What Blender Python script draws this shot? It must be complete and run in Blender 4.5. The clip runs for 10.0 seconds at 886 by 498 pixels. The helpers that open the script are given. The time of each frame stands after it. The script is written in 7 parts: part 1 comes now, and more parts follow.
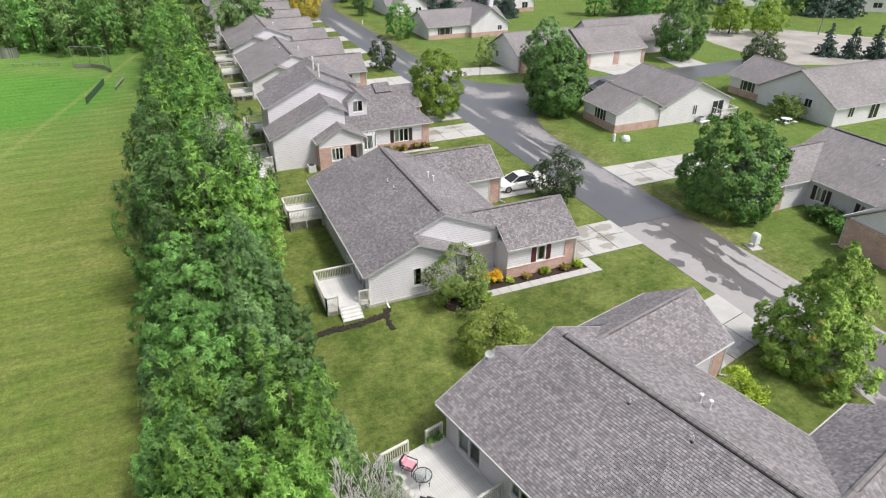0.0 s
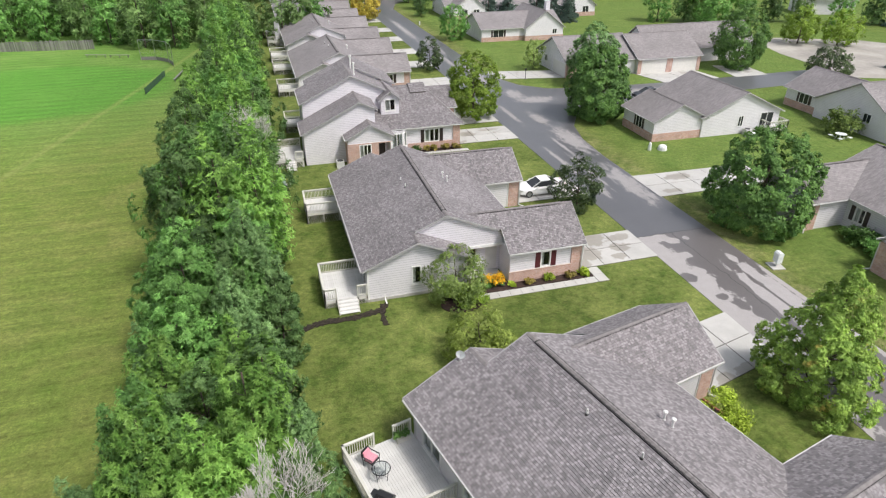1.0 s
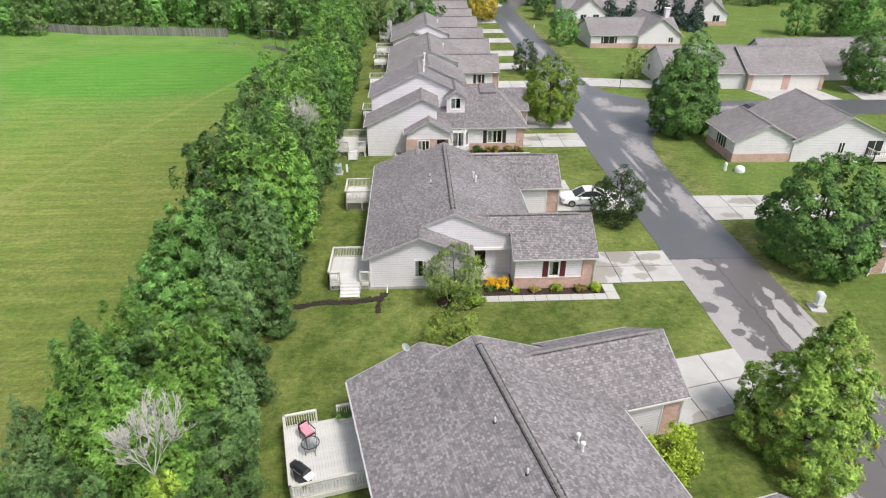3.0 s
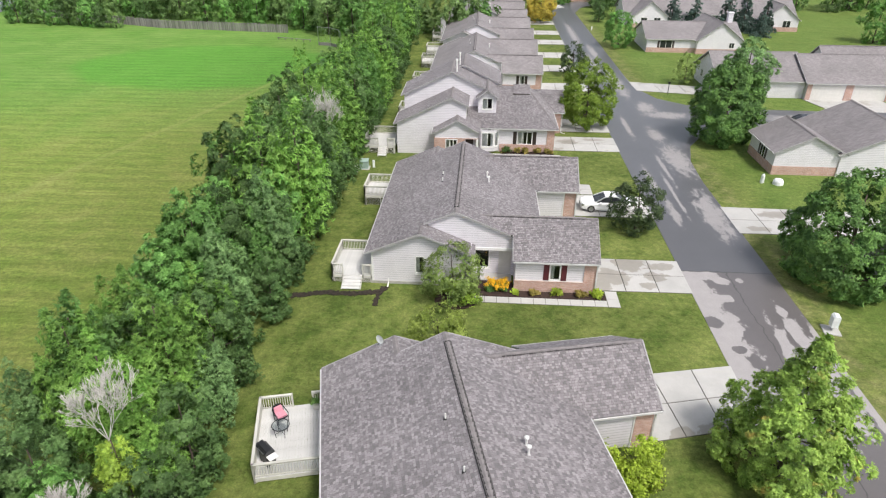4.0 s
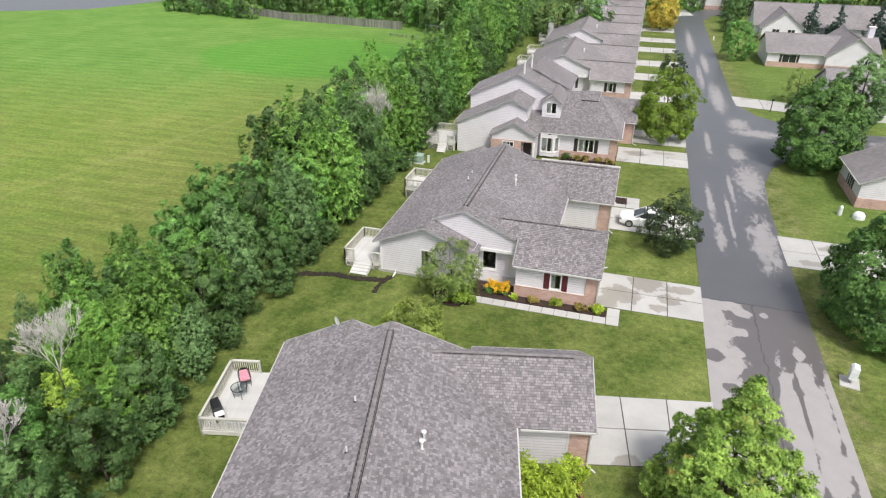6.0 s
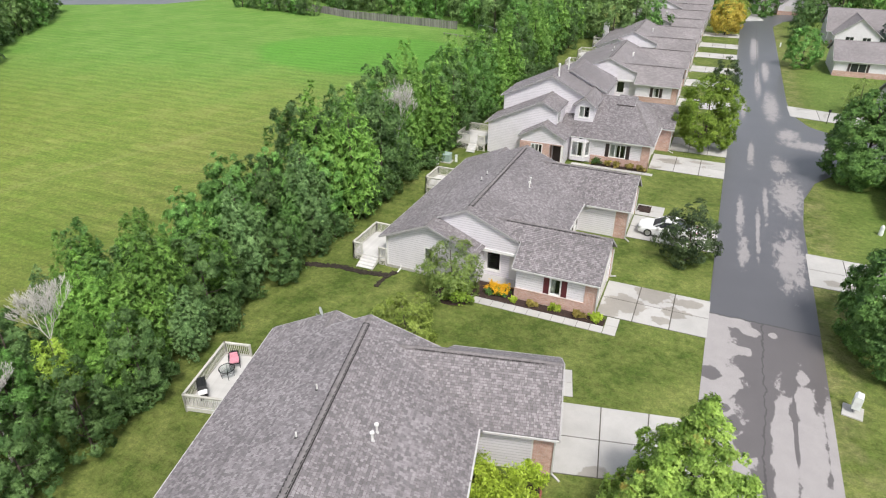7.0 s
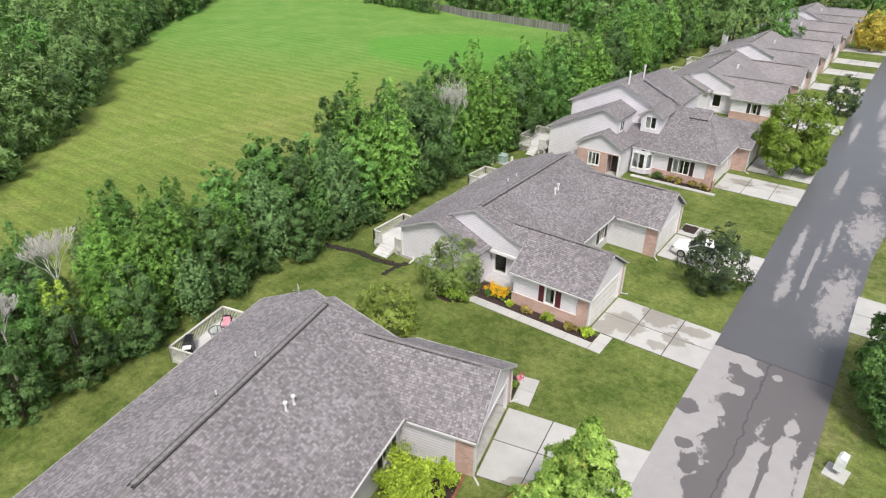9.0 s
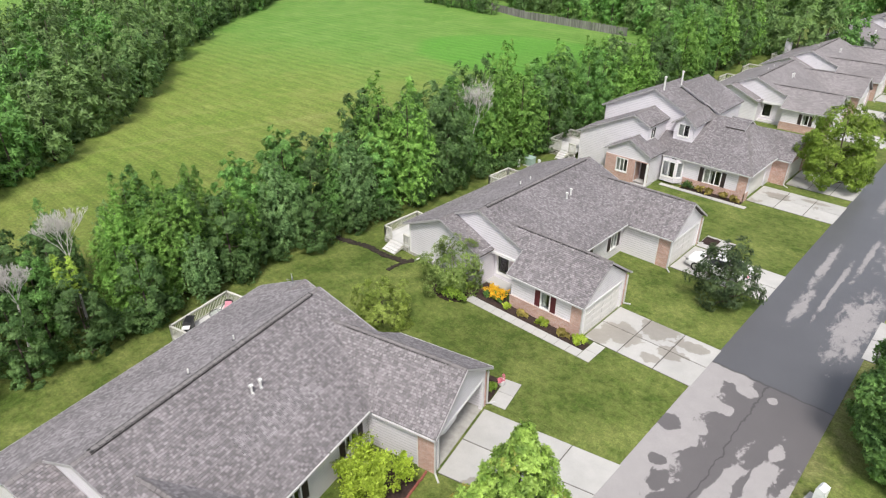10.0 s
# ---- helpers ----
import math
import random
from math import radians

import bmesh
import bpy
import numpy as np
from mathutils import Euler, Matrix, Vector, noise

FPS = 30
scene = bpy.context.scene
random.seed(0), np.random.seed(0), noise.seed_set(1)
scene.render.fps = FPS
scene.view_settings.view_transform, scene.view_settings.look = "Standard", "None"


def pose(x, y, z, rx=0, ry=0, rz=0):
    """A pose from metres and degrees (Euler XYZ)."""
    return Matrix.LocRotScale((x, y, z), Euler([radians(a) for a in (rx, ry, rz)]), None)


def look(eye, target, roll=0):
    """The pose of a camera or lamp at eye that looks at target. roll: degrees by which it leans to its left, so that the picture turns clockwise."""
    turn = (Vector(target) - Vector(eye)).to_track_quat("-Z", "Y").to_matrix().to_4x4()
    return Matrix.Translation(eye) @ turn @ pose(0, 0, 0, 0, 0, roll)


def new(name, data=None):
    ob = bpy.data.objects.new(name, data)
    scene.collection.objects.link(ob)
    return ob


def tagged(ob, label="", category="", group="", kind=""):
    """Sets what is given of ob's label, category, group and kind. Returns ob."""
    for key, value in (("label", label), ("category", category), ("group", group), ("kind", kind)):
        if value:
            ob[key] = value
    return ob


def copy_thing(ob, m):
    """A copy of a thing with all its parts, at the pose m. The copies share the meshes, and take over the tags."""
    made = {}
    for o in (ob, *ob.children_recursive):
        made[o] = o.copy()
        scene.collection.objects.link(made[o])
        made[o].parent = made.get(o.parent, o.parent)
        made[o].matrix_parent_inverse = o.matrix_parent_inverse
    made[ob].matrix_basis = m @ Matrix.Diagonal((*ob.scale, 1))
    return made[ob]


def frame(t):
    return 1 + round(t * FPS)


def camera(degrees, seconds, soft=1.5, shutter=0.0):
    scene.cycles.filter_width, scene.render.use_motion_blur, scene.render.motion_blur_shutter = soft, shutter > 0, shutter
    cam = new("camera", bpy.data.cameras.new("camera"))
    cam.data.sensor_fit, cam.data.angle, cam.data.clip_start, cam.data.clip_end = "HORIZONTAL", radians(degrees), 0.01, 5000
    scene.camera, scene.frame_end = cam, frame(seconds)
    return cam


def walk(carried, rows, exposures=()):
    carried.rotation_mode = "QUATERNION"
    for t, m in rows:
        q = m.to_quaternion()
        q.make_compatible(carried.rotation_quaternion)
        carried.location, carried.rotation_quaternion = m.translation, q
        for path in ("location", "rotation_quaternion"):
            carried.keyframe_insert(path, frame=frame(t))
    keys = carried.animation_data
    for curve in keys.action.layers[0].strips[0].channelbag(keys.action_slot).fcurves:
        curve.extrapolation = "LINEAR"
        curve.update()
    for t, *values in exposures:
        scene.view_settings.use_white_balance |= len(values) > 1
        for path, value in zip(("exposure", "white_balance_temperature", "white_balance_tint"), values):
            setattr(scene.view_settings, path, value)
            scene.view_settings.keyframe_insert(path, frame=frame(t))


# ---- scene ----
cam = camera(70.5, 10.0, soft=1.2)
METRES, EYE, TILT, LEAN, TURN = 45.0, 25.5, -29.3, 0.0, -22.7
ROWS = [
    (0.0, 0.0, 0.0, 0.0, 0.0, -0.0, 0.0),
    (0.5, 0.05, -0.0017, -0.0007, 2.87, 0.04, -1.65),
    (1.0, 0.0999, -0.0008, -0.0004, 5.73, 0.01, -3.32),
    (1.5, 0.1502, 0.0035, 0.0021, 8.66, -0.13, -4.97),
    (2.0, 0.1988, 0.0105, 0.0056, 11.57, -0.32, -6.63),
    (2.5, 0.2476, 0.0185, 0.0096, 14.52, -0.72, -8.24),
    (4.0, 0.393, 0.0571, 0.031, 23.43, -2.31, -12.81),
    (4.5, 0.4392, 0.0764, 0.0416, 26.49, -3.03, -14.29),
    (5.0, 0.4826, 0.0965, 0.0512, 29.46, -3.75, -15.66),
    (5.5, 0.5273, 0.1175, 0.0639, 32.61, -4.57, -17.09),
    (7.0, 0.6447, 0.1965, 0.1087, 42.16, -7.64, -20.93),
    (7.5, 0.6811, 0.2275, 0.1257, 45.52, -8.84, -22.13),
    (8.0, 0.7145, 0.2589, 0.1436, 48.81, -10.11, -23.21),
    (8.5, 0.747, 0.2922, 0.1624, 52.24, -11.46, -24.27),
    (9.0, 0.7773, 0.3271, 0.1821, 55.7, -12.89, -25.22),
    (9.5, 0.8024, 0.3619, 0.2023, 58.99, -14.3, -26.06),
    (10.0, 0.8284, 0.4003, 0.2241, 62.64, -15.89, -26.87),
]
walk(cam, [(t, pose(0, 0, EYE, 0, 0, TURN) @ pose(0, 0, 0, TILT, LEAN, 0) @ pose(METRES * x, METRES * y, METRES * z, 90 + pitch, roll, yaw)) for t, x, y, z, yaw, pitch, roll in ROWS])

# ---- light ----
world = bpy.data.worlds.new("overcast_sky")
scene.world = world
world.use_nodes = True
wn, wl = world.node_tree.nodes, world.node_tree.links
sky = wn.new("ShaderNodeTexSky")
sky.sky_type = 'NISHITA'
sky.sun_disc = False
sky.sun_elevation, sky.sun_rotation = radians(57), radians(142)
sky.air_density, sky.dust_density = 1.0, 3.0
grey = wn.new("ShaderNodeHueSaturation")
grey.inputs["Saturation"].default_value = 0.46
wl.new(sky.outputs[0], grey.inputs["Color"])
back = wn["Background"]
back.inputs["Strength"].default_value = 0.122
wl.new(grey.outputs[0], back.inputs["Color"])
sun = new("sun", bpy.data.lights.new("sun", 'SUN'))
sun.data.energy, sun.data.angle, sun.data.color = 2.02, radians(12), (1.0, 0.96, 0.9)
SUN_FROM = Vector((0.34, -0.43, 0.84))
sun.matrix_world = look(SUN_FROM * 60, (0, 0, 0))
scene.view_settings.exposure = 0.66

# ---- materials ----
def shader(name, build):
    m = bpy.data.materials.new(name)
    m.use_nodes = True
    nt = m.node_tree
    b = nt.nodes["Principled BSDF"]
    build(Nodes(nt), b)
    return m


class Nodes:
    """Short forms for the nodes that the materials are made of."""
    def __init__(self, nt):
        self.nt = nt
        self.co = nt.nodes.new("ShaderNodeTexCoord")

    def link(self, a, b):
        self.nt.links.new(a, b)

    def put(self, socket, value):
        if hasattr(value, "links"):
            self.link(value, socket)
        elif value is not None:
            socket.default_value = value

    def place(self, scale=(1, 1, 1), turn=0.0, world=False, shift=(0, 0, 0)):
        n = self.nt.nodes.new("ShaderNodeMapping")
        if world:
            g = self.nt.nodes.new("ShaderNodeNewGeometry")
            self.link(g.outputs["Position"], n.inputs["Vector"])
        else:
            self.link(self.co.outputs["Object"], n.inputs["Vector"])
        n.inputs["Scale"].default_value = scale
        n.inputs["Rotation"].default_value = (0, 0, radians(turn))
        n.inputs["Location"].default_value = shift
        return n.outputs[0]

    def noise(self, at, scale, detail=3, rough=0.55, warp=0.0):
        n = self.nt.nodes.new("ShaderNodeTexNoise")
        self.link(at, n.inputs["Vector"])
        n.inputs["Scale"].default_value, n.inputs["Detail"].default_value = scale, detail
        n.inputs["Roughness"].default_value, n.inputs["Distortion"].default_value = rough, warp
        return n.outputs["Fac"]

    def ramp(self, value, *stops):
        n = self.nt.nodes.new("ShaderNodeValToRGB")
        while len(n.color_ramp.elements) < len(stops):
            n.color_ramp.elements.new(0.5)
        for e, (p, c) in zip(n.color_ramp.elements, stops):
            e.position = p
            e.color = (c, c, c, 1) if isinstance(c, (int, float)) else (*c, 1)
        self.link(value, n.inputs[0])
        return n.outputs[0]

    def mix(self, a, b, f, how='MIX'):
        n = self.nt.nodes.new("ShaderNodeMix")
        n.data_type, n.blend_type = 'RGBA', how
        self.put(n.inputs[0], f)
        self.put(n.inputs[6], (*a, 1) if isinstance(a, tuple) else a)
        self.put(n.inputs[7], (*b, 1) if isinstance(b, tuple) else b)
        return n.outputs[2]

    def math(self, op, a, b=None, c=None):
        n = self.nt.nodes.new("ShaderNodeMath")
        n.operation = op
        for s, v in zip(n.inputs, (a, b, c)):
            self.put(s, v)
        return n.outputs[0]

    def axis(self, at, k):
        n = self.nt.nodes.new("ShaderNodeSeparateXYZ")
        self.link(at, n.inputs[0])
        return n.outputs[k]

    def blobs(self, spots):
        """How far outside the nearest of several ovals (x, y, half width, half length) a place is: 1 on its rim."""
        g = self.nt.nodes.new("ShaderNodeNewGeometry").outputs["Position"]
        least = None
        for x, y, rx, ry in spots:
            p = self.nt.nodes.new("ShaderNodeMapping")
            self.link(g, p.inputs["Vector"])
            p.inputs["Scale"].default_value = (1 / rx, 1 / ry, 0)
            p.inputs["Location"].default_value = (-x / rx, -y / ry, 0)
            d = self.nt.nodes.new("ShaderNodeVectorMath")
            d.operation = 'LENGTH'
            self.link(p.outputs[0], d.inputs[0])
            least = d.outputs["Value"] if least is None else self.math('MINIMUM', least, d.outputs["Value"])
        return least

    def island(self):
        return self.nt.nodes.new("ShaderNodeNewGeometry").outputs["Random Per Island"]

    def each(self):
        return self.nt.nodes.new("ShaderNodeObjectInfo").outputs["Random"]

    def bump(self, height, b, strength=0.3, distance=0.02):
        n = self.nt.nodes.new("ShaderNodeBump")
        n.inputs["Strength"].default_value, n.inputs["Distance"].default_value = strength, distance
        self.link(height, n.inputs["Height"])
        self.link(n.outputs[0], b.inputs["Normal"])

    def step(self, value, lo, hi):
        n = self.nt.nodes.new("ShaderNodeMapRange")
        n.interpolation_type = 'SMOOTHSTEP'
        self.put(n.inputs[0], value)
        n.inputs[1].default_value, n.inputs[2].default_value = lo, hi
        return n.outputs[0]


def plain(name, rgb, rough=0.6, metal=0.0, vary=0.12, scale=3.0):
    def build(n, b):
        at = n.place(world=True)
        f = n.noise(at, scale, 4)
        g = n.noise(at, scale * 9, 3)
        c = n.mix(tuple(v * (1 - vary) for v in rgb), tuple(min(1, v * (1 + vary)) for v in rgb), n.ramp(f, (0.3, 0.0), (0.7, 1.0)))
        c = n.mix(c, n.ramp(g, (0.3, 1 - vary), (0.7, 1.0)), 0.6, 'MULTIPLY')
        n.link(c, b.inputs["Base Color"])
        b.inputs["Roughness"].default_value, b.inputs["Metallic"].default_value = rough, metal
    return shader(name, build)


def shingle_build(n, b, single=False):
    at = n.place(world=True)
    r = n.each() if single else n.island()
    c = n.ramp(r, (0.0, (0.160, 0.147, 0.154)), (0.35, (0.212, 0.195, 0.204)), (0.7, (0.268, 0.246, 0.256)), (1.0, (0.330, 0.304, 0.314)))
    c = n.mix(c, n.ramp(n.noise(at, 0.22, 4), (0.25, 0.80), (0.75, 1.10)), 1.0, 'MULTIPLY')
    c = n.mix(c, n.ramp(n.noise(at, 55, 2), (0.3, 0.75), (0.7, 1.15)), 0.7, 'MULTIPLY')
    n.link(c, b.inputs["Base Color"])
    b.inputs["Roughness"].default_value = 0.85
    n.bump(n.noise(at, 70, 2), b, 0.4, 0.01)


def far_shingle_build(n, b):
    at = n.place()
    t = n.nt.nodes.new("ShaderNodeTexBrick")
    n.link(n.place(scale=(1, 1, 1)), t.inputs["Vector"])
    t.inputs["Scale"].default_value = 1.0
    t.inputs["Brick Width"].default_value, t.inputs["Row Height"].default_value = 0.34, 0.15
    t.inputs["Mortar Size"].default_value, t.inputs["Bias"].default_value = 0.006, 0.0
    t.inputs["Color1"].default_value, t.inputs["Color2"].default_value = (0.196, 0.179, 0.184, 1), (0.268, 0.245, 0.249, 1)
    t.inputs["Mortar"].default_value = (0.14, 0.128, 0.13, 1)
    c = n.mix(t.outputs[0], n.ramp(n.noise(n.place(world=True), 0.22, 4), (0.25, 0.8), (0.75, 1.1)), 1.0, 'MULTIPLY')
    n.link(c, b.inputs["Base Color"])
    b.inputs["Roughness"].default_value = 0.85
    n.bump(n.noise(at, 40, 2), b, 0.3, 0.01)


def siding_build(n, b):
    at = n.place()
    z = n.axis(at, 2)
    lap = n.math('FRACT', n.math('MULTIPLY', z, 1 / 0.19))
    # shade line under each board's lap, painted into the siding colour
    lap_shade = n.ramp(lap, (0.0, 0.60), (0.12, 0.76), (0.26, 0.97), (1.0, 1.0))
    w = n.place(world=True)
    c = n.mix((0.74, 0.708, 0.755), (0.81, 0.778, 0.82), n.noise(w, 0.9, 4))
    streak = n.noise(n.place(scale=(0.7, 0.7, 0.5), world=True), 1.6, 4)
    c = n.mix(c, n.ramp(streak, (0.35, 0.93), (0.62, 1.0)), 0.8, 'MULTIPLY')
    c = n.mix(c, lap_shade, 1.0, 'MULTIPLY')
    n.link(c, b.inputs["Base Color"])
    b.inputs["Roughness"].default_value = 0.5
    n.bump(lap, b, 0.7, 0.02)


def brick_build(n, b):
    t = n.nt.nodes.new("ShaderNodeTexBrick")
    at = n.place()
    s = n.nt.nodes.new("ShaderNodeCombineXYZ")
    n.link(n.math('ADD', n.axis(at, 0), n.axis(at, 1)), s.inputs[0])
    n.link(n.axis(at, 2), s.inputs[1])
    n.link(s.outputs[0], t.inputs["Vector"])
    t.inputs["Scale"].default_value = 1.0
    t.inputs["Brick Width"].default_value, t.inputs["Row Height"].default_value = 0.215, 0.075
    t.inputs["Mortar Size"].default_value = 0.006
    t.inputs["Color1"].default_value, t.inputs["Color2"].default_value = (0.43, 0.255, 0.205, 1), (0.55, 0.355, 0.30, 1)
    t.inputs["Mortar"].default_value = (0.55, 0.48, 0.44, 1)
    c = n.mix(t.outputs[0], n.ramp(n.noise(n.place(world=True), 1.3, 4), (0.3, 0.82), (0.7, 1.08)), 1.0, 'MULTIPLY')
    n.link(c, b.inputs["Base Color"])
    b.inputs["Roughness"].default_value = 0.85
    n.bump(t.outputs["Fac"], b, -0.4, 0.006)


def asphalt_build(n, b):
    at = n.place(world=True)
    x, y = n.axis(at, 0), n.axis(at, 1)
    grain = n.noise(at, 60, 3)
    patch = n.noise(at, 0.35, 4)
    wob = n.noise(at, 0.8, 4)
    edge = n.math('ADD', y, n.math('MULTIPLY', wob, 0.5))
    newer = n.step(edge, 39.7, 39.8)
    old_c = n.mix((0.118, 0.108, 0.110), (0.155, 0.143, 0.144), patch)
    new_c = n.mix((0.098, 0.098, 0.107), (0.124, 0.124, 0.134), patch)
    c = n.mix(old_c, new_c, newer)
    # pale tongues and islands, on the old stretch where it has dried: x, y, half width, half length
    rag = n.math('MULTIPLY', n.math('SUBTRACT', n.noise(n.place(scale=(1.0, 0.6, 1.0), world=True), 0.9, 6, 0.62, 0.3), 0.5), 1.9)
    old_dry = n.blobs(((33.6, 30.0, 2.15, 14.0), (34.9, 38.9, 1.3, 0.9), (36.0, 38.2, 0.7, 0.6), (36.0, 35.7, 0.7, 0.5), (35.0, 35.6, 0.9, 0.8), (35.2, 33.2, 0.7, 0.6), (35.5, 24.0, 1.2, 4.4),
                       (37.55, 38.3, 0.35, 0.4), (37.85, 27.0, 0.66, 6.2), (39.2, 27.6, 0.85, 6.6), (39.1, 34.3, 0.45, 0.9), (40.4, 26.0, 0.42, 8.6)))
    old_wet = n.blobs(((33.9, 32.6, 0.75, 0.7), (35.3, 28.4, 0.55, 0.9), (36.1, 27.0, 0.7, 1.0), (36.1, 31.2, 0.7, 0.9), (34.6, 29.6, 0.5, 0.4), (36.7, 34.0, 0.5, 5.0), (38.5, 29.5, 0.14, 4.0)))
    old_mask = n.math('MULTIPLY', n.step(n.math('ADD', n.math('SUBTRACT', 1.0, old_dry), rag), 0.02, 0.14), n.step(n.math('ADD', n.math('SUBTRACT', old_wet, 1.0), rag), -0.10, 0.04))
    rag2 = n.math('MULTIPLY', n.math('SUBTRACT', n.noise(n.place(scale=(1.0, 0.42, 1.0), world=True, shift=(7, 3, 0)), 1.7, 7, 0.72, 0.4), 0.5), 3.4)
    # newer stretch: dry patches, and sky glare painted as pale streaks
    new_dry_glare = n.blobs(((39.1, 50.2, 1.25, 5.2), (39.5, 64.4, 1.5, 5.2), (35.6, 50.0, 0.45, 3.0), (35.2, 57.5, 0.35, 5.0), (36.7, 55.0, 0.2, 6.0), (37.4, 62.0, 0.25, 5.0), (42.2, 81.6, 3.2, 1.7), (40.3, 85.0, 1.4, 3.0), (39.0, 73.0, 1.0, 3.0), (38.6, 98.0, 1.1, 9.0), (36.9, 112.0, 0.5, 10.0), (38.2, 122.0, 0.7, 9.0), (36.4, 142.0, 0.9, 14.0), (35.0, 96.0, 0.4, 6.0), (36.0, 76.0, 0.4, 5.0), (62.0, 81.5, 8.0, 1.4)))
    new_mask = n.math('MULTIPLY', n.step(n.math('ADD', n.math('SUBTRACT', 1.0, new_dry_glare), rag2), -0.08, 0.42), 0.78)
    # dry holds the painted glare of the newer stretch too
    dry = n.mix(old_mask, new_mask, newer)
    pale = n.mix((0.315, 0.297, 0.297), (0.395, 0.372, 0.37), n.noise(at, 1.2, 5))
    c = n.mix(c, pale, n.math('MULTIPLY', dry, 0.95))
    # cracks and the seam between the two surfaces
    seam = n.math('SUBTRACT', 1.0, n.step(n.math('ABSOLUTE', n.math('SUBTRACT', edge, 39.75)), 0.03, 0.12))
    mid = n.math('ABSOLUTE', n.math('SUBTRACT', n.math('ADD', x, n.math('MULTIPLY', wob, 0.8)), 37.3))
    crack = n.math('MULTIPLY', n.math('SUBTRACT', 1.0, n.step(mid, 0.02, 0.07)), n.math('MAXIMUM', n.math('SUBTRACT', 1.0, newer), n.step(y, 108.0, 114.0)))
    c = n.mix(c, (0.05, 0.047, 0.047), n.math('MULTIPLY', n.math('MAXIMUM', seam, crack), 0.65))
    c = n.mix(c, n.ramp(grain, (0.3, 0.8), (0.7, 1.12)), 0.8, 'MULTIPLY')
    n.link(c, b.inputs["Base Color"])
    n.link(n.ramp(dry, (0.0, 0.34), (1.0, 0.8)), b.inputs["Roughness"])
    n.bump(grain, b, 0.12, 0.006)


def concrete_build(n, b):
    at = n.place(world=True)
    c = n.mix((0.43, 0.418, 0.402), (0.53, 0.518, 0.50), n.noise(at, 1.1, 4))
    # damp stains: round ones on the nearer driveways, scattered ones elsewhere
    rag = n.math('MULTIPLY', n.math('SUBTRACT', n.noise(at, 1.4, 4, 0.55, 0.3), 0.5), 1.5)
    spots = n.blobs(((27.8, 38.2, 1.5, 1.3), (26.6, 36.9, 1.1, 0.8), (29.5, 40.3, 1.4, 1.2), (31.2, 38.4, 1.1, 0.7), (32.0, 40.0, 1.1, 0.6), (30.4, 37.0, 0.7, 0.5), (31.5, 21.8, 1.8, 1.1), (29.0, 21.6, 0.8, 0.8), (45.0, 50.4, 1.6, 0.8), (47.6, 48.0, 1.5, 0.6), (42.4, 47.4, 1.0, 0.5), (51.0, 50.0, 1.5, 0.7), (27.8, 69.6, 1.3, 0.9), (30.8, 70.4, 1.5, 0.4)))
    wet = n.step(n.math('ADD', n.math('SUBTRACT', 1.0, spots), rag), -0.02, 0.12)
    wet = n.math('MAXIMUM', wet, n.math('MULTIPLY', n.step(n.noise(at, 0.5, 4, 0.5, 0.5), 0.60, 0.63), n.step(n.axis(at, 1), 52.0, 56.0)))
    c = n.mix(c, n.mix((0.262, 0.240, 0.208), (0.33, 0.305, 0.268), n.noise(at, 2.0, 3)), n.math('MULTIPLY', wet, 0.85))
    c = n.mix(c, n.ramp(n.noise(at, 0.6, 5, 0.65), (0.3, 0.86), (0.7, 1.05)), 0.7, 'MULTIPLY')
    c = n.mix(c, n.ramp(n.noise(at, 45, 3), (0.3, 0.88), (0.7, 1.06)), 0.8, 'MULTIPLY')
    c = n.mix(c, n.ramp(n.each(), (0.0, 0.93), (1.0, 1.03)), 1.0, 'MULTIPLY')
    n.link(c, b.inputs["Base Color"])
    n.link(n.ramp(wet, (0.0, 0.8), (1.0, 0.45)), b.inputs["Roughness"])
    n.bump(n.noise(at, 60, 2), b, 0.15, 0.005)


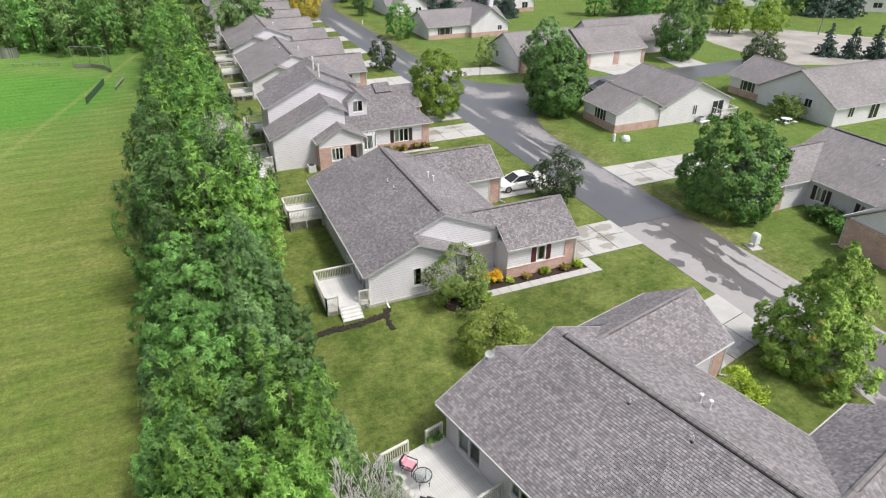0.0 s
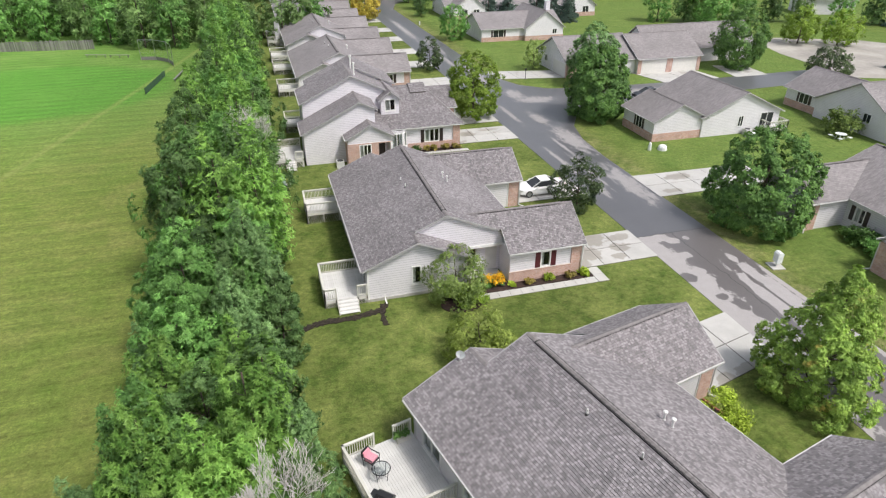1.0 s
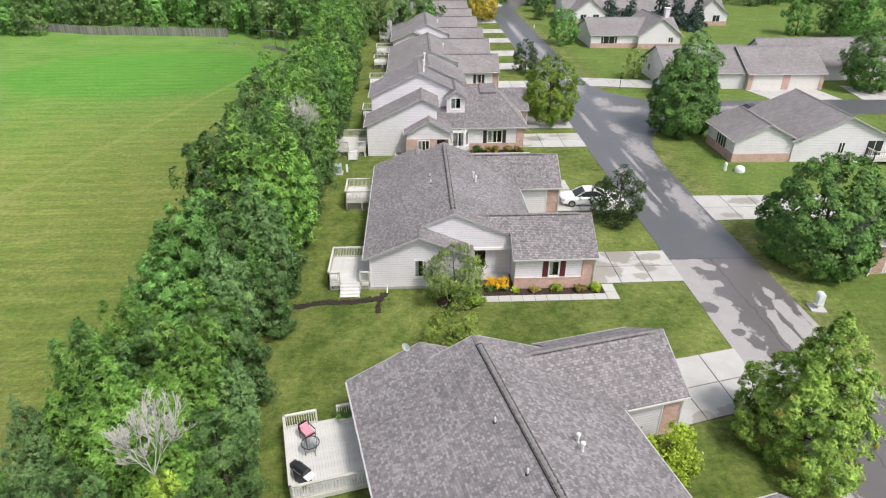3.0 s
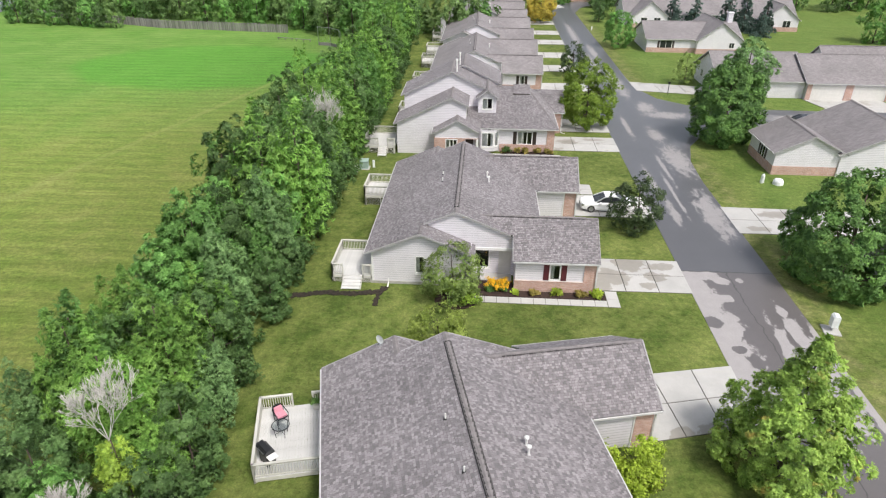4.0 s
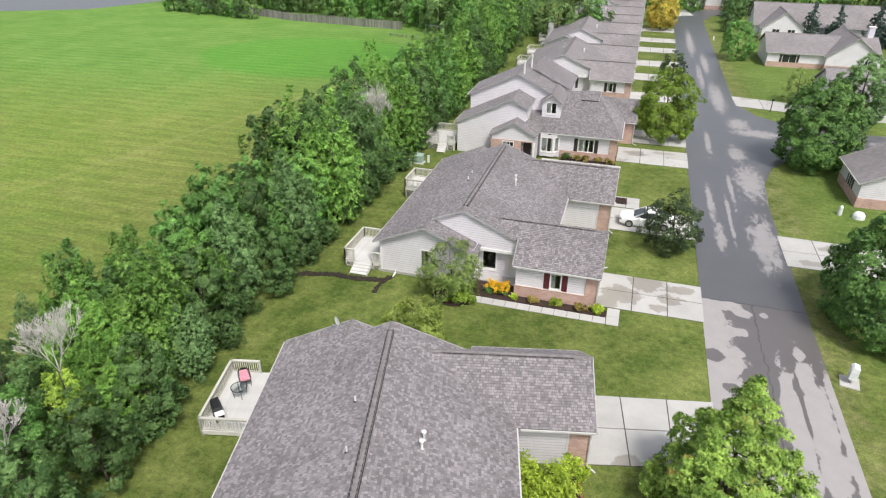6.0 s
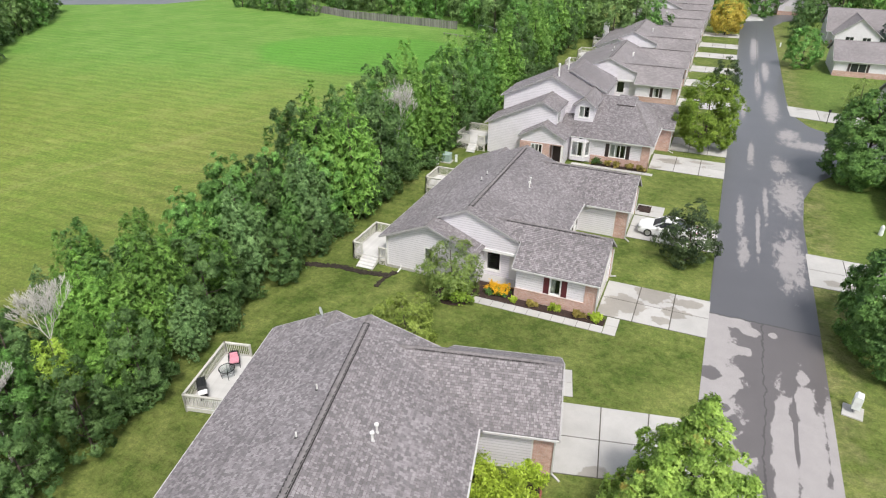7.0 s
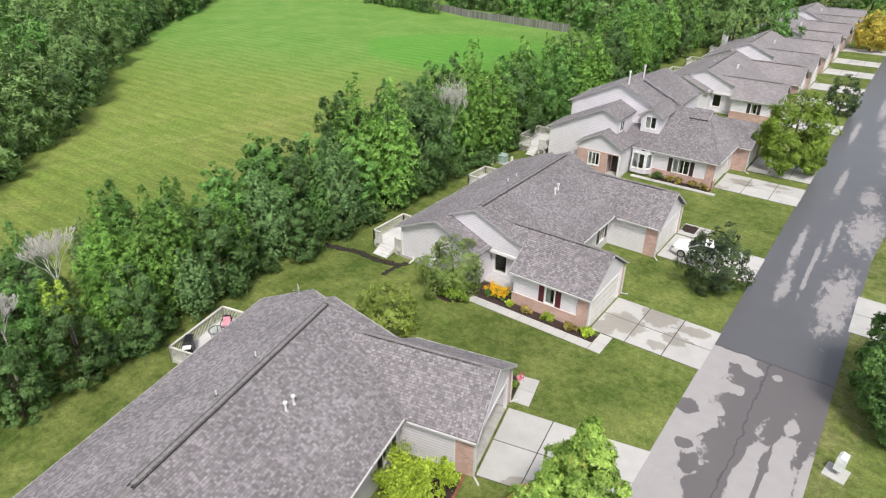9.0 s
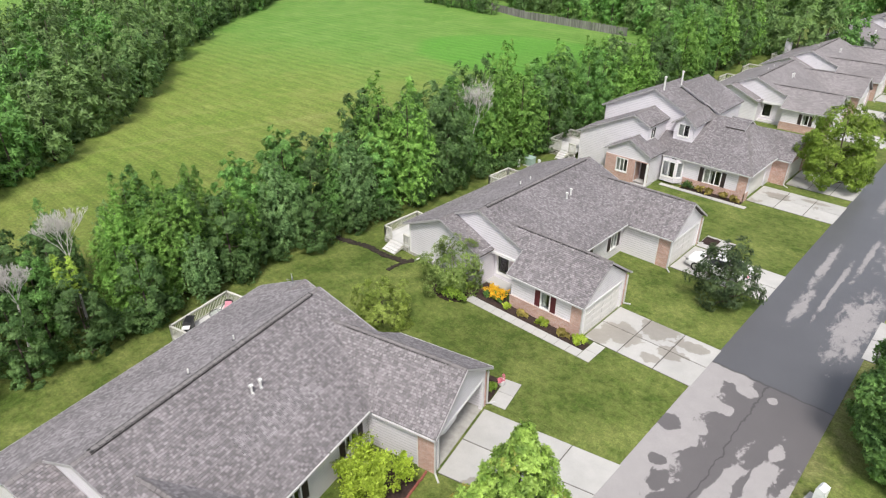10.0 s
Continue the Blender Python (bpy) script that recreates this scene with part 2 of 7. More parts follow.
def ground_build(n, b):
    at = n.place(world=True)
    x, y = n.axis(at, 0), n.axis(at, 1)
    wob = n.noise(at, 0.12, 3)
    big, mid, fine = n.noise(at, 0.05, 4), n.noise(at, 0.45, 5, 0.65), n.noise(at, 9, 4, 0.7)
    tuft = n.noise(at, 38, 3, 0.7)
    # mown lanes, and finer streaks: the mower's, on lawns painted sunlight too
    lanes = n.math('SINE', n.math('MULTIPLY', n.math('ADD', n.math('ADD', y, n.math('MULTIPLY', x, -0.03)), n.math('MULTIPLY', wob, 2.2)), 2.9))
    lane_f = n.ramp(n.math('ADD', n.math('MULTIPLY', lanes, 0.5), 0.5), (0.15, 0.0), (0.85, 1.0))
    streak = n.noise(n.place(scale=(0.16, 1.7, 1.0), turn=-1.7, world=True), 1.5, 5, 0.7)
    # house lawns
    lawn = n.mix((0.074, 0.119, 0.022), (0.136, 0.175, 0.041), n.ramp(mid, (0.3, 0.0), (0.7, 1.0)))
    lawn = n.mix(lawn, (0.196, 0.222, 0.066), n.ramp(n.math('ADD', n.math('MULTIPLY', n.noise(at, 0.9, 6, 0.75), 0.6), n.math('MULTIPLY', n.noise(at, 0.22, 4), 0.4)), (0.44, 0.0), (0.63, 0.85)))
    # mowing streaks and broad mottling, with sunlit stretches painted into the lawn colour
    lawn = n.mix(lawn, n.ramp(streak, (0.3, 0.86), (0.7, 1.14)), 0.8, 'MULTIPLY')
    lawn = n.mix(lawn, n.ramp(n.noise(at, 0.11, 4, 0.6), (0.34, 0.80), (0.66, 1.10)), 1.0, 'MULTIPLY')
    fresh = n.math('MULTIPLY', n.step(x, 41.0, 47.0), n.ramp(n.noise(at, 0.06, 4), (0.35, 0.35), (0.65, 0.8)))
    lawn = n.mix(lawn, n.mix((0.100, 0.178, 0.036), (0.160, 0.232, 0.054), mid), fresh)
    verge = n.math('MULTIPLY', n.math('SUBTRACT', 1.0, n.step(n.math('ABSOLUTE', n.math('SUBTRACT', x, 41.2)), 0.6, 2.4)), n.ramp(n.noise(at, 0.55, 5, 0.7), (0.42, 0.0), (0.64, 0.5)))
    lawn = n.mix(lawn, (0.27, 0.245, 0.12), verge)
    # the mown field
    dry = n.mix((0.114, 0.170, 0.031), (0.180, 0.204, 0.055), n.ramp(n.math('ADD', n.math('MULTIPLY', mid, 0.5), n.math('MULTIPLY', big, 0.5)), (0.36, 0.0), (0.62, 1.0)))
    dry = n.mix(dry, (0.23, 0.228, 0.078), n.ramp(n.noise(at, 0.16, 5, 0.7), (0.50, 0.0), (0.72, 0.6)))
    lush = n.mix((0.098, 0.190, 0.036), (0.142, 0.222, 0.055), n.ramp(n.noise(at, 0.13, 5, 0.65), (0.35, 0.0), (0.65, 1.0)))
    reach = n.math('ADD', n.math('ADD', y, n.math('MULTIPLY', x, -0.28)), n.math('MULTIPLY', wob, 30.0))
    field = n.mix(dry, lush, n.step(reach, 78.0, 128.0))
    # the greener oval of the ball field
    ox, oy = n.math('MULTIPLY', n.math('ADD', x, 32.0), 1 / 23.0), n.math('MULTIPLY', n.math('SUBTRACT', y, 106.0), 1 / 17.0)
    oval = n.math('ADD', n.math('ADD', n.math('MULTIPLY', ox, ox), n.math('MULTIPLY', oy, oy)), n.math('MULTIPLY', n.noise(at, 0.25, 3), 0.5))
    field = n.mix((0.075, 0.215, 0.028), field, n.ramp(n.step(oval, 1.0, 1.45), (0.0, 0.35), (1.0, 1.0)))
    field = n.mix(field, n.ramp(lane_f, (0.0, 0.91), (1.0, 1.09)), n.ramp(n.noise(at, 0.07, 4, 0.6), (0.38, 0.35), (0.62, 1.0)), 'MULTIPLY')
    # grass sheen painted in: the field's west side is made lighter, and greener
    field = n.mix(field, (1.22, 1.31, 1.20), n.step(n.math('MULTIPLY', x, -1.0), 6.0, 40.0), 'MULTIPLY')
    field = n.mix(field, n.ramp(streak, (0.30, 0.77), (0.70, 1.22)), 0.9, 'MULTIPLY')
    # a worn line across the field
    off = n.math('ABSOLUTE', n.math('SUBTRACT', n.math('ADD', n.math('MULTIPLY', y, 0.265), n.math('MULTIPLY', wob, 1.0)), n.math('ADD', x, 42.0)))
    field = n.mix(field, (0.25, 0.28, 0.09), n.math('MULTIPLY', n.math('SUBTRACT', 1.0, n.step(off, 0.1, 0.8)), 0.40))
    side = n.step(n.math('ADD', x, n.math('MULTIPLY', wob, 2.0)), -1.0, 0.6)
    c = n.mix(field, lawn, side)
    clod = n.noise(at, 2.6, 5, 0.72, 0.4)
    c = n.mix(c, n.ramp(clod, (0.28, 0.58), (0.72, 1.36)), 0.9, 'MULTIPLY')
    c = n.mix(c, n.ramp(fine, (0.25, 0.62), (0.75, 1.34)), 0.9, 'MULTIPLY')
    c = n.mix(c, n.ramp(tuft, (0.25, 0.60), (0.75, 1.36)), 0.8, 'MULTIPLY')
    n.link(c, b.inputs["Base Color"])
    b.inputs["Roughness"].default_value = 0.9
    b.inputs["Specular IOR Level"].default_value = 0.15
    n.bump(n.math('ADD', fine, n.math('MULTIPLY', tuft, 0.5)), b, 0.7, 0.06)


def leaf_shader(name, dark, light, odd=None, gloss=0.5):
    """Leaf blades that reflect and let through about equal shares of light."""
    def build(n, b):
        at = n.place(world=True)
        c = n.mix(tuple(0.78 * p for p in dark), tuple(1.0 * p for p in light), n.ramp(n.noise(at, 1.3, 4, 0.6), (0.36, 0.0), (0.66, 1.0)))
        c = n.mix(c, n.ramp(n.island(), (0.0, 0.70), (1.0, 1.16)), 1.0, 'MULTIPLY')
        c = n.mix(c, n.ramp(n.noise(at, 0.35, 3), (0.3, 0.78), (0.7, 1.16)), 1.0, 'MULTIPLY')
        if odd:
            c = n.mix(c, odd, n.ramp(n.noise(n.place(), 0.7, 4, 0.6), (0.61, 0.0), (0.70, 0.55)))
        c = n.mix(c, n.ramp(n.each(), (0.0, 0.72), (1.0, 1.20)), 1.0, 'MULTIPLY')
        n.link(c, b.inputs["Base Color"])
        b.inputs["Roughness"].default_value = gloss
        b.inputs["Specular IOR Level"].default_value = 0.22
        t = n.nt.nodes.new("ShaderNodeBsdfTranslucent")
        n.link(n.mix(c, (1.0, 1.0, 0.55), 0.7, 'MULTIPLY'), t.inputs["Color"])
        m = n.nt.nodes.new("ShaderNodeMixShader")
        m.inputs[0].default_value = 0.25
        n.link(b.outputs[0], m.inputs[1])
        n.link(t.outputs[0], m.inputs[2])
        n.link(m.outputs[0], n.nt.nodes["Material Output"].inputs[0])
    return shader(name, build)


def glass_build(n, b):
    b.inputs["Base Color"].default_value = (0.85, 0.9, 0.9, 1)
    b.inputs["Roughness"].default_value = 0.03
    b.inputs["Transmission Weight"].default_value = 1.0
    b.inputs["IOR"].default_value = 1.45


def wood_build(rgb, vary=0.15, joined=False, each=(0.86, 1.08)):
    def build(n, b):
        at = n.place()
        g = n.noise(n.place(scale=(1, 6, 6)), 3, 4)
        c = n.mix(tuple(v * (1 - vary) for v in rgb), tuple(v * (1 + vary) for v in rgb), g)
        c = n.mix(c, n.ramp(n.island() if joined else n.each(), (0.0, 0.55 if joined else each[0]), (1.0, 1.25 if joined else each[1])), 1.0, 'MULTIPLY')
        c = n.mix(c, n.ramp(n.noise(at, 1.2, 4), (0.3, 0.85), (0.7, 1.05)), 0.8, 'MULTIPLY')
        n.link(c, b.inputs["Base Color"])
        b.inputs["Roughness"].default_value = 0.75
    return build


SHINGLE = shader("laminated_shingles", shingle_build)
SHINGLE_ONE = shader("laminated_shingle", lambda n, b: shingle_build(n, b, True))
FAR_SHINGLE = shader("shingle_courses", far_shingle_build)
ROOF_DECK = plain("roof_underlay", (0.12, 0.105, 0.10), 0.9)
CAP = plain("ridge_cap", (0.205, 0.187, 0.188), 0.9, vary=0.25)
VENT = plain("ridge_vent_gap", (0.03, 0.028, 0.028), 0.9)
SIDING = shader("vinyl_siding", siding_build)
BRICK = shader("pink_brick", brick_build)
TRIM = plain("white_trim", (0.78, 0.77, 0.76), 0.45, vary=0.05)
SOFFIT = plain("soffit", (0.62, 0.61, 0.60), 0.6, vary=0.06)
RAKE = plain("rake_paint", (0.40, 0.385, 0.39), 0.55, vary=0.1)
CUSHION = plain("pink_cushion", (0.68, 0.30, 0.37), 0.85, vary=0.2, scale=14)
GUTTER = plain("gutter", (0.56, 0.55, 0.545), 0.4, vary=0.08)
DOOR_W = plain("garage_door_paint", (0.66, 0.64, 0.61), 0.5, vary=0.05)
SHUTTER_RED = plain("shutter_maroon", (0.115, 0.022, 0.030), 0.5)
SHUTTER_DARK = plain("shutter_dark", (0.045, 0.03, 0.03), 0.5)
GLASS = shader("window_glass", glass_build)
DARK = plain("unlit_room_dark", (0.05, 0.048, 0.045), 0.8)
CURTAIN_SHEEN = plain("curtain", (0.55, 0.54, 0.50), 0.9)
ASPHALT = shader("asphalt", asphalt_build)
CONCRETE = shader("concrete", concrete_build)
JOINT = plain("joint_dirt", (0.10, 0.09, 0.075), 0.95)
FOUND = plain("foundation", (0.40, 0.385, 0.36), 0.9, vary=0.15)
GROUND = shader("grass", ground_build)
MULCH = plain("mulch", (0.048, 0.028, 0.022), 0.95, vary=0.45, scale=6)
DECKWOOD = shader("deck_paint", wood_build((0.60, 0.59, 0.575), 0.07, each=(0.95, 1.03)))
RAILWOOD = shader("rail_paint", wood_build((0.60, 0.585, 0.53), 0.08))
FENCEWOOD = shader("fence_wood", wood_build((0.205, 0.195, 0.185), 0.3, True))
BARK = plain("bark", (0.085, 0.065, 0.05), 0.95, vary=0.35, scale=5)
DEADWOOD = plain("dead_wood", (0.56, 0.53, 0.50), 0.9, vary=0.2)
LEAF_LINE = leaf_shader("leaves_ash", (0.116, 0.275, 0.061), (0.257, 0.498, 0.130))
LEAF_DUSTY = leaf_shader("leaves_elm", (0.112, 0.221, 0.072), (0.257, 0.420, 0.159))
LEAF_BOX = leaf_shader("leaves_box_elder", (0.138, 0.315, 0.050), (0.300, 0.520, 0.112))
LEAF_DARK = leaf_shader("leaves_buckthorn", (0.081, 0.170, 0.049), (0.182, 0.305, 0.101))
LEAF_MAPLE = leaf_shader("leaves_maple", (0.175, 0.312, 0.052), (0.440, 0.620, 0.135), odd=(0.56, 0.30, 0.09))
LEAF_NORWAY = leaf_shader("leaves_norway_maple", (0.080, 0.174, 0.046), (0.199, 0.357, 0.093))
LEAF_LOCUST = leaf_shader("leaves_locust", (0.195, 0.325, 0.036), (0.360, 0.510, 0.082))
LEAF_YELLOW = leaf_shader("leaves_golden", (0.270, 0.386, 0.032), (0.500, 0.635, 0.085))
LEAF_CRAB = leaf_shader("leaves_crabapple", (0.058, 0.098, 0.044), (0.150, 0.215, 0.086))
LEAF_AUTUMN = leaf_shader("leaves_turning", (0.523, 0.396, 0.049), (0.757, 0.626, 0.130))
LEAF_PALE = leaf_shader("leaves_pale", (0.261, 0.368, 0.057), (0.469, 0.580, 0.138))
LEAF_LIME = leaf_shader("leaves_lime", (0.212, 0.336, 0.042), (0.392, 0.544, 0.084))
LEAF_SPRUCE = leaf_shader("needles_spruce", (0.108, 0.180, 0.151), (0.238, 0.338, 0.295))
LEAF_LILY = leaf_shader("leaves_daylily", (0.234, 0.202, 0.049), (0.451, 0.368, 0.105))
LEAF_ORN2 = leaf_shader("leaves_willow", (0.127, 0.227, 0.066), (0.246, 0.375, 0.131))
LEAF_ORN = leaf_shader("leaves_ornamental", (0.170, 0.262, 0.062), (0.345, 0.455, 0.135))
WHITE_PAINT = plain("car_paint_white", (0.80, 0.80, 0.80), 0.2, vary=0.02)
RUBBER = plain("rubber", (0.02, 0.02, 0.02), 0.8)
STEEL = plain("steel", (0.55, 0.55, 0.55), 0.35, 1.0)
DARK_PAINT = plain("car_paint_black", (0.02, 0.02, 0.024), 0.2, vary=0.05)
BLACK = plain("black_metal", (0.02, 0.02, 0.022), 0.45)
PIPE_W = plain("vent_pipe", (0.72, 0.71, 0.69), 0.4)
RED = plain("red_cushion", (0.62, 0.19, 0.25), 0.85)
FLOWER = plain("orange_flowers", (0.85, 0.46, 0.012), 0.7, vary=0.3, scale=20)
BOX_W = plain("utility_white", (0.74, 0.76, 0.76), 0.45)
BOX_G = plain("utility_green", (0.32, 0.42, 0.38), 0.5)
NETTING = plain("green_netting", (0.045, 0.10, 0.06), 0.8)
WIN_DARK = plain("far_window_glass", (0.03, 0.033, 0.036), 0.05, vary=0.05)
GRAVEL = plain("gravel", (0.36, 0.335, 0.305), 0.95, vary=0.25, scale=0.15)
BRICK_RED = plain("edging_brick", (0.30, 0.10, 0.075), 0.85, vary=0.25, scale=8)
SOIL = plain("bare_soil", (0.036, 0.027, 0.019), 0.95, vary=0.6, scale=5)

# ---- mesh kit ----
class Shape:
    """Collects plain faces for one mesh."""
    def __init__(self):
        self.v, self.f = [], []

    def face(self, *pts):
        k = len(self.v)
        self.v += [tuple(p) for p in pts]
        self.f.append(tuple(range(k, k + len(pts))))
        return self

    def box(self, x0, y0, z0, x1, y1, z1):
        x0, x1 = sorted((x0, x1))
        y0, y1 = sorted((y0, y1))
        z0, z1 = sorted((z0, z1))
        k = len(self.v)
        self.v += [(x0, y0, z0), (x1, y0, z0), (x1, y1, z0), (x0, y1, z0), (x0, y0, z1), (x1, y0, z1), (x1, y1, z1), (x0, y1, z1)]
        self.f += [(k, k + 3, k + 2, k + 1), (k + 4, k + 5, k + 6, k + 7), (k, k + 1, k + 5, k + 4), (k + 1, k + 2, k + 6, k + 5), (k + 2, k + 3, k + 7, k + 6), (k + 3, k, k + 4, k + 7)]
        return self

    def slab(self, pts, push):
        """A flat outline, thickened along the vector push."""
        k, n = len(self.v), len(pts)
        push = Vector(push)
        self.v += [tuple(p) for p in pts] + [tuple(Vector(p) + push) for p in pts]
        self.f += [tuple(range(k, k + n)), tuple(range(k + 2 * n - 1, k + n - 1, -1))]
        self.f += [(k + i, k + n + i, k + n + (i + 1) % n, k + (i + 1) % n) for i in range(n)]
        return self

    def rod(self, a, b, r, r2=None, n=8):
        a, b = Vector(a), Vector(b)
        q = (b - a).to_track_quat('Z', 'Y')
        k = len(self.v)
        for p, rr in ((a, r), (b, r if r2 is None else r2)):
            for i in range(n):
                w = 2 * math.pi * i / n
                self.v.append(tuple(p + q @ Vector((rr * math.cos(w), rr * math.sin(w), 0))))
        self.f += [(k + i, k + (i + 1) % n, k + n + (i + 1) % n, k + n + i) for i in range(n)]
        self.f += [tuple(range(k + n - 1, k - 1, -1)), tuple(range(k + n, k + 2 * n))]
        return self

    def bar(self, a, b, w, h, up=(0, 0, 1)):
        """A straight board from a to b, w wide and h high."""
        a, b = Vector(a), Vector(b)
        d = (b - a).normalized()
        s = d.cross(Vector(up)).normalized() * (w / 2)
        u = s.cross(d).normalized() * (h / 2)
        return self.slab([a + s + u, a - s + u, a - s - u, a + s - u], b - a)

    def lathe(self, at, rings, n=16):
        k = len(self.v)
        for z, r in rings:
            for i in range(n):
                w = 2 * math.pi * i / n
                self.v.append((at[0] + r * math.cos(w), at[1] + r * math.sin(w), at[2] + z))
        for j in range(len(rings) - 1):
            self.f += [(k + j * n + i, k + j * n + (i + 1) % n, k + (j + 1) * n + (i + 1) % n, k + (j + 1) * n + i) for i in range(n)]
        self.f += [tuple(range(k + n - 1, k - 1, -1)), tuple(range(k + (len(rings) - 1) * n, k + len(rings) * n))]
        return self

    def join(self, other):
        k = len(self.v)
        self.v += other.v
        self.f += [tuple(i + k for i in f) for f in other.f]
        return self

    def mesh(self, name, material, smooth=False):
        me = bpy.data.meshes.new(name)
        me.from_pydata(self.v, [], self.f)
        if len(self.f) < 3000:
            bm = bmesh.new()
            bm.from_mesh(me)
            bmesh.ops.recalc_face_normals(bm, faces=bm.faces)
            bm.to_mesh(me)
            bm.free()
        if smooth:
            me.polygons.foreach_set("use_smooth", [True] * len(me.polygons))
        me.materials.append(material)
        return me


def part(name, shape, material, parent, label="", smooth=False, kind=""):
    """Links a shape as one mesh under a thing or under a part of one."""
    ob = new(name, shape if isinstance(shape, bpy.types.Mesh) else shape.mesh(name, material, smooth))
    ob.parent = parent
    return tagged(ob, label=label, kind=kind)


def thing(name, label, category, m=None, group="", kind=""):
    """An empty at a thing's base."""
    ob = new(name)
    ob.empty_display_size = 0.2
    if m is not None:
        ob.matrix_basis = m
    return tagged(ob, label, category, group, kind)


def solid(name, shape, material, label, category, m=None, group="", kind="", smooth=False):
    """A thing that is one mesh."""
    ob = new(name, shape.mesh(name, material, smooth))
    if m is not None:
        ob.matrix_basis = m
    return tagged(ob, label, category, group, kind)


def row_span(poly, v):
    """Where the line at height v enters and leaves a flat outline."""
    cuts = []
    for (u0, v0), (u1, v1) in zip(poly, poly[1:] + poly[:1]):
        if (v0 - v) * (v1 - v) < 0:
            cuts.append(u0 + (u1 - u0) * (v - v0) / (v1 - v0))
    return (min(cuts), max(cuts)) if len(cuts) >= 2 else None


def shingle_mesh(slopes, seed, course=0.145, tab=0.17, singles=None):
    """All the shingle tabs of several slopes in one mesh. A slope: eave start, unit vector along the eave, unit vector up the slope, outline in (along, up)."""
    rng = np.random.default_rng(seed)
    vs, fs = [], []
    for o, e, s, poly in slopes:
        o, e, s = np.array(o), np.array(e), np.array(s)
        nrm = np.cross(e, s)
        nrm = nrm / np.linalg.norm(nrm)
        if nrm[2] < 0:
            nrm = -nrm
        top = max(q[1] for q in poly)
        v = min(q[1] for q in poly)
        while v < top - 0.03:
            hit = row_span(poly, min(v + course * 0.5, top - 0.01))
            if hit:
                a, b = hit
                u = a - rng.uniform(0, tab)
                while u < b:
                    w = tab * rng.choice([0.55, 0.75, 1.0, 1.25])
                    p, q = max(u, a), min(u + w, b)
                    if singles is not None and len(singles) < 300 and 1.2 < (o + e * p + s * v)[0] < 4.4 and -2.6 < (o + e * p + s * v)[1] < 2.6 and q - p > 0.9 * w:
                        singles.append((o + e * p + s * v, e, s, nrm, w))
                    elif q - p > 0.03:
                        k = len(vs)
                        h = 0.020 + rng.uniform(0, 0.012)
                        # courses stop short, so dark underlay stands in for each row's shadow line
                        lo, hi = v + rng.uniform(0, 0.012), min(v + course - 0.007, top + 0.01)
                        g = 0.006
                        vs += [o + e * (p + g) + s * lo + nrm * h, o + e * (q - g) + s * lo + nrm * h, o + e * (q - g) + s * hi + nrm * (h * 0.3), o + e * (p + g) + s * hi + nrm * (h * 0.3),
                               o + e * (p + g) + s * lo, o + e * (q - g) + s * lo]
                        fs += [(k, k + 1, k + 2, k + 3), (k + 4, k + 5, k + 1, k)]
                    u += w
            v += course
    me = bpy.data.meshes.new("shingles")
    me.from_pydata([tuple(p) for p in vs], [], fs)
    me.materials.append(SHINGLE)
    return me


def slope_frame(a, b, up_point):
    """Eave start, unit along and unit up the slope, for an eave from a to b and a point further up."""
    a, b, c = Vector(a), Vector(b), Vector(up_point)
    e = (b - a).normalized()
    s = (c - a) - e * (c - a).dot(e)
    return a, e, s.normalized()


def flat(o, e, s, p):
    d = Vector(p) - o
    return (d.dot(e), d.dot(s))


def roof(parent, outlines, seed, near=True, pick=False):
    """Roof slopes: each an outline that begins with its eave's two ends. Near roofs get real shingle tabs."""
    slopes = []
    for pts in outlines:
        o, e, s = slope_frame(pts[0], pts[1], pts[2])
        nrm = e.cross(s)
        if nrm.z < 0:
            nrm = -nrm
        r = part("roof_slope", Shape().slab([Vector(p) for p in pts], nrm * -0.14), ROOF_DECK if near else FAR_SHINGLE, parent, "grey-brown asphalt shingle roof")
        slopes.append((o, e, s, [flat(o, e, s, p) for p in pts]))
    if near:
        singles = [] if pick else None
        part("shingles", shingle_mesh(slopes, seed, singles=singles), SHINGLE, parent, "mottled grey asphalt shingles", kind="stuff")
        blades = {}
        for o, e, s, nrm, w in singles or ():
            key = round(w, 3)
            if key not in blades:
                blades[key] = Shape().slab([(0.006, -0.01, 0.0), (w - 0.006, -0.01, 0.0), (w - 0.006, 0.16, -0.018), (0.006, 0.16, -0.018)], (0, 0, 0.024)).mesh("shingle", SHINGLE_ONE)
            ob = part("shingle", blades[key], None, parent)
            side = Vector(s).cross(Vector(nrm))
            flip = 1 if side.dot(Vector(e)) > 0 else -1
            base = Vector(o) if flip > 0 else Vector(o) + Vector(e) * w
            m = Matrix((Vector(e) * flip, Vector(s), Vector(nrm))).transposed().to_4x4()
            m.translation = base
            ob.matrix_basis = m


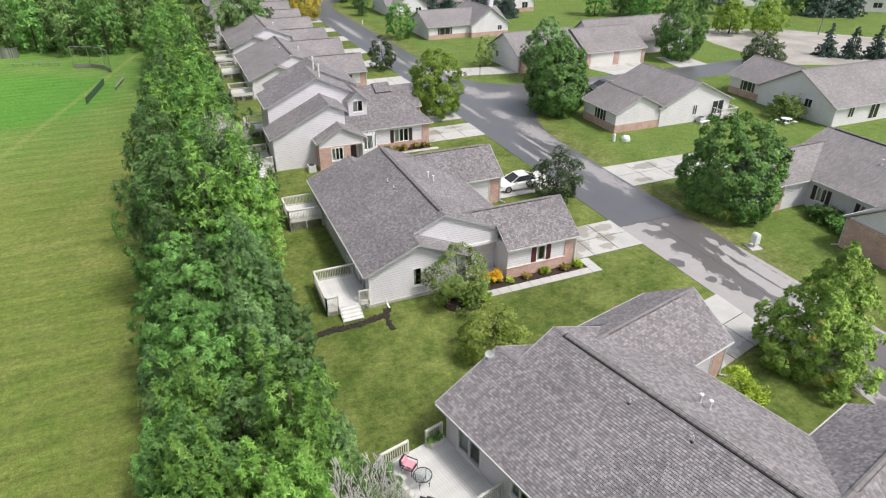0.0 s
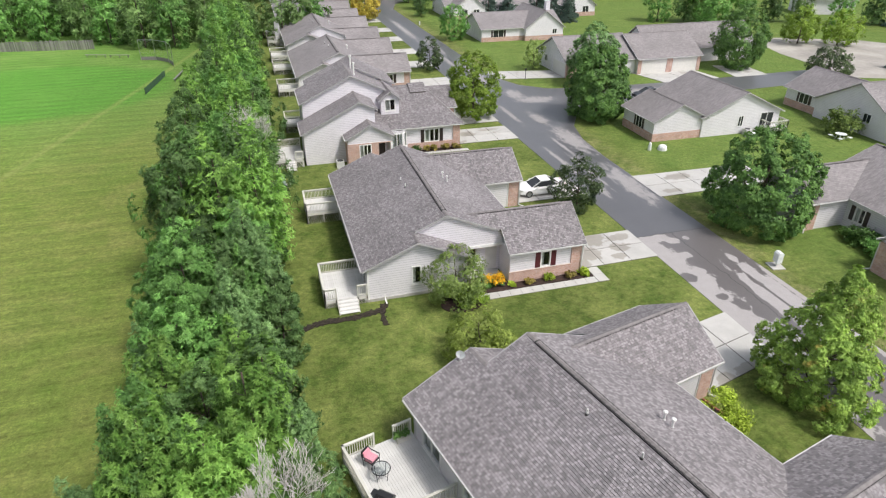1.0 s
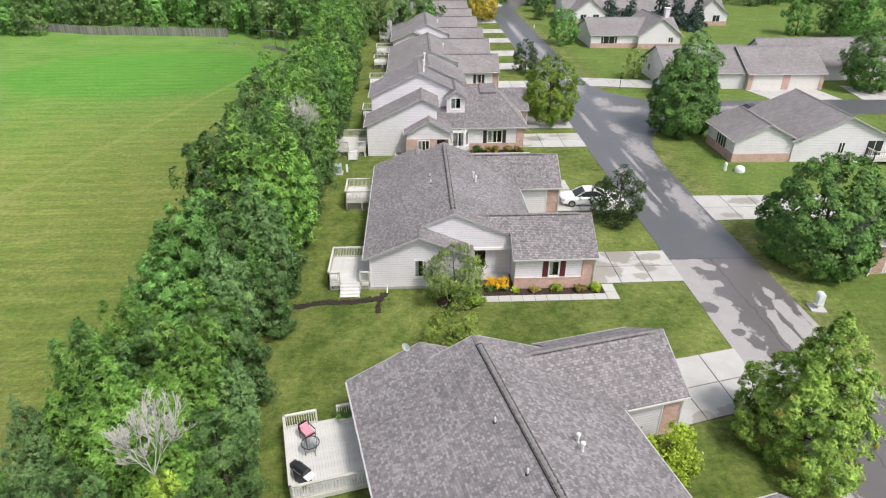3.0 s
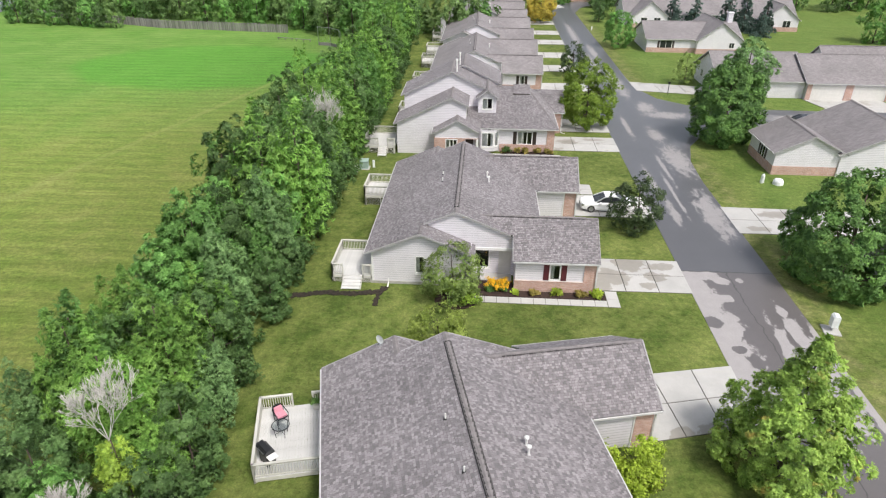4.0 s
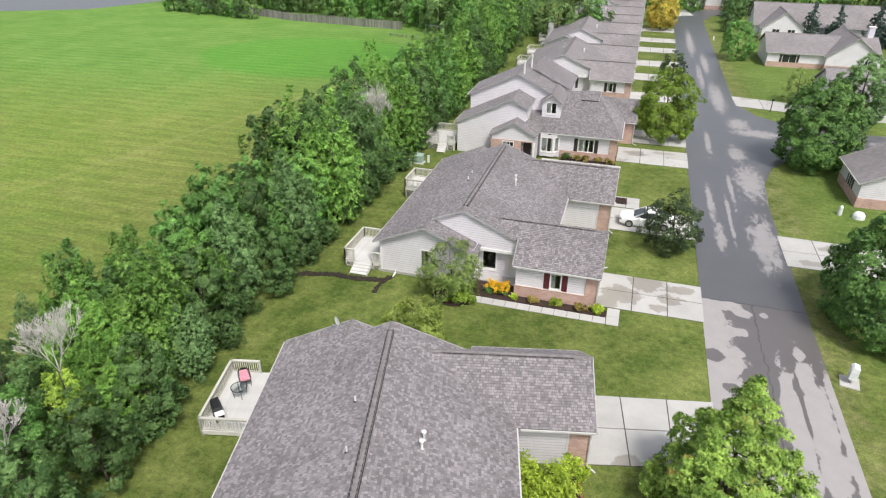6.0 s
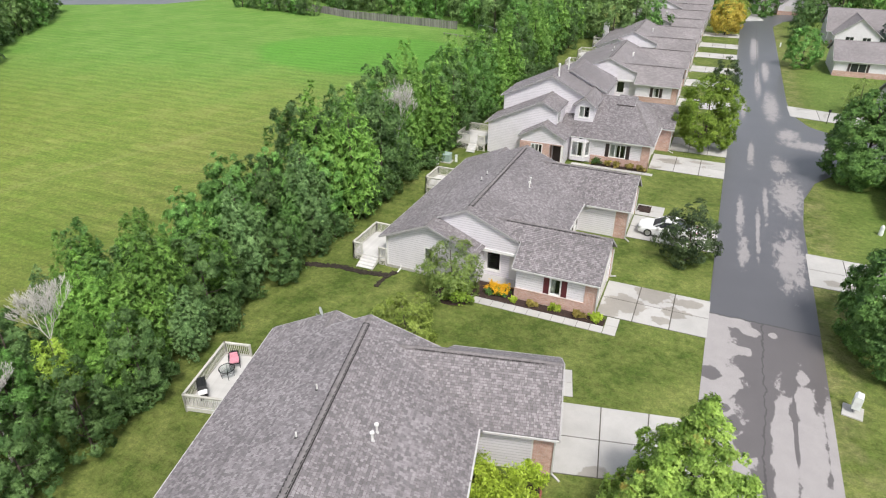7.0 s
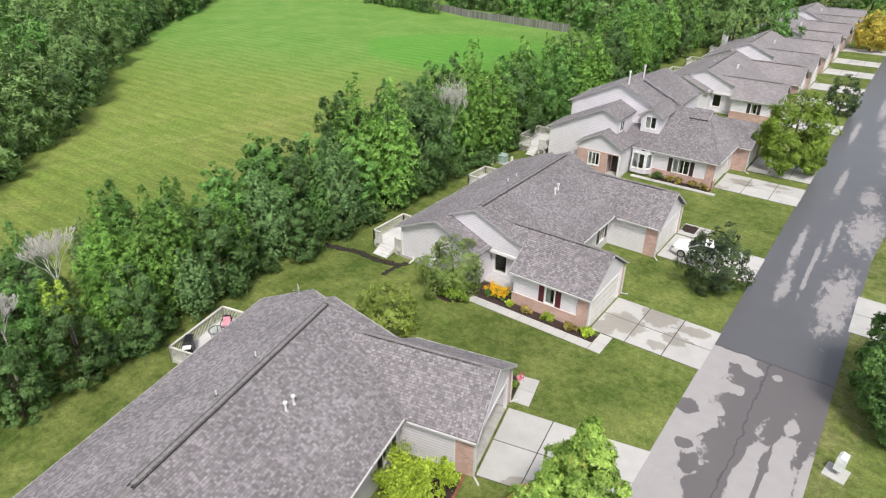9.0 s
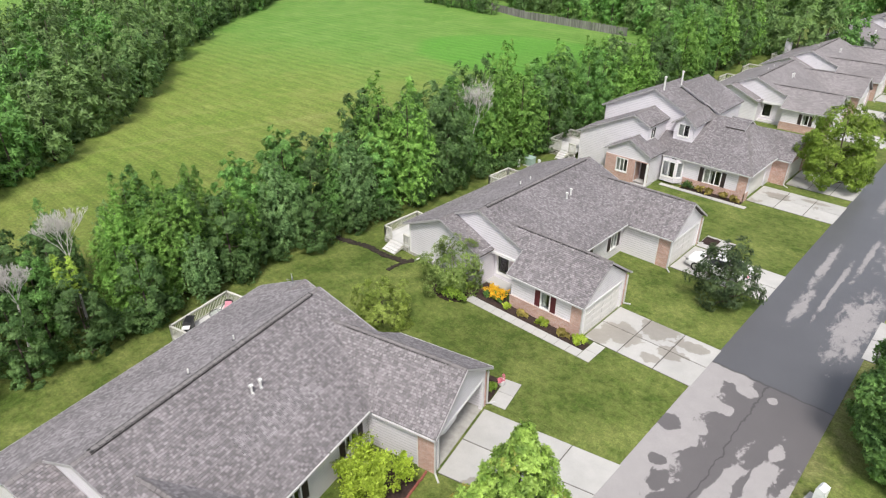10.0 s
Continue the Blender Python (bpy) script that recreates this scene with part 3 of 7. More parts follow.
def ridge_caps(parent, a, b, wide=0.32, vent=0.0, strip=False):
    """A line of overlapping cap shingles along a ridge; vent: how far from its ends a raised ridge vent begins."""
    a, b = Vector(a), Vector(b)
    n = max(2, int((b - a).length / 0.3))
    d = (b - a) / n
    side = Vector((-d.y, d.x, 0)).normalized() * (wide / 2)
    sh = Shape()
    for i in range(n):
        p, q = a + d * (i + 0.04), a + d * (i + (0.95 if strip else 0.98))
        up, up2 = Vector((0, 0, 0.04)), Vector((0, 0, 0.06))
        if vent and vent < (i + 0.5) * d.length < (b - a).length - vent:
            up, up2 = Vector((0, 0, 0.08)), Vector((0, 0, 0.10))
        for sg in (1, -1):
            sh.slab([p + up, q + up2, q + side * sg + up2 - Vector((0, 0, 0.065)), p + side * sg + up - Vector((0, 0, 0.065))], (0, 0, -0.02))
    cap = part("ridge_capping", sh, CAP, parent, kind="stuff")
    if vent:
        e = d.normalized()
        p, q = a + e * vent, b - e * vent
        # near-black strip and bars put the shade of the vent's gaps into colour
        if strip:
            part("vent_strip", Shape().bar(p, q, wide * 0.9, 0.09), VENT, parent)
        for sg in (1, -1):
            o = side * sg * 1.1 + Vector((0, 0, -0.035))
            part("ridge_vent", Shape().bar(p + o, q + o, 0.036 if strip else 0.012, 0.06 if strip else 0.022), VENT, parent, "dark bar standing for the ridge vent's shaded slot")
    return cap


def wall(parent, a, b, z0, z1, holes=(), thick=0.18, material=None, top=None, name="wall"):
    """An upright wall from a to b, its outside on the right of that way; holes: (u0, u1, z0, z1). top: a gable's further outline points (u, z)."""
    a, b = Vector((*a, 0)), Vector((*b, 0))
    d = (b - a).normalized()
    inn = Vector((-d.y, d.x, 0)) * thick
    a, b = a + d * 0.004, b - d * 0.004
    length = (b - a).length
    sh = Shape()

    def at(u, z):
        return a + d * u + Vector((0, 0, z))
    us = sorted({0, length, *[h[0] for h in holes], *[h[1] for h in holes]})
    for u0, u1 in zip(us, us[1:]):
        cuts = sorted((h[2], h[3]) for h in holes if h[0] < (u0 + u1) / 2 < h[1])
        z = z0
        for c0, c1 in cuts + [(z1, z1)]:
            if c0 - z > 0.01:
                sh.slab([at(u0, z), at(u1, z), at(u1, c0), at(u0, c0)], inn)
            z = c1
    if top:
        sh.slab([at(0, z1)] + [at(u, z) for u, z in top] + [at(length, z1)], inn)
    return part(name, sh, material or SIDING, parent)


def window(parent, a, b, u0, u1, z0, z1, thick=0.18, shutters=None, bars=1, curtain=True, name="window"):
    """A framed window in the wall from a to b, with panes, sill and, where given, shutters."""
    a, b = Vector((*a, 0)), Vector((*b, 0))
    d = (b - a).normalized()
    out = Vector((d.y, -d.x, 0))

    def at(u, z, o=0.0):
        return a + d * u + out * o + Vector((0, 0, z))
    w = part(name, _rim(at, u0, u1, z0, z1), TRIM, parent, "white-framed window")
    part("sill", Shape().slab([at(u0 - 0.1, z0 - 0.11, 0.07), at(u1 + 0.1, z0 - 0.11, 0.07), at(u1 + 0.1, z0 - 0.08, 0.07), at(u0 - 0.1, z0 - 0.08, 0.07)], out * -0.066), TRIM, w)
    step = (u1 - u0) / (bars + 1)
    for i in range(1, bars + 1):
        m = u0 + i * step
        part("mullion", Shape().slab([at(m - 0.04, z0 + 0.02, 0.02), at(m + 0.04, z0 + 0.02, 0.02), at(m + 0.04, z1 - 0.02, 0.02), at(m - 0.04, z1 - 0.02, 0.02)], out * -0.1), TRIM, w)
    for i in range(bars + 1):
        p, q = u0 + i * step + 0.05, u0 + (i + 1) * step - 0.05
        part("pane", Shape().slab([at(p, z0 + 0.05, -0.05), at(q, z0 + 0.05, -0.05), at(q, z1 - 0.05, -0.05), at(p, z1 - 0.05, -0.05)], out * -0.012), GLASS, w)
    # added near-black sheet behind the panes, standing in for the unlit room
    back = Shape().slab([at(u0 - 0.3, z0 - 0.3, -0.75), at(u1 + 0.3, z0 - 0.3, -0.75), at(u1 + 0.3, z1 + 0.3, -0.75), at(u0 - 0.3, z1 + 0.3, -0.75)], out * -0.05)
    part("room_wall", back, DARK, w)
    # pale curtain, widened to stand in for sky reflected in the glass
    if curtain:
        part("curtain", Shape().slab([at(u0, z0, -0.22), at(u0 + (u1 - u0) * 0.45, z0, -0.22), at(u0 + (u1 - u0) * 0.45, z1, -0.22), at(u0, z1, -0.22)], out * -0.03), CURTAIN_SHEEN, w)
    if shutters:
        for p, q in ((u0 - 0.50, u0 - 0.09), (u1 + 0.09, u1 + 0.50)):
            sh = Shape().slab([at(p, z0 - 0.03, 0.035), at(q, z0 - 0.03, 0.035), at(q, z1 + 0.03, 0.035), at(p, z1 + 0.03, 0.035)], out * -0.035)
            n = int((z1 - z0) / 0.09)
            for k in range(n):
                z = z0 + 0.02 + k * 0.09
                sh.slab([at(p + 0.05, z, 0.036), at(q - 0.05, z, 0.036), at(q - 0.05, z + 0.05, 0.05), at(p + 0.05, z + 0.05, 0.05)], (0, 0, 0.012))
            part("shutter", sh, shutters, w, "louvred window shutter")
    return w


def _rim(at, u0, u1, z0, z1, o0=0.03, o1=-0.09, t=0.075):
    """A closed rectangular window frame."""
    sh = Shape()
    box_o = [(u0 - t, z0 - t), (u1 + t, z0 - t), (u1 + t, z1 + t), (u0 - t, z1 + t)]
    box_i = [(u0 + 0.02, z0 + 0.02), (u1 - 0.02, z0 + 0.02), (u1 - 0.02, z1 - 0.02), (u0 + 0.02, z1 - 0.02)]
    for ring_, o in ((box_o, o0), (box_i, o0), (box_o, o1), (box_i, o1)):
        sh.v += [tuple(at(u, z, o)) for u, z in ring_]
    for i in range(4):
        j = (i + 1) % 4
        sh.f += [(i, j, 4 + j, 4 + i), (8 + i, 12 + i, 12 + j, 8 + j), (i, 8 + i, 8 + j, j), (4 + i, 4 + j, 12 + j, 12 + i)]
    return sh


def gutter(parent, a, b):
    a, b = Vector(a), Vector(b)
    sh = Shape().bar(a + Vector((0, 0, -0.07)), b + Vector((0, 0, -0.07)), 0.08, 0.10)
    return part("gutter", sh, GUTTER, parent)


def rake(parent, a, b, drop=0.15, thick=0.05):
    """The fascia board under a gable's edge."""
    a, b = Vector(a), Vector(b)
    side = Vector((-(b - a).y, (b - a).x, 0))
    side = side.normalized() * thick if side.length > 0 else Vector((thick, 0, 0))
    sh = Shape().slab([a, b, b - Vector((0, 0, drop)), a - Vector((0, 0, drop))], side)
    return part("rake_board", sh, RAKE, parent)

# ---- houses ----
SL = 0.425          # rise of the main slopes
RIDGE, HALF = 5.65, 6.65
WING_C, WING_H, WING_Z, WING_S = 6.4, 3.18, 4.85, 0.66
EAST = 10.55        # the garage wings' outer gable


def main_z(x):
    return RIDGE - SL * abs(x)


def duplex(name, label, m, near=True, seed=1, shutters=None, open_door=False, pipes=((-0.96, 1.87, 0), (-0.73, -1.27, 0), (2.36, 0.32, 1), (2.31, -0.22, 1)), pick=False):
    """A single-storey pair of homes: a long gabled body, a small front gable and a garage wing at either end."""
    h = thing(name, label, "house", m, "houses along the street")
    shutters = shutters or SHUTTER_DARK
    for s in (-1, 1):
        def P(x, u):
            return (x, s * u)

        def hw(p, q, z0, z1, holes=(), material=None, top=None, wname="wall"):
            length = math.dist(p, q)
            if s < 0:
                return wall(h, p, q, z0, z1, holes, material=material, top=top, name=wname)
            holes = [(length - b, length - a, c, d) for a, b, c, d in holes]
            top = [(length - u, z) for u, z in reversed(top)] if top else None
            return wall(h, q, p, z0, z1, holes, material=material, top=top, name=wname)

        def win(p, q, u0, u1, z0, z1, shut=None, bars=1, curtain=True, wname="window"):
            length = math.dist(p, q)
            if s < 0:
                return window(h, p, q, u0, u1, z0, z1, shutters=shut, bars=bars, curtain=curtain, name=wname)
            return window(h, q, p, length - u1, length - u0, z0, z1, shutters=shut, bars=bars, curtain=curtain, name=wname)

        # back of the body, with a sliding door to the deck
        p, q = P(-6.2, 0), P(-6.2, 8.82)
        hw(p, q, 0, 2.9, [(6.1, 7.9, 0.5, 2.5), (2.6, 3.8, 1.0, 2.3)])
        win(p, q, 6.1, 7.9, 0.5, 2.5, wname="patio_door")
        win(p, q, 2.6, 3.8, 1.0, 2.3)
        # small front gable
        p, q = P(-6.2, 8.82), P(1.2, 8.82)
        hw(p, q, 0, 2.98, [(3.3, 3.9, 1.0, 2.4)], top=[(3.65, main_z(-2.55) - 0.14), ])
        win(p, q, 3.3, 3.9, 1.0, 2.4, bars=0)
        hw(P(1.2, 8.64), P(1.2, 7.0), 0, 3.0)
        # porch
        p, q = P(1.2, 7.0), P(4.5, 7.0)
        hw(p, q, 0, 3.4, [(0.3, 1.35, 0.62, 2.22), (2.1, 3.05, 0.16, 2.2)])
        win(p, q, 0.3, 1.35, 0.62, 2.22, bars=0, curtain=False)
        door = Shape().box(3.3, s * 7.00, 0.16, 4.25, s * 6.94, 2.2)
        for k in range(3):
            for i in range(2):
                door.box(3.4 + i * 0.4, s * 7.00, 0.32 + k * 0.6, 3.75 + i * 0.4, s * 7.015, 0.77 + k * 0.6)
        part("front_door", door, DOOR_W, h, "panelled front door")
        part("porch_slab", Shape().box(1.2, s * 7.0, 0, 4.32, s * 8.0, 0.14), CONCRETE, h)
        part("porch_ceiling", Shape().box(1.0, s * 7.0, 2.62, 4.5, s * 7.45, 2.68), SOFFIT, h)
        hw(P(-3.2, 7.5), P(4.5, 7.5), 2.66, 3.58, top=[(0, main_z(-3.2) - 0.15), (3.2, RIDGE - 0.15), (7.7, main_z(4.5) - 0.15)], wname="porch_gable")
        part("porch_beam", Shape().box(0.9, s * 7.28, 2.45, 4.5, s * 7.56, 2.68), TRIM, h)
        # garage wing
        hw(P(4.5, 7.0), P(4.5, 9.2), 0, 2.72)
        p, q = P(4.5, 9.2), P(10.3, 9.2)
        hw(p, q, 0, 2.72, [(2.55, 3.25, 1.05, 2.3)])
        win(p, q, 2.55, 3.25, 1.05, 2.3, shut=shutters, bars=0)
        part("brick_veneer", Shape().box(4.44, s * 9.2, 0, 10.36, s * 9.28, 0.92), BRICK, h)
        part("brick_ledge", Shape().box(4.42, s * 9.2, 0.92, 9.5, s * 9.31, 0.98), BRICK, h)
        part("brick_pier", Shape().box(9.5, s * 9.2, 0.92, 10.36, s * 9.275, 2.55), BRICK, h)
        p, q = P(10.3, 9.2), P(10.3, 3.6)
        hw(p, q, 0, 2.72, [(0.38, 5.22, 0, 2.15)], top=[(2.8, WING_Z - 0.22)])
        gd = Shape()
        if open_door and s > 0:
            gd.box(7.2, s * 3.98, 2.2, 10.0, s * 8.82, 2.25)
        else:
            for k in range(4):
                gd.box(10.14, s * 3.98, 0.02 + k * 0.53, 10.18, s * 8.82, 0.53 + k * 0.53)
                for i in range(4):
                    gd.box(10.18, s * (4.15 + i * 1.17), 0.12 + k * 0.53, 10.195, s * (5.10 + i * 1.17), 0.43 + k * 0.53)
        part("garage_door", gd, DOOR_W, h, "raised sectional garage door" if open_door and s > 0 else "closed sectional garage door")
        part("door_trim", Shape().box(10.3, s * 3.86, 2.15, 10.33, s * 8.94, 2.29).box(10.3, s * 3.84, 0, 10.33, s * 3.98, 2.15).box(10.3, s * 8.82, 0, 10.33, s * 8.96, 2.15), TRIM, h)
        part("garage_floor", Shape().box(4.5, s * 3.7, 0.0, 10.3, s * 9.0, 0.05), FOUND, h)
        # inner side of the wing and the body's front between the wings
        p, q = P(10.3, 3.6), P(6.2, 3.6)
        hw(p, q, 0, 2.75)
        part("brick_pier", Shape().box(9.35, s * 3.6, 0, 10.36, s * 3.52, 2.6), BRICK, h)
        part("corner_board", Shape().box(9.27, s * 3.6, 0, 9.35, s * 3.55, 2.6), TRIM, h)
        p, q = P(6.2, 3.6), P(6.2, 0)
        hw(p, q, 0, 2.95, [(1.0, 1.9, 0.9, 2.2)])
        win(p, q, 1.0, 1.9, 0.9, 2.2, shut=SHUTTER_DARK)
        # corner boards, foundation
        part("corner_board", Shape().box(-6.24, s * 8.72, 0.2, -6.2, s * 8.82, 2.85).box(-6.24, s * 8.72, 0.2, -6.1, s * 8.86, 2.85), TRIM, h)
        part("corner_board", Shape().box(1.1, s * 8.82, 0.2, 1.24, s * 8.86, 2.85), TRIM, h)
        part("foundation", Shape().box(-6.26, s * 0.0, 0, -6.2, s * 8.88, 0.22).box(-6.2, s * 8.82, 0, 1.26, s * 8.88, 0.22), FOUND, h)
        # soffits
        for q_ in ((-6.6, 0.0, 2.72, -6.2, 8.85), (4.5, 9.2, 2.62, 10.3, 9.5), (6.2, 3.3, 2.62, 10.3, 3.6)):
            part("soffit", Shape().box(q_[0], s * q_[1], q_[2], q_[3], s * q_[4], q_[2] + 0.03), SOFFIT, h)
        # gutters and boards along the edges
        gutter(h, (-HALF - 0.04, s * 0.05, main_z(HALF)), (-HALF - 0.04, s * 9.2, main_z(HALF)))
        gutter(h, (4.3, s * (WING_C + WING_H + 0.05), WING_Z - WING_H * WING_S), (EAST, s * (WING_C + WING_H + 0.05), WING_Z - WING_H * WING_S))
        gutter(h, (6.85, s * (WING_C - WING_H - 0.05), WING_Z - WING_H * WING_S), (EAST, s * (WING_C - WING_H - 0.05), WING_Z - WING_H * WING_S))
        gutter(h, (HALF + 0.04, s * 0.05, main_z(HALF)), (HALF + 0.04, s * 3.2, main_z(HALF)))
        rake(h, (-HALF, s * 9.27, main_z(HALF)), (-2.55, s * 9.27, main_z(-2.55)))
        rake(h, (-2.55, s * 9.27, main_z(-2.55)), (1.5, s * 9.27, main_z(-2.55) - SL * 4.05))
        rake(h, (-2.4, s * 7.74, main_z(-2.4)), (0, s * 7.74, RIDGE))
        rake(h, (0, s * 7.74, RIDGE), (4.1, s * 7.74, main_z(4.1)))
        we = WING_Z - WING_H * WING_S
        rake(h, (EAST + 0.02, s * (WING_C + WING_H), we), (EAST + 0.02, s * WING_C, WING_Z))
        rake(h, (EAST + 0.02, s * WING_C, WING_Z), (EAST + 0.02, s * (WING_C - WING_H), we))
        rake(h, (4.28, s * (WING_C + WING_H), we), (4.28, s * 7.7, WING_Z - (7.7 - WING_C) * WING_S))
        # downspouts
        ds = Shape().bar((10.40, s * 9.36, 2.55), (10.40, s * 9.36, 0.15), 0.07, 0.09, (1, 0, 0)).bar((10.4, s * 9.36, 0.15), (10.75, s * 9.8, 0.06), 0.09, 0.07)
        part("downspout", ds, GUTTER, h)
        ds = Shape().bar((10.40, s * 3.45, 2.55), (10.40, s * 3.45, 0.15), 0.07, 0.09, (1, 0, 0)).bar((10.4, s * 3.45, 0.15), (10.8, s * 3.1, 0.06), 0.09, 0.07)
        part("downspout", ds, GUTTER, h)
        ds = Shape().bar((-5.0, s * 8.9, 0.45), (-5.0, s * 8.9, 0.1), 0.07, 0.08, (1, 0, 0)).bar((-5.0, s * 8.9, 0.12), (-5.0, s * 9.5, 0.05), 0.09, 0.08)
        part("downspout", ds, TRIM, h)
    # roof
    ze, zw = main_z(HALF), WING_Z - WING_H * WING_S
    a = -2.55
    za = main_z(a)
    outl = [[(-HALF, -9.25, ze), (-HALF, 9.25, ze), (a, 9.25, za), (a, 7.72, za), (0, 7.72, RIDGE), (0, -7.72, RIDGE), (a, -7.72, za), (a, -9.25, za)],
            [(HALF, 7.72, ze), (HALF, -7.72, ze), (0, -7.72, RIDGE), (0, 7.72, RIDGE)]]
    for s in (-1, 1):
        lo, hi = s * (WING_C + WING_H), s * (WING_C - WING_H)
        zr = WING_Z - (7.72 - WING_C) * WING_S
        xr, xm, xv = (RIDGE - zr) / SL - 0.1, (RIDGE - WING_Z) / SL - 0.1, (RIDGE - zw) / SL - 0.1
        outl.append([(4.3, lo, zw), (EAST, lo, zw), (EAST, s * WING_C, WING_Z), (xm, s * WING_C, WING_Z), (xr, s * 7.72, zr), (4.3, s * 7.72, zr)])
        outl.append([(EAST, hi, zw), (xv, hi, zw), (xm, s * WING_C, WING_Z), (EAST, s * WING_C, WING_Z)])
        outl.append([(1.5, s * 9.25, za - SL * 4.05), (1.5, s * 7.45, za - SL * 4.05), (a, s * 7.45, za), (a, s * 9.25, za)])
        ridge_caps(h, (xm, s * WING_C, WING_Z), (EAST, s * WING_C, WING_Z), 0.26, 1.0)
        ridge_caps(h, (a, s * 7.6, za), (a, s * 9.25, za), 0.3)
    roof(h, outl, seed, near, pick)
    ridge_caps(h, (0, -7.72, RIDGE), (0, 7.72, RIDGE), 0.32, 0.8, True)
    # pipes through the roof
    for x, y, big in pipes:
        z = main_z(x)
        sh = Shape().rod((x, y, z - 0.1), (x, y, z + (0.46 if big else 0.33)), 0.055 if big else 0.042, n=10)
        if big:
            sh.lathe((x, y, z + 0.42), [(0, 0.065), (0.02, 0.11), (0.1, 0.11), (0.14, 0.05)], 10)
        part("pipe_collar", Shape().lathe((x, y, z - 0.04), [(0, 0.11), (0.06, 0.09), (0.10, 0.058)], 10), GUTTER if big else VENT, h)
        part("vent_pipe", sh, PIPE_W, h, "pale roof vent pipe")
    return h


def two_storey(name, label, m, near=True, seed=5):
    """The taller house: stepped gables, a dormer, a brick entry gable and a hipped garage front."""
    h = thing(name, label, "house", m, "houses along the street")
    # tall back gable, middle gable, brick gable; local origin at the garage front's outer corner line
    def gable(x0, x1, y0, y1, ze, slope, over=0.3, material=None, holes=(), apex=None):
        xm = (x0 + x1) / 2 if apex is None else apex
        zl = ze + slope * (xm - x0)
        wall(h, (x0, y0), (x1, y0), 0, ze, holes, material=material, top=[(0, ze + 0.0), (xm - x0, zl - 0.12), (x1 - x0, zl - slope * (x1 - xm) - 0.05)])
        wall(h, (x0, y1), (x0, y0), 0, ze)
        wall(h, (x1, y0), (x1, y1), 0, zl - slope * (x1 - xm) - 0.05)
        wall(h, (x1, y1), (x0, y1), 0, ze, top=[(0, ze), (x1 - xm, zl - 0.12), (x1 - x0, ze)])
        el, er = ze - slope * over, zl - slope * (x1 + over - xm)
        rake(h, (x0 - over, y0 - over - 0.02, el), (xm, y0 - over - 0.02, zl))
        rake(h, (xm, y0 - over - 0.02, zl), (x1 + over, y0 - over - 0.02, er))
        gutter(h, (x0 - over - 0.05, y0 - over, el), (x0 - over - 0.05, y1, el))
        ridge_caps(h, (xm, y0 - over, zl), (xm, y1, zl), 0.3)
        return [[(x0 - over, y1, el), (x0 - over, y0 - over, el), (xm, y0 - over, zl), (xm, y1, zl)],
                [(x1 + over, y0 - over, er), (x1 + over, y1, er), (xm, y1, zl), (xm, y0 - over, zl)]]
    outl = []
    outl += gable(8.1, 17.4, 68.5, 74.4, 5.85, 0.48, apex=13.65)
    outl += gable(9.4, 19.2, 72.6, 79.0, 5.75, 0.48, apex=14.9)
    outl += gable(7.7, 15.5, 64.3, 68.5, 3.72, 0.48, apex=13.85)
    entry = [(1.25, 2.45, 1.0, 2.35), (3.3, 4.55, 0.18, 2.45)]
    outl += gable(12.15, 16.9, 62.6, 66.0, 3.29, 0.55, holes=entry, apex=14.6)
    wall(h, (12.07, 62.52), (16.98, 62.52), 0, 2.55, [(a + 0.08, b + 0.08, c, d) for a, b, c, d in entry], thick=0.075, material=BRICK, name="brick_veneer")
    wall(h, (12.07, 64.3), (12.07, 62.52), 0, 2.55, thick=0.075, material=BRICK, name="brick_veneer")
    window(h, (12.15, 62.52), (16.9, 62.52), 1.25, 2.45, 1.0, 2.35, bars=2)
    # the entry: a recess behind the last bay of the brick front
    part("entry_wall", Shape().box(15.2, 63.9, 0.18, 16.7, 64.0, 2.7), SIDING, h)
    part("entry_wall", Shape().box(15.3, 62.8, 0.18, 15.4, 63.9, 2.7), BRICK, h)
    part("entry_ceiling", Shape().box(15.4, 62.79, 2.5, 16.7, 63.89, 2.55), SOFFIT, h)
    part("front_door", Shape().box(15.55, 63.85, 0.2, 16.4, 63.895, 2.2), SHUTTER_DARK, h, "dark front door")
    part("porch_post", Shape().box(16.76, 62.42, 0.18, 16.98, 62.51, 2.5), TRIM, h)
    # side window of the middle gable
    _far_window(h, (15.505, 64.3), Vector((0, 1, 0)), Vector((0.005, 0, 0)), 0.7, 0.9, 4.25, 5.3, None)
    # dormer
    wall(h, (16.8, 67.5), (18.9, 67.5), 3.8, 5.8, [(0.5, 1.6, 4.45, 5.65)], top=[(1.05, 6.62)], thick=0.12)
    window(h, (16.8, 67.5), (18.9, 67.5), 0.5, 1.6, 4.45, 5.65)
    outl += [[(16.5, 73.0, 5.72), (16.5, 67.15, 5.72), (17.85, 67.15, 6.74), (17.85, 73.0, 6.74)], [(19.2, 67.15, 5.72), (19.2, 73.0, 5.72), (17.85, 73.0, 6.74), (17.85, 67.15, 6.74)]]
    wall(h, (16.8, 72.0), (16.8, 67.5), 3.8, 5.8, thick=0.12)
    wall(h, (18.9, 67.5), (18.9, 72.0), 3.8, 5.8, thick=0.12)
    rake(h, (16.5, 67.13, 5.72), (17.85, 67.13, 6.74))
    rake(h, (17.85, 67.13, 6.74), (19.2, 67.13, 5.72))
    ridge_caps(h, (17.85, 67.15, 6.74), (17.85, 71.0, 6.74), 0.26)
    # garage front, with a bay window beside the entry
    wall(h, (16.9, 65.65), (25.6, 65.65), 0, 2.95, [(4.55, 6.2, 0.95, 2.4)])
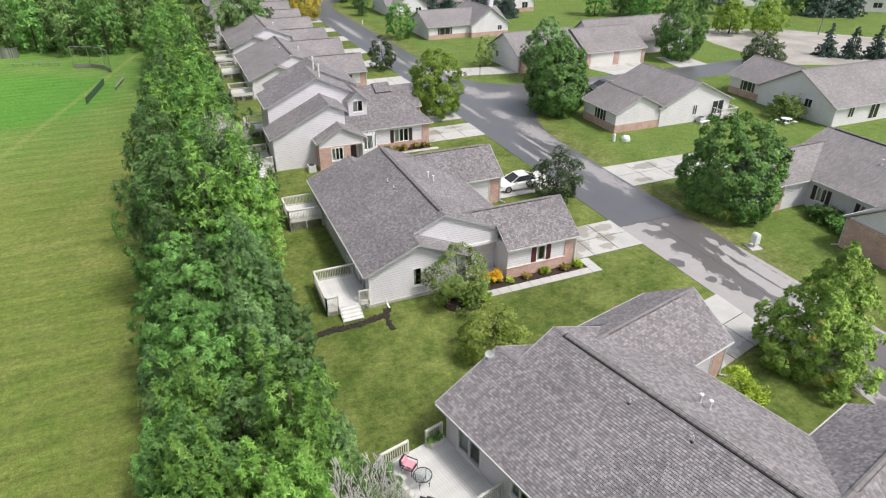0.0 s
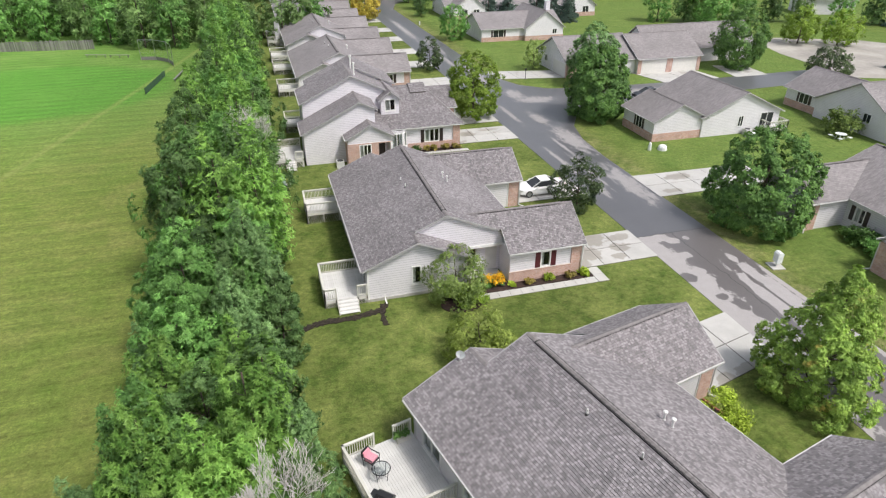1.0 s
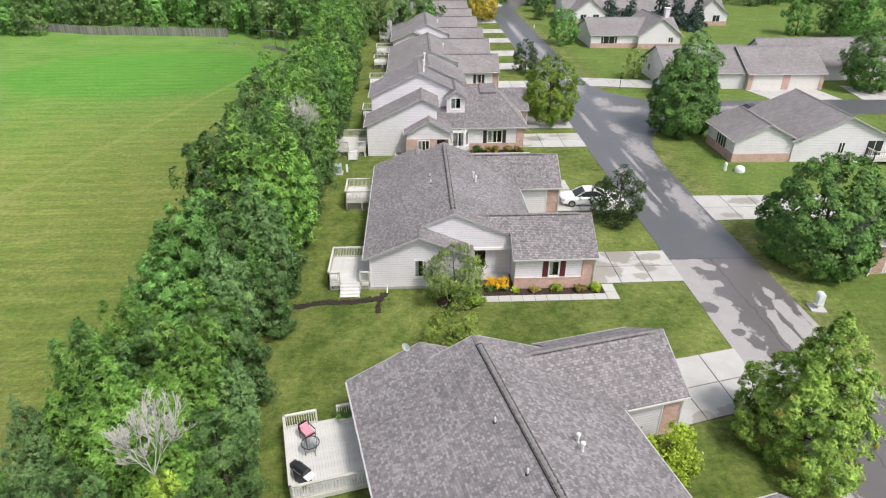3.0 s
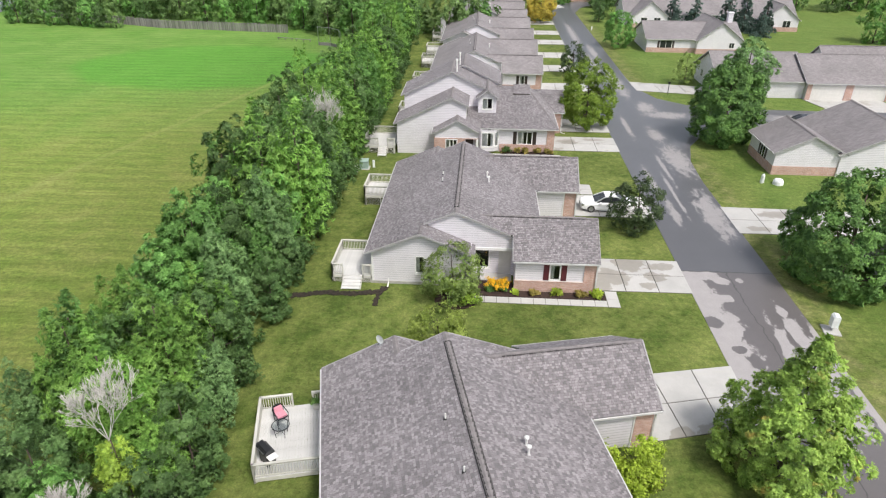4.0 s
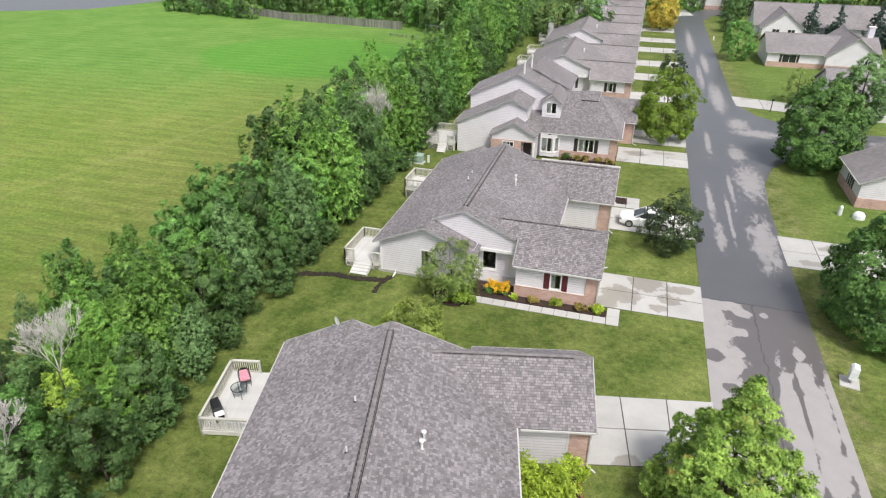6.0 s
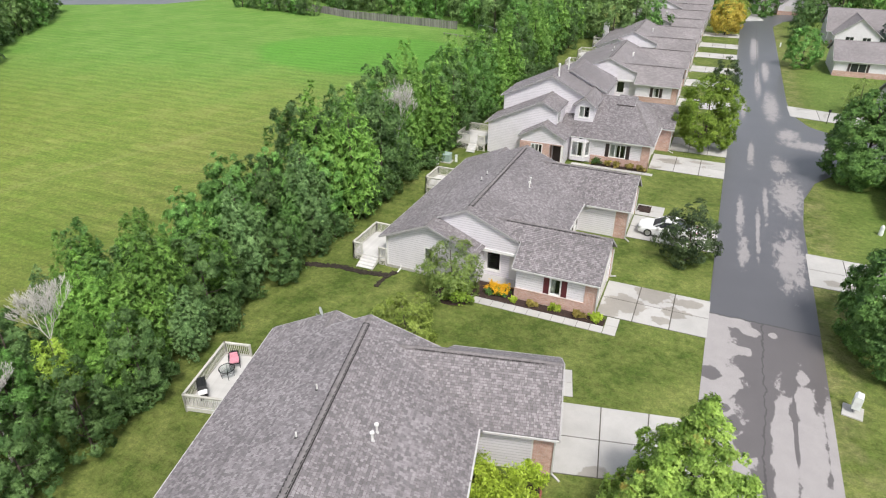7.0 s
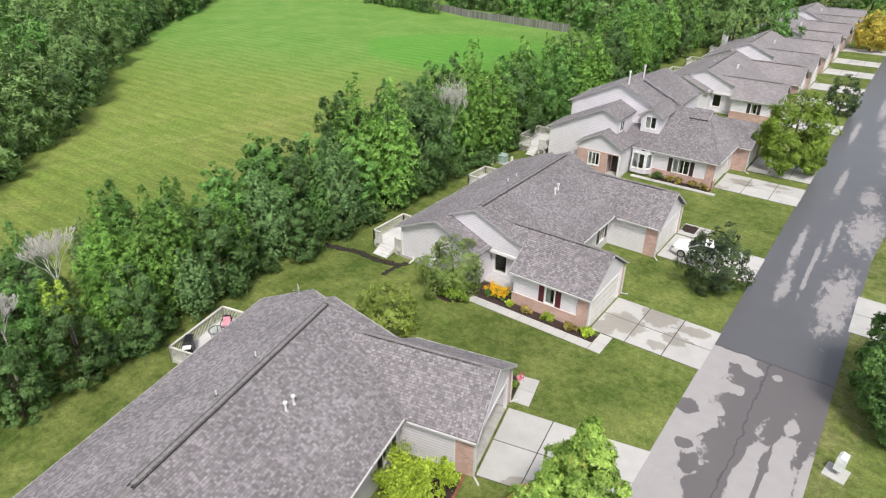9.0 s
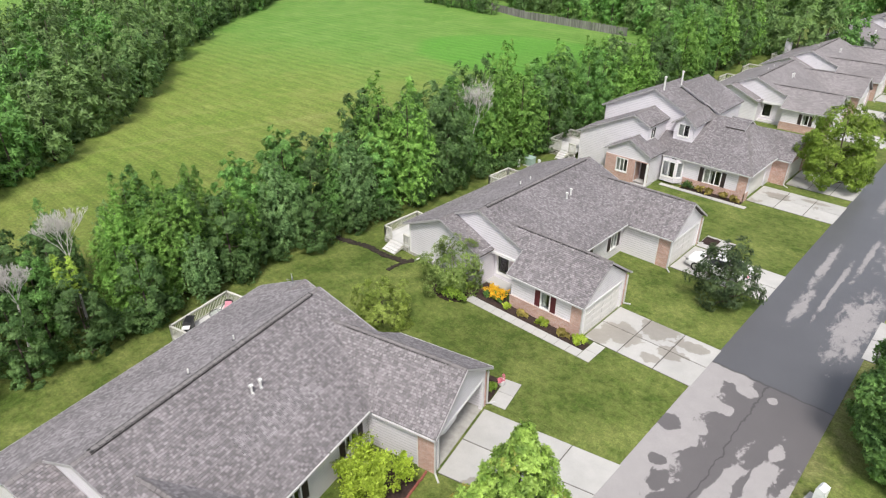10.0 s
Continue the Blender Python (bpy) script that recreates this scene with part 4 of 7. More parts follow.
    window(h, (16.9, 65.65), (25.6, 65.65), 4.55, 6.2, 0.95, 2.4, shutters=SHUTTER_DARK, bars=2)
    bay = [(17.0, 65.65), (17.25, 64.95), (18.75, 64.95), (19.3, 65.65)]
    wall(h, bay[0], bay[1], 0.25, 2.72, thick=0.1)
    wall(h, bay[1], bay[2], 0.25, 2.72, [(0.12, 1.38, 0.8, 2.4)], thick=0.1)
    wall(h, bay[2], bay[3], 0.25, 2.72, [(0.16, 0.74, 0.8, 2.4)], thick=0.1)
    window(h, bay[1], bay[2], 0.12, 1.38, 0.8, 2.4, thick=0.1, curtain=False)
    window(h, bay[2], bay[3], 0.16, 0.74, 0.8, 2.4, thick=0.1, bars=0, curtain=False)
    part("bay_floor", Shape().slab([(x, y, 0.22) for x, y in bay], (0, 0, 0.06)), TRIM, h)
    part("brick_veneer", Shape().box(19.4, 65.57, 0, 25.66, 65.65, 0.92).box(25.6, 65.57, 0, 25.66, 66.65, 0.9), BRICK, h)
    part("brick_pier", Shape().box(24.8, 65.57, 0.92, 25.66, 65.65, 2.7), BRICK, h)
    wall(h, (25.6, 65.65), (25.6, 72.8), 0, 2.95, [(1.0, 5.6, 0, 2.15)])
    gd = Shape()
    for k in range(4):
        gd.box(25.45, 66.65, 0.02 + k * 0.53, 25.49, 71.25, 0.53 + k * 0.53)
    part("garage_door", gd, DOOR_W, h, "closed sectional garage door")
    wall(h, (25.0, 78.1), (18.0, 78.1), 0, 2.95)
    ze, zt = 2.9, 6.05
    x1, y0, y1, hx, ym = 26.0, 65.25, 78.55, 22.5, 71.9
    outl += [[(15.6, y0, ze), (x1, y0, ze), (hx, ym, zt), (15.6, ym, zt)], [(x1, y0, ze), (x1, y1, ze), (hx, ym, zt)], [(x1, y1, ze), (15.6, y1, ze), (15.6, ym, zt), (hx, ym, zt)]]
    ridge_caps(h, (17.5, ym, zt), (hx, ym, zt), 0.3)
    ridge_caps(h, (hx, ym, zt), (x1, y0, ze), 0.28)
    # gablet at the ridge's end, its face to the street
    part("gablet", Shape().slab([(hx + 0.25, ym - 1.3, zt - 0.5), (hx + 0.25, ym + 1.3, zt - 0.5), (hx + 0.25, ym, zt + 0.16)], (-0.1, 0, 0)), SIDING, h)
    rake(h, (hx + 0.42, ym - 1.5, zt - 0.52), (hx + 0.42, ym, zt + 0.22))
    rake(h, (hx + 0.42, ym, zt + 0.22), (hx + 0.42, ym + 1.5, zt - 0.52))
    outl += [[(hx - 1.6, ym - 1.5, zt - 0.52), (hx + 0.4, ym - 1.5, zt - 0.52), (hx + 0.4, ym, zt + 0.22), (hx - 1.6, ym, zt + 0.22)], [(hx + 0.4, ym + 1.5, zt - 0.52), (hx - 1.6, ym + 1.5, zt - 0.52), (hx - 1.6, ym, zt + 0.22), (hx + 0.4, ym, zt + 0.22)]]
    # second garage, further out, in brick
    wall(h, (25.0, 72.8), (27.1, 72.8), 0, 2.8, material=BRICK)
    wall(h, (27.1, 72.8), (27.1, 79.2), 0, 2.8, [(0.8, 5.6, 0, 2.15)], material=BRICK, top=[(3.2, 4.5)])
    wall(h, (27.1, 79.2), (25.0, 79.2), 0, 2.8, material=BRICK)
    part("garage_door", Shape().box(26.95, 73.6, 0.02, 27.0, 78.4, 2.15), DOOR_W, h, "closed sectional garage door")
    outl += [[(20.5, 72.4, 2.75), (27.4, 72.4, 2.75), (27.4, 76.0, 4.65), (20.5, 76.0, 4.65)], [(27.4, 79.6, 2.75), (20.5, 79.6, 2.75), (20.5, 76.0, 4.65), (27.4, 76.0, 4.65)]]
    rake(h, (27.42, 72.4, 2.75), (27.42, 76.0, 4.65))
    rake(h, (27.42, 76.0, 4.65), (27.42, 79.6, 2.75))
    part("downspout", Shape().bar((27.2, 72.7, 2.6), (27.2, 72.7, 0.15), 0.07, 0.09, (1, 0, 0)).bar((27.2, 72.7, 0.15), (27.7, 72.4, 0.06), 0.09, 0.07), GUTTER, h)
    gutter(h, (17.0, y0 - 0.05, ze), (x1, y0 - 0.05, ze))
    gutter(h, (x1 + 0.05, y0, ze), (x1 + 0.05, 72.4, ze))
    gutter(h, (26.1, 72.35, 2.75), (27.4, 72.35, 2.75))
    roof(h, outl, seed, near)
    part("entry_step", Shape().box(15.4, 61.6, 0, 17.0, 63.85, 0.18).box(15.7, 61.2, 0, 16.9, 61.6, 0.09), CONCRETE, h)
    for x, y in ((14.2, 69.2), (14.4, 73.0)):
        part("vent_pipe", Shape().rod((x, y, 7.8), (x, y, 9.6), 0.09, n=10).lathe((x, y, 9.5), [(0, 0.14), (0.2, 0.14)], 10), PIPE_W, h)
    return h


def cottage(name, label, m, w, d, ridge, eave=2.7, hip=False, wing=None, seed=9, brick=True, windows=(), along=True):
    """A far single-storey house: a gabled body along x, w by d, and where given a lower wing (x0, x1, depth, ridge)."""
    h = thing(name, label, "house", m, "houses along the street")
    o = 0.35

    def body(x0, x1, y0, y1, zr, along_x=True):
        if along_x:
            ym = (y0 + y1) / 2
            wall(h, (x0, y0), (x1, y0), 0, eave)
            wall(h, (x1, y1), (x0, y1), 0, eave)
            wall(h, (x0, y1), (x0, y0), 0, eave, top=[((y1 - y0) / 2, zr - 0.15)])
            wall(h, (x1, y0), (x1, y1), 0, eave, top=[((y1 - y0) / 2, zr - 0.15)])
            sl = (zr - eave) / ((y1 - y0) / 2)
            ze = eave - o * sl
            cut = (y1 - y0) / 2 * 0.9 if hip else -o
            gutter(h, (x0 - o, y0 - o - 0.05, ze), (x1 + o, y0 - o - 0.05, ze))
            gutter(h, (x0 - o, y1 + o + 0.05, ze), (x1 + o, y1 + o + 0.05, ze))
            for x in (x0 - o - 0.02, x1 + o + 0.02):
                rake(h, (x, y0 - o, ze), (x, ym, zr))
                rake(h, (x, ym, zr), (x, y1 + o, ze))
            ridge_caps(h, (x0 - o, ym, zr), (x1 + o, ym, zr), 0.3)
            return [[(x0 - o, y0 - o, ze), (x1 + o, y0 - o, ze), (x1 + o, ym, zr), (x0 - o, ym, zr)], [(x1 + o, y1 + o, ze), (x0 - o, y1 + o, ze), (x0 - o, ym, zr), (x1 + o, ym, zr)]]
        xm = (x0 + x1) / 2
        wall(h, (x0, y1), (x0, y0), 0, eave)
        wall(h, (x1, y0), (x1, y1), 0, eave)
        wall(h, (x0, y0), (x1, y0), 0, eave, top=[((x1 - x0) / 2, zr - 0.15)])
        wall(h, (x1, y1), (x0, y1), 0, eave, top=[((x1 - x0) / 2, zr - 0.15)])
        sl = (zr - eave) / ((x1 - x0) / 2)
        ze = eave - o * sl
        for y in (y0 - o - 0.02, y1 + o + 0.02):
            rake(h, (x0 - o, y, ze), (xm, y, zr))
            rake(h, (xm, y, zr), (x1 + o, y, ze))
        gutter(h, (x0 - o - 0.05, y0 - o, ze), (x0 - o - 0.05, y1 + o, ze))
        gutter(h, (x1 + o + 0.05, y0 - o, ze), (x1 + o + 0.05, y1 + o, ze))
        ridge_caps(h, (xm, y0 - o, zr), (xm, y1 + o, zr), 0.3)
        return [[(x0 - o, y1 + o, ze), (x0 - o, y0 - o, ze), (xm, y0 - o, zr), (xm, y1 + o, zr)], [(x1 + o, y0 - o, ze), (x1 + o, y1 + o, ze), (xm, y1 + o, zr), (xm, y0 - o, zr)]]
    roof(h, body(0, w, 0, d, ridge, along), seed, False)
    if wing:
        x0, x1, y0, y1, zr = wing
        roof(h, body(x0, x1, y0, y1, zr, False), seed, False)
        if brick:
            part("brick_veneer", Shape().box(x0 - 0.06, y0 - 0.06, 0, x1 + 0.06, y0, 0.95).box(x0 - 0.06, y0, 0, x0, y1, 0.95), BRICK, h)
    for side, u, wd, z0, z1, sh in windows:
        a, b = {"S": ((0, 0), (w, 0)), "W": ((0, d), (0, 0)), "N": ((w, d), (0, d)), "E": ((w, 0), (w, d)),
                "wS": ((wing[0], wing[2]), (wing[1], wing[2])) if wing else None, "wW": ((wing[0], wing[3]), (wing[0], wing[2])) if wing else None}[side]
        n = Vector((b[0] - a[0], b[1] - a[1], 0)).normalized()
        off = Vector((n.y, -n.x, 0)) * 0.005
        a2, b2 = (a[0] + off.x, a[1] + off.y), (b[0] + off.x, b[1] + off.y)
        if sh == "garage":
            p, q = Vector((*a2, 0)) + n * u, Vector((*a2, 0)) + n * (u + wd)
            gd = Shape().slab([p, q, q + Vector((0, 0, 2.16)), p + Vector((0, 0, 2.16))], off * 5)
            gate = part("garage_door", gd, DOOR_W, h, "closed sectional garage door")
            for k in range(4):
                for i in range(4):
                    p = Vector((*a2, 0)) + n * (u + i * wd / 4 + 0.03)
                    q = Vector((*a2, 0)) + n * (u + (i + 1) * wd / 4 - 0.03)
                    panel = Shape().slab([p + Vector((0, 0, k * 0.53 + 0.03)), q + Vector((0, 0, k * 0.53 + 0.03)), q + Vector((0, 0, k * 0.53 + 0.52)), p + Vector((0, 0, k * 0.53 + 0.52))], off * 8)
                    part("panel", panel, DOOR_W, gate)
        else:
            w_ = _far_window(h, a2, n, off, u, wd, z0, z1, SHUTTER_DARK if sh else None)
    return h


def _far_window(h, a, n, off, u, wd, z0, z1, shut):
    """A window set on a far wall: frame, dark glass, shutters."""
    def at(t, z, k=0):
        return Vector((*a, z)) + n * t + off * k
    rim = Shape()
    for p, q, r, s in ((u - 0.07, u, z0 - 0.07, z1 + 0.07), (u + wd, u + wd + 0.07, z0 - 0.07, z1 + 0.07), (u, u + wd, z1, z1 + 0.07), (u, u + wd, z0 - 0.07, z0), (u + wd / 2 - 0.03, u + wd / 2 + 0.03, z0, z1)):
        rim.slab([at(p, r), at(q, r), at(q, s), at(p, s)], off * 10)
    w = part("window", rim, TRIM, h, "white-framed window")
    part("pane", Shape().slab([at(u, z0), at(u + wd, z0), at(u + wd, z1), at(u, z1)], off * 4), WIN_DARK, w)
    if shut:
        for p in (u - 0.48, u + wd + 0.09):
            part("shutter", Shape().slab([at(p, z0), at(p + 0.39, z0), at(p + 0.39, z1), at(p, z1)], off * 8), shut, w)
    return w

# ---- trees ----
def leaf_mesh(name, clumps, count, size, seed, material, droop=0.25, flat_leaf=0.42, twigs=7, loose=0.7):
    """Leaves gathered on twigs over the shells of many clumps: (x, y, z, rx, rz). One small tapering blade a leaf."""
    rng = np.random.default_rng(seed)
    c = np.array(clumps)
    n_tw = len(c) * twigs
    wgt = c[:, 3] ** 2
    tw = c[rng.choice(len(c), n_tw, p=wgt / wgt.sum())]
    d = rng.normal(size=(n_tw, 3))
    d[:, 2] += 0.35
    d /= np.linalg.norm(d, axis=1)[:, None]
    rad = rng.uniform(0.25, 1.0, n_tw) ** 0.5 * rng.uniform(0.8, 1.25, n_tw)
    centre = tw[:, :3] + d * np.stack([tw[:, 3], tw[:, 3], tw[:, 4]], 1) * rad[:, None]
    spread = tw[:, 3] * rng.uniform(0.22, 0.55, n_tw) * loose
    pick = rng.integers(0, n_tw, count)
    pos = centre[pick] + rng.normal(size=(count, 3)) * spread[pick][:, None] * np.array([0.8, 0.8, 0.6])
    pos[:, 2] = np.maximum(pos[:, 2], 0.06)
    nrm = d[pick] * (1 - flat_leaf) + np.array([0, 0, 1.0]) * flat_leaf + rng.normal(size=(count, 3)) * 0.5
    nrm /= np.linalg.norm(nrm, axis=1)[:, None]
    t = np.cross(nrm, rng.normal(size=(count, 3)))
    t /= np.linalg.norm(t, axis=1)[:, None]
    t[:, 2] -= droop
    s = np.cross(nrm, t)
    s /= np.linalg.norm(s, axis=1)[:, None]
    L = size * rng.uniform(0.6, 1.35, count)
    W = L * rng.uniform(0.28, 0.42, count)
    v = np.empty((count, 3, 3))
    v[:, 0] = pos - t * L[:, None] * 0.4 - s * W[:, None]
    v[:, 1] = pos - t * L[:, None] * 0.4 + s * W[:, None]
    v[:, 2] = pos + t * L[:, None] * 0.6
    me = bpy.data.meshes.new(name)
    me.vertices.add(count * 3)
    me.vertices.foreach_set("co", v.reshape(-1).astype(np.float32))
    me.loops.add(count * 3)
    me.loops.foreach_set("vertex_index", np.arange(count * 3, dtype=np.int32))
    me.polygons.add(count)
    me.polygons.foreach_set("loop_start", np.arange(0, count * 3, 3, dtype=np.int32))
    me.polygons.foreach_set("loop_total", np.full(count, 3, dtype=np.int32))
    me.update(calc_edges=True)
    me.materials.append(material)
    return me


def spray_mesh(name, at, facing, size, seed, material, blades=8, width=0.2, lift=0.2):
    """Leaf sprays: at each point a star of tapering blades that opens towards its facing."""
    rng = np.random.default_rng(seed)
    n = len(at)
    count = n * blades
    f = facing / np.linalg.norm(facing, axis=1)[:, None]
    s = np.cross(f, rng.normal(size=(n, 3)))
    s /= np.linalg.norm(s, axis=1)[:, None]
    t = np.cross(f, s)
    k = np.repeat(np.arange(n), blades)
    ang = (np.tile(np.arange(blades), n) + rng.uniform(-0.4, 0.4, count)) * 2 * math.pi / blades
    along = s[k] * np.cos(ang)[:, None] + t[k] * np.sin(ang)[:, None] + f[k] * (lift + rng.uniform(-0.45, 0.45, count))[:, None]
    along[:, 2] -= 0.12
    along /= np.linalg.norm(along, axis=1)[:, None]
    up = f[k] + rng.normal(size=(count, 3)) * 0.28
    side = np.cross(up, along)
    side /= np.linalg.norm(side, axis=1)[:, None]
    L = size * rng.uniform(0.65, 1.3, count) * np.repeat(rng.uniform(0.75, 1.2, n), blades)
    W = L * width * rng.uniform(0.8, 1.25, count)
    foot = at[k] + f[k] * rng.normal(0, 0.22 * size, count)[:, None]
    v = np.empty((count, 3, 3))
    v[:, 0] = foot + along * L[:, None] * 0.12 - side * W[:, None]
    v[:, 1] = foot + along * L[:, None] * 0.12 + side * W[:, None]
    v[:, 2] = foot + along * L[:, None]
    v[:, :, 2] = np.maximum(v[:, :, 2], 0.05)
    me = bpy.data.meshes.new(name)
    me.vertices.add(count * 3)
    me.vertices.foreach_set("co", v.reshape(-1).astype(np.float32))
    me.loops.add(count * 3)
    me.loops.foreach_set("vertex_index", np.arange(count * 3, dtype=np.int32))
    me.polygons.add(count)
    me.polygons.foreach_set("loop_start", np.arange(0, count * 3, 3, dtype=np.int32))
    me.polygons.foreach_set("loop_total", np.full(count, 3, dtype=np.int32))
    me.update(calc_edges=True)
    me.materials.append(material)
    return me


def plume_sites(seed, height, radius, base, leaders, count, plump):
    """Sprays over upright pointed plumes, the tallest in the middle: places, facings, and the plumes' cores."""
    g = np.random.default_rng(seed)
    i = np.arange(leaders)
    a = i * 2.39996 + g.uniform(-0.4, 0.4, leaders)
    rr = radius * 0.82 * np.sqrt((i + 0.2) / leaders)
    top = height * (1 - 0.56 * (rr / radius) ** 1.6) * g.uniform(0.78, 1.04, leaders)
    foot = np.maximum(base, top - height * g.uniform(0.42, 0.72, leaders))
    wide = radius * plump * g.uniform(0.8, 1.25, leaders)
    wgt = wide * (top - foot)
    k = g.choice(leaders, count, p=wgt / wgt.sum())
    t = g.uniform(0, 1, count)
    prof = np.sin(math.pi * np.clip(0.16 + 0.84 * t, 0, 1)) ** 0.72
    phi = g.uniform(0, 2 * math.pi, count)
    lump = 1 + 0.34 * np.sin(3 * phi + 9 * t + k * 1.7) + 0.28 * np.sin(4 * phi - 17 * t + k)
    rho = prof * wide[k] * lump * g.uniform(0.35, 1.0, count) ** 0.45
    lean = rr[k] * (0.62 + 0.38 * t)
    at = np.stack([lean * np.cos(a[k]) + rho * np.cos(phi), lean * np.sin(a[k]) + rho * np.sin(phi), foot[k] + t * (top - foot)[k]], 1)
    out = at[:, :2] / radius
    face = np.stack([np.cos(phi) * 0.6 + out[:, 0] * 0.5, np.sin(phi) * 0.6 + out[:, 1] * 0.5, 0.45 + 0.6 * t], 1) + g.normal(size=(count, 3)) * 0.25
    cores = [(rr[j] * 0.8 * math.cos(a[j]), rr[j] * 0.8 * math.sin(a[j]), foot[j] * 0.4 + top[j] * 0.6) for j in range(leaders)]
    return at, face, cores


def crown_profile(shape, f):
    """A crown's width at the share f of its height, 1 at the widest."""
    if shape == "dome":
        return np.where(f > 0.30, np.sqrt(np.maximum(0.0, 1 - ((f - 0.30) / 0.72) ** 2)), 0.72 + 0.28 * np.sin(np.minimum(f, 0.30) / 0.30 * 1.5708))
    if shape == "spire":
        return np.maximum(0.03, (1 - f) ** 0.80 * (0.80 + 0.20 * np.minimum(1, f * 5)))
    if shape == "oval":
        return np.sin(math.pi * np.clip(0.14 + 0.86 * f, 0, 1)) ** 0.7 + 0.02
    return np.sqrt(np.maximum(0.03, 1 - (2 * f - 0.85) ** 2 / 1.35))


def shell_sites(seed, height, radius, base, shape, clumps, clump, count, rough):
    """Sprays over many overlapping tufts that cover a crown's outline: places, facings, and the tufts' cores."""
    g = np.random.default_rng(seed)
    grid = np.linspace(0.0, 0.985, 200)
    w = crown_profile(shape, grid) + 0.08
    f = np.interp((np.arange(clumps) + g.uniform(0, 1, clumps)) / clumps, np.cumsum(w) / w.sum(), grid)
    a = np.arange(clumps) * 2.39996 + g.uniform(-0.5, 0.5, clumps)
    pr = crown_profile(shape, f)
    slope = -(crown_profile(shape, np.minimum(f + 0.03, 0.999)) - crown_profile(shape, np.maximum(f - 0.03, 0))) * radius / (0.06 * (height - base))
    size = radius * clump * g.uniform(0.7, 1.3, clumps) * (0.6 + 0.4 * pr)
    wave = 1 + rough * (np.sin(3 * a + 4 * f) + np.sin(5 * a - 9 * f)) * 0.5
    rr = np.maximum(0.0, radius * pr * wave * g.uniform(1 - 1.4 * rough, 1.0, clumps) - size * 0.8)
    nrm = np.stack([np.cos(a), np.sin(a), np.clip(slope, -0.6, 2.5)], 1)
    nrm /= np.linalg.norm(nrm, axis=1)[:, None]
    c = np.stack([rr * np.cos(a), rr * np.sin(a), np.maximum(base + f * (height - base) - size * 0.5, 0.3 * size)], 1)
    k = g.choice(clumps, count, p=size ** 2 / (size ** 2).sum())
    d = g.normal(size=(count, 3)) * 0.75 + nrm[k] * 0.9
    d /= np.linalg.norm(d, axis=1)[:, None]
    at = c[k] + d * (size[k] * g.uniform(0.45, 1.0, count) ** 0.5 * g.uniform(0.85, 1.12, count))[:, None] * np.array([1, 1, 0.8])
    at[:, 2] = np.maximum(at[:, 2], 0.1)
    face = d * 0.75 + nrm[k] * 0.35 + np.array([0, 0, 0.4]) + g.normal(size=(count, 3)) * 0.15
    return at, face, [tuple(p) for p in c[:: max(1, clumps // 60)]]


def branches(cores, rng, base, height, trunk=0.16, n=22):
    """A tapered trunk, with limbs that reach out to some of the crown's cores."""
    sh = Shape()
    pts = [Vector((0.1 * math.sin(5 * f), 0, height * 0.8 * f)) for f in (0, 0.25, 0.5, 0.75, 1)]
    for i, (a, b) in enumerate(zip(pts, pts[1:])):
        sh.rod(a, b, trunk * (1 - 0.2 * i), trunk * (0.8 - 0.2 * i) + 0.015, 8)
    arms = []
    order = list(range(len(cores)))
    rng.shuffle(order)
    for k in order[:n]:
        x, y, z = cores[k]
        f = min(0.9, max(base / height * 0.8, (z - 0.5 * math.hypot(x, y)) / (height * 0.8)))
        a = Vector((0.1 * math.sin(5 * f), 0, height * 0.8 * f))
        b = Vector((x, y, z))
        mid = a.lerp(b, 0.5) + Vector((0, 0, -0.08 * (b - a).length))
        arms.append(Shape().rod(a, mid, trunk * 0.42 * (1.1 - f), trunk * 0.28 * (1.1 - f) + 0.008, 6).rod(mid, b, trunk * 0.28 * (1.1 - f) + 0.008, 0.008, 5))
    return sh, arms


def tree(name, label, m, height, radius, base, sprays, size, material, seed, shape="plume", clumps=12, clump=0.36, trunk=0.16, group="", blades=8, width=0.2, rough=0.1, limbs=14, category="tree"):
    """shape plume: clumps upright plumes; any other: a crown of that outline, covered by clumps tufts."""
    t = thing(name, label, category, m, group)
    if shape == "plume":
        at, face, cores = plume_sites(seed, height, radius, base, clumps, sprays, clump)
    else:
        at, face, cores = shell_sites(seed, height, radius, base, shape, clumps, clump, sprays, rough)
    stem, arms = branches(cores, random.Random(seed), base, height, trunk, limbs)
    if group:
        for arm in arms:
            stem.join(arm)
    else:
        for arm in arms:
            part("limb", arm, BARK, t, smooth=True)
    part("trunk", stem, BARK, t, smooth=True)
    part("crown", spray_mesh("crown", at, face, size, seed, material, blades, width), material, t)
    return t


def shrub(name, label, m, height, radius, leaves, size, material, seed, group="", n=14, category="shrub"):
    rng = random.Random(seed)
    t = thing(name, label, category, m, group)
    cl = []
    for k in range(n):
        a, r = rng.uniform(0, 6.283), radius * math.sqrt(rng.uniform(0, 0.6))
        cs = radius * rng.uniform(0.3, 0.48)
        f = 1 - (r / radius) ** 2
        cl.append((r * math.cos(a), r * math.sin(a), height * rng.uniform(0.3, 0.72) * (0.5 + 0.5 * f), cs, min(cs, height * 0.32)))
    st = Shape()
    for c in cl[:7]:
        st.rod((c[0] * 0.1, c[1] * 0.1, 0), (c[0] * 0.8, c[1] * 0.8, c[2]), 0.03 * min(1, height / 1.5), 0.008, 5)
    part("stem", st, BARK, t)
    part("foliage", leaf_mesh("foliage", cl, leaves, size, seed, material), material, t)
    return t


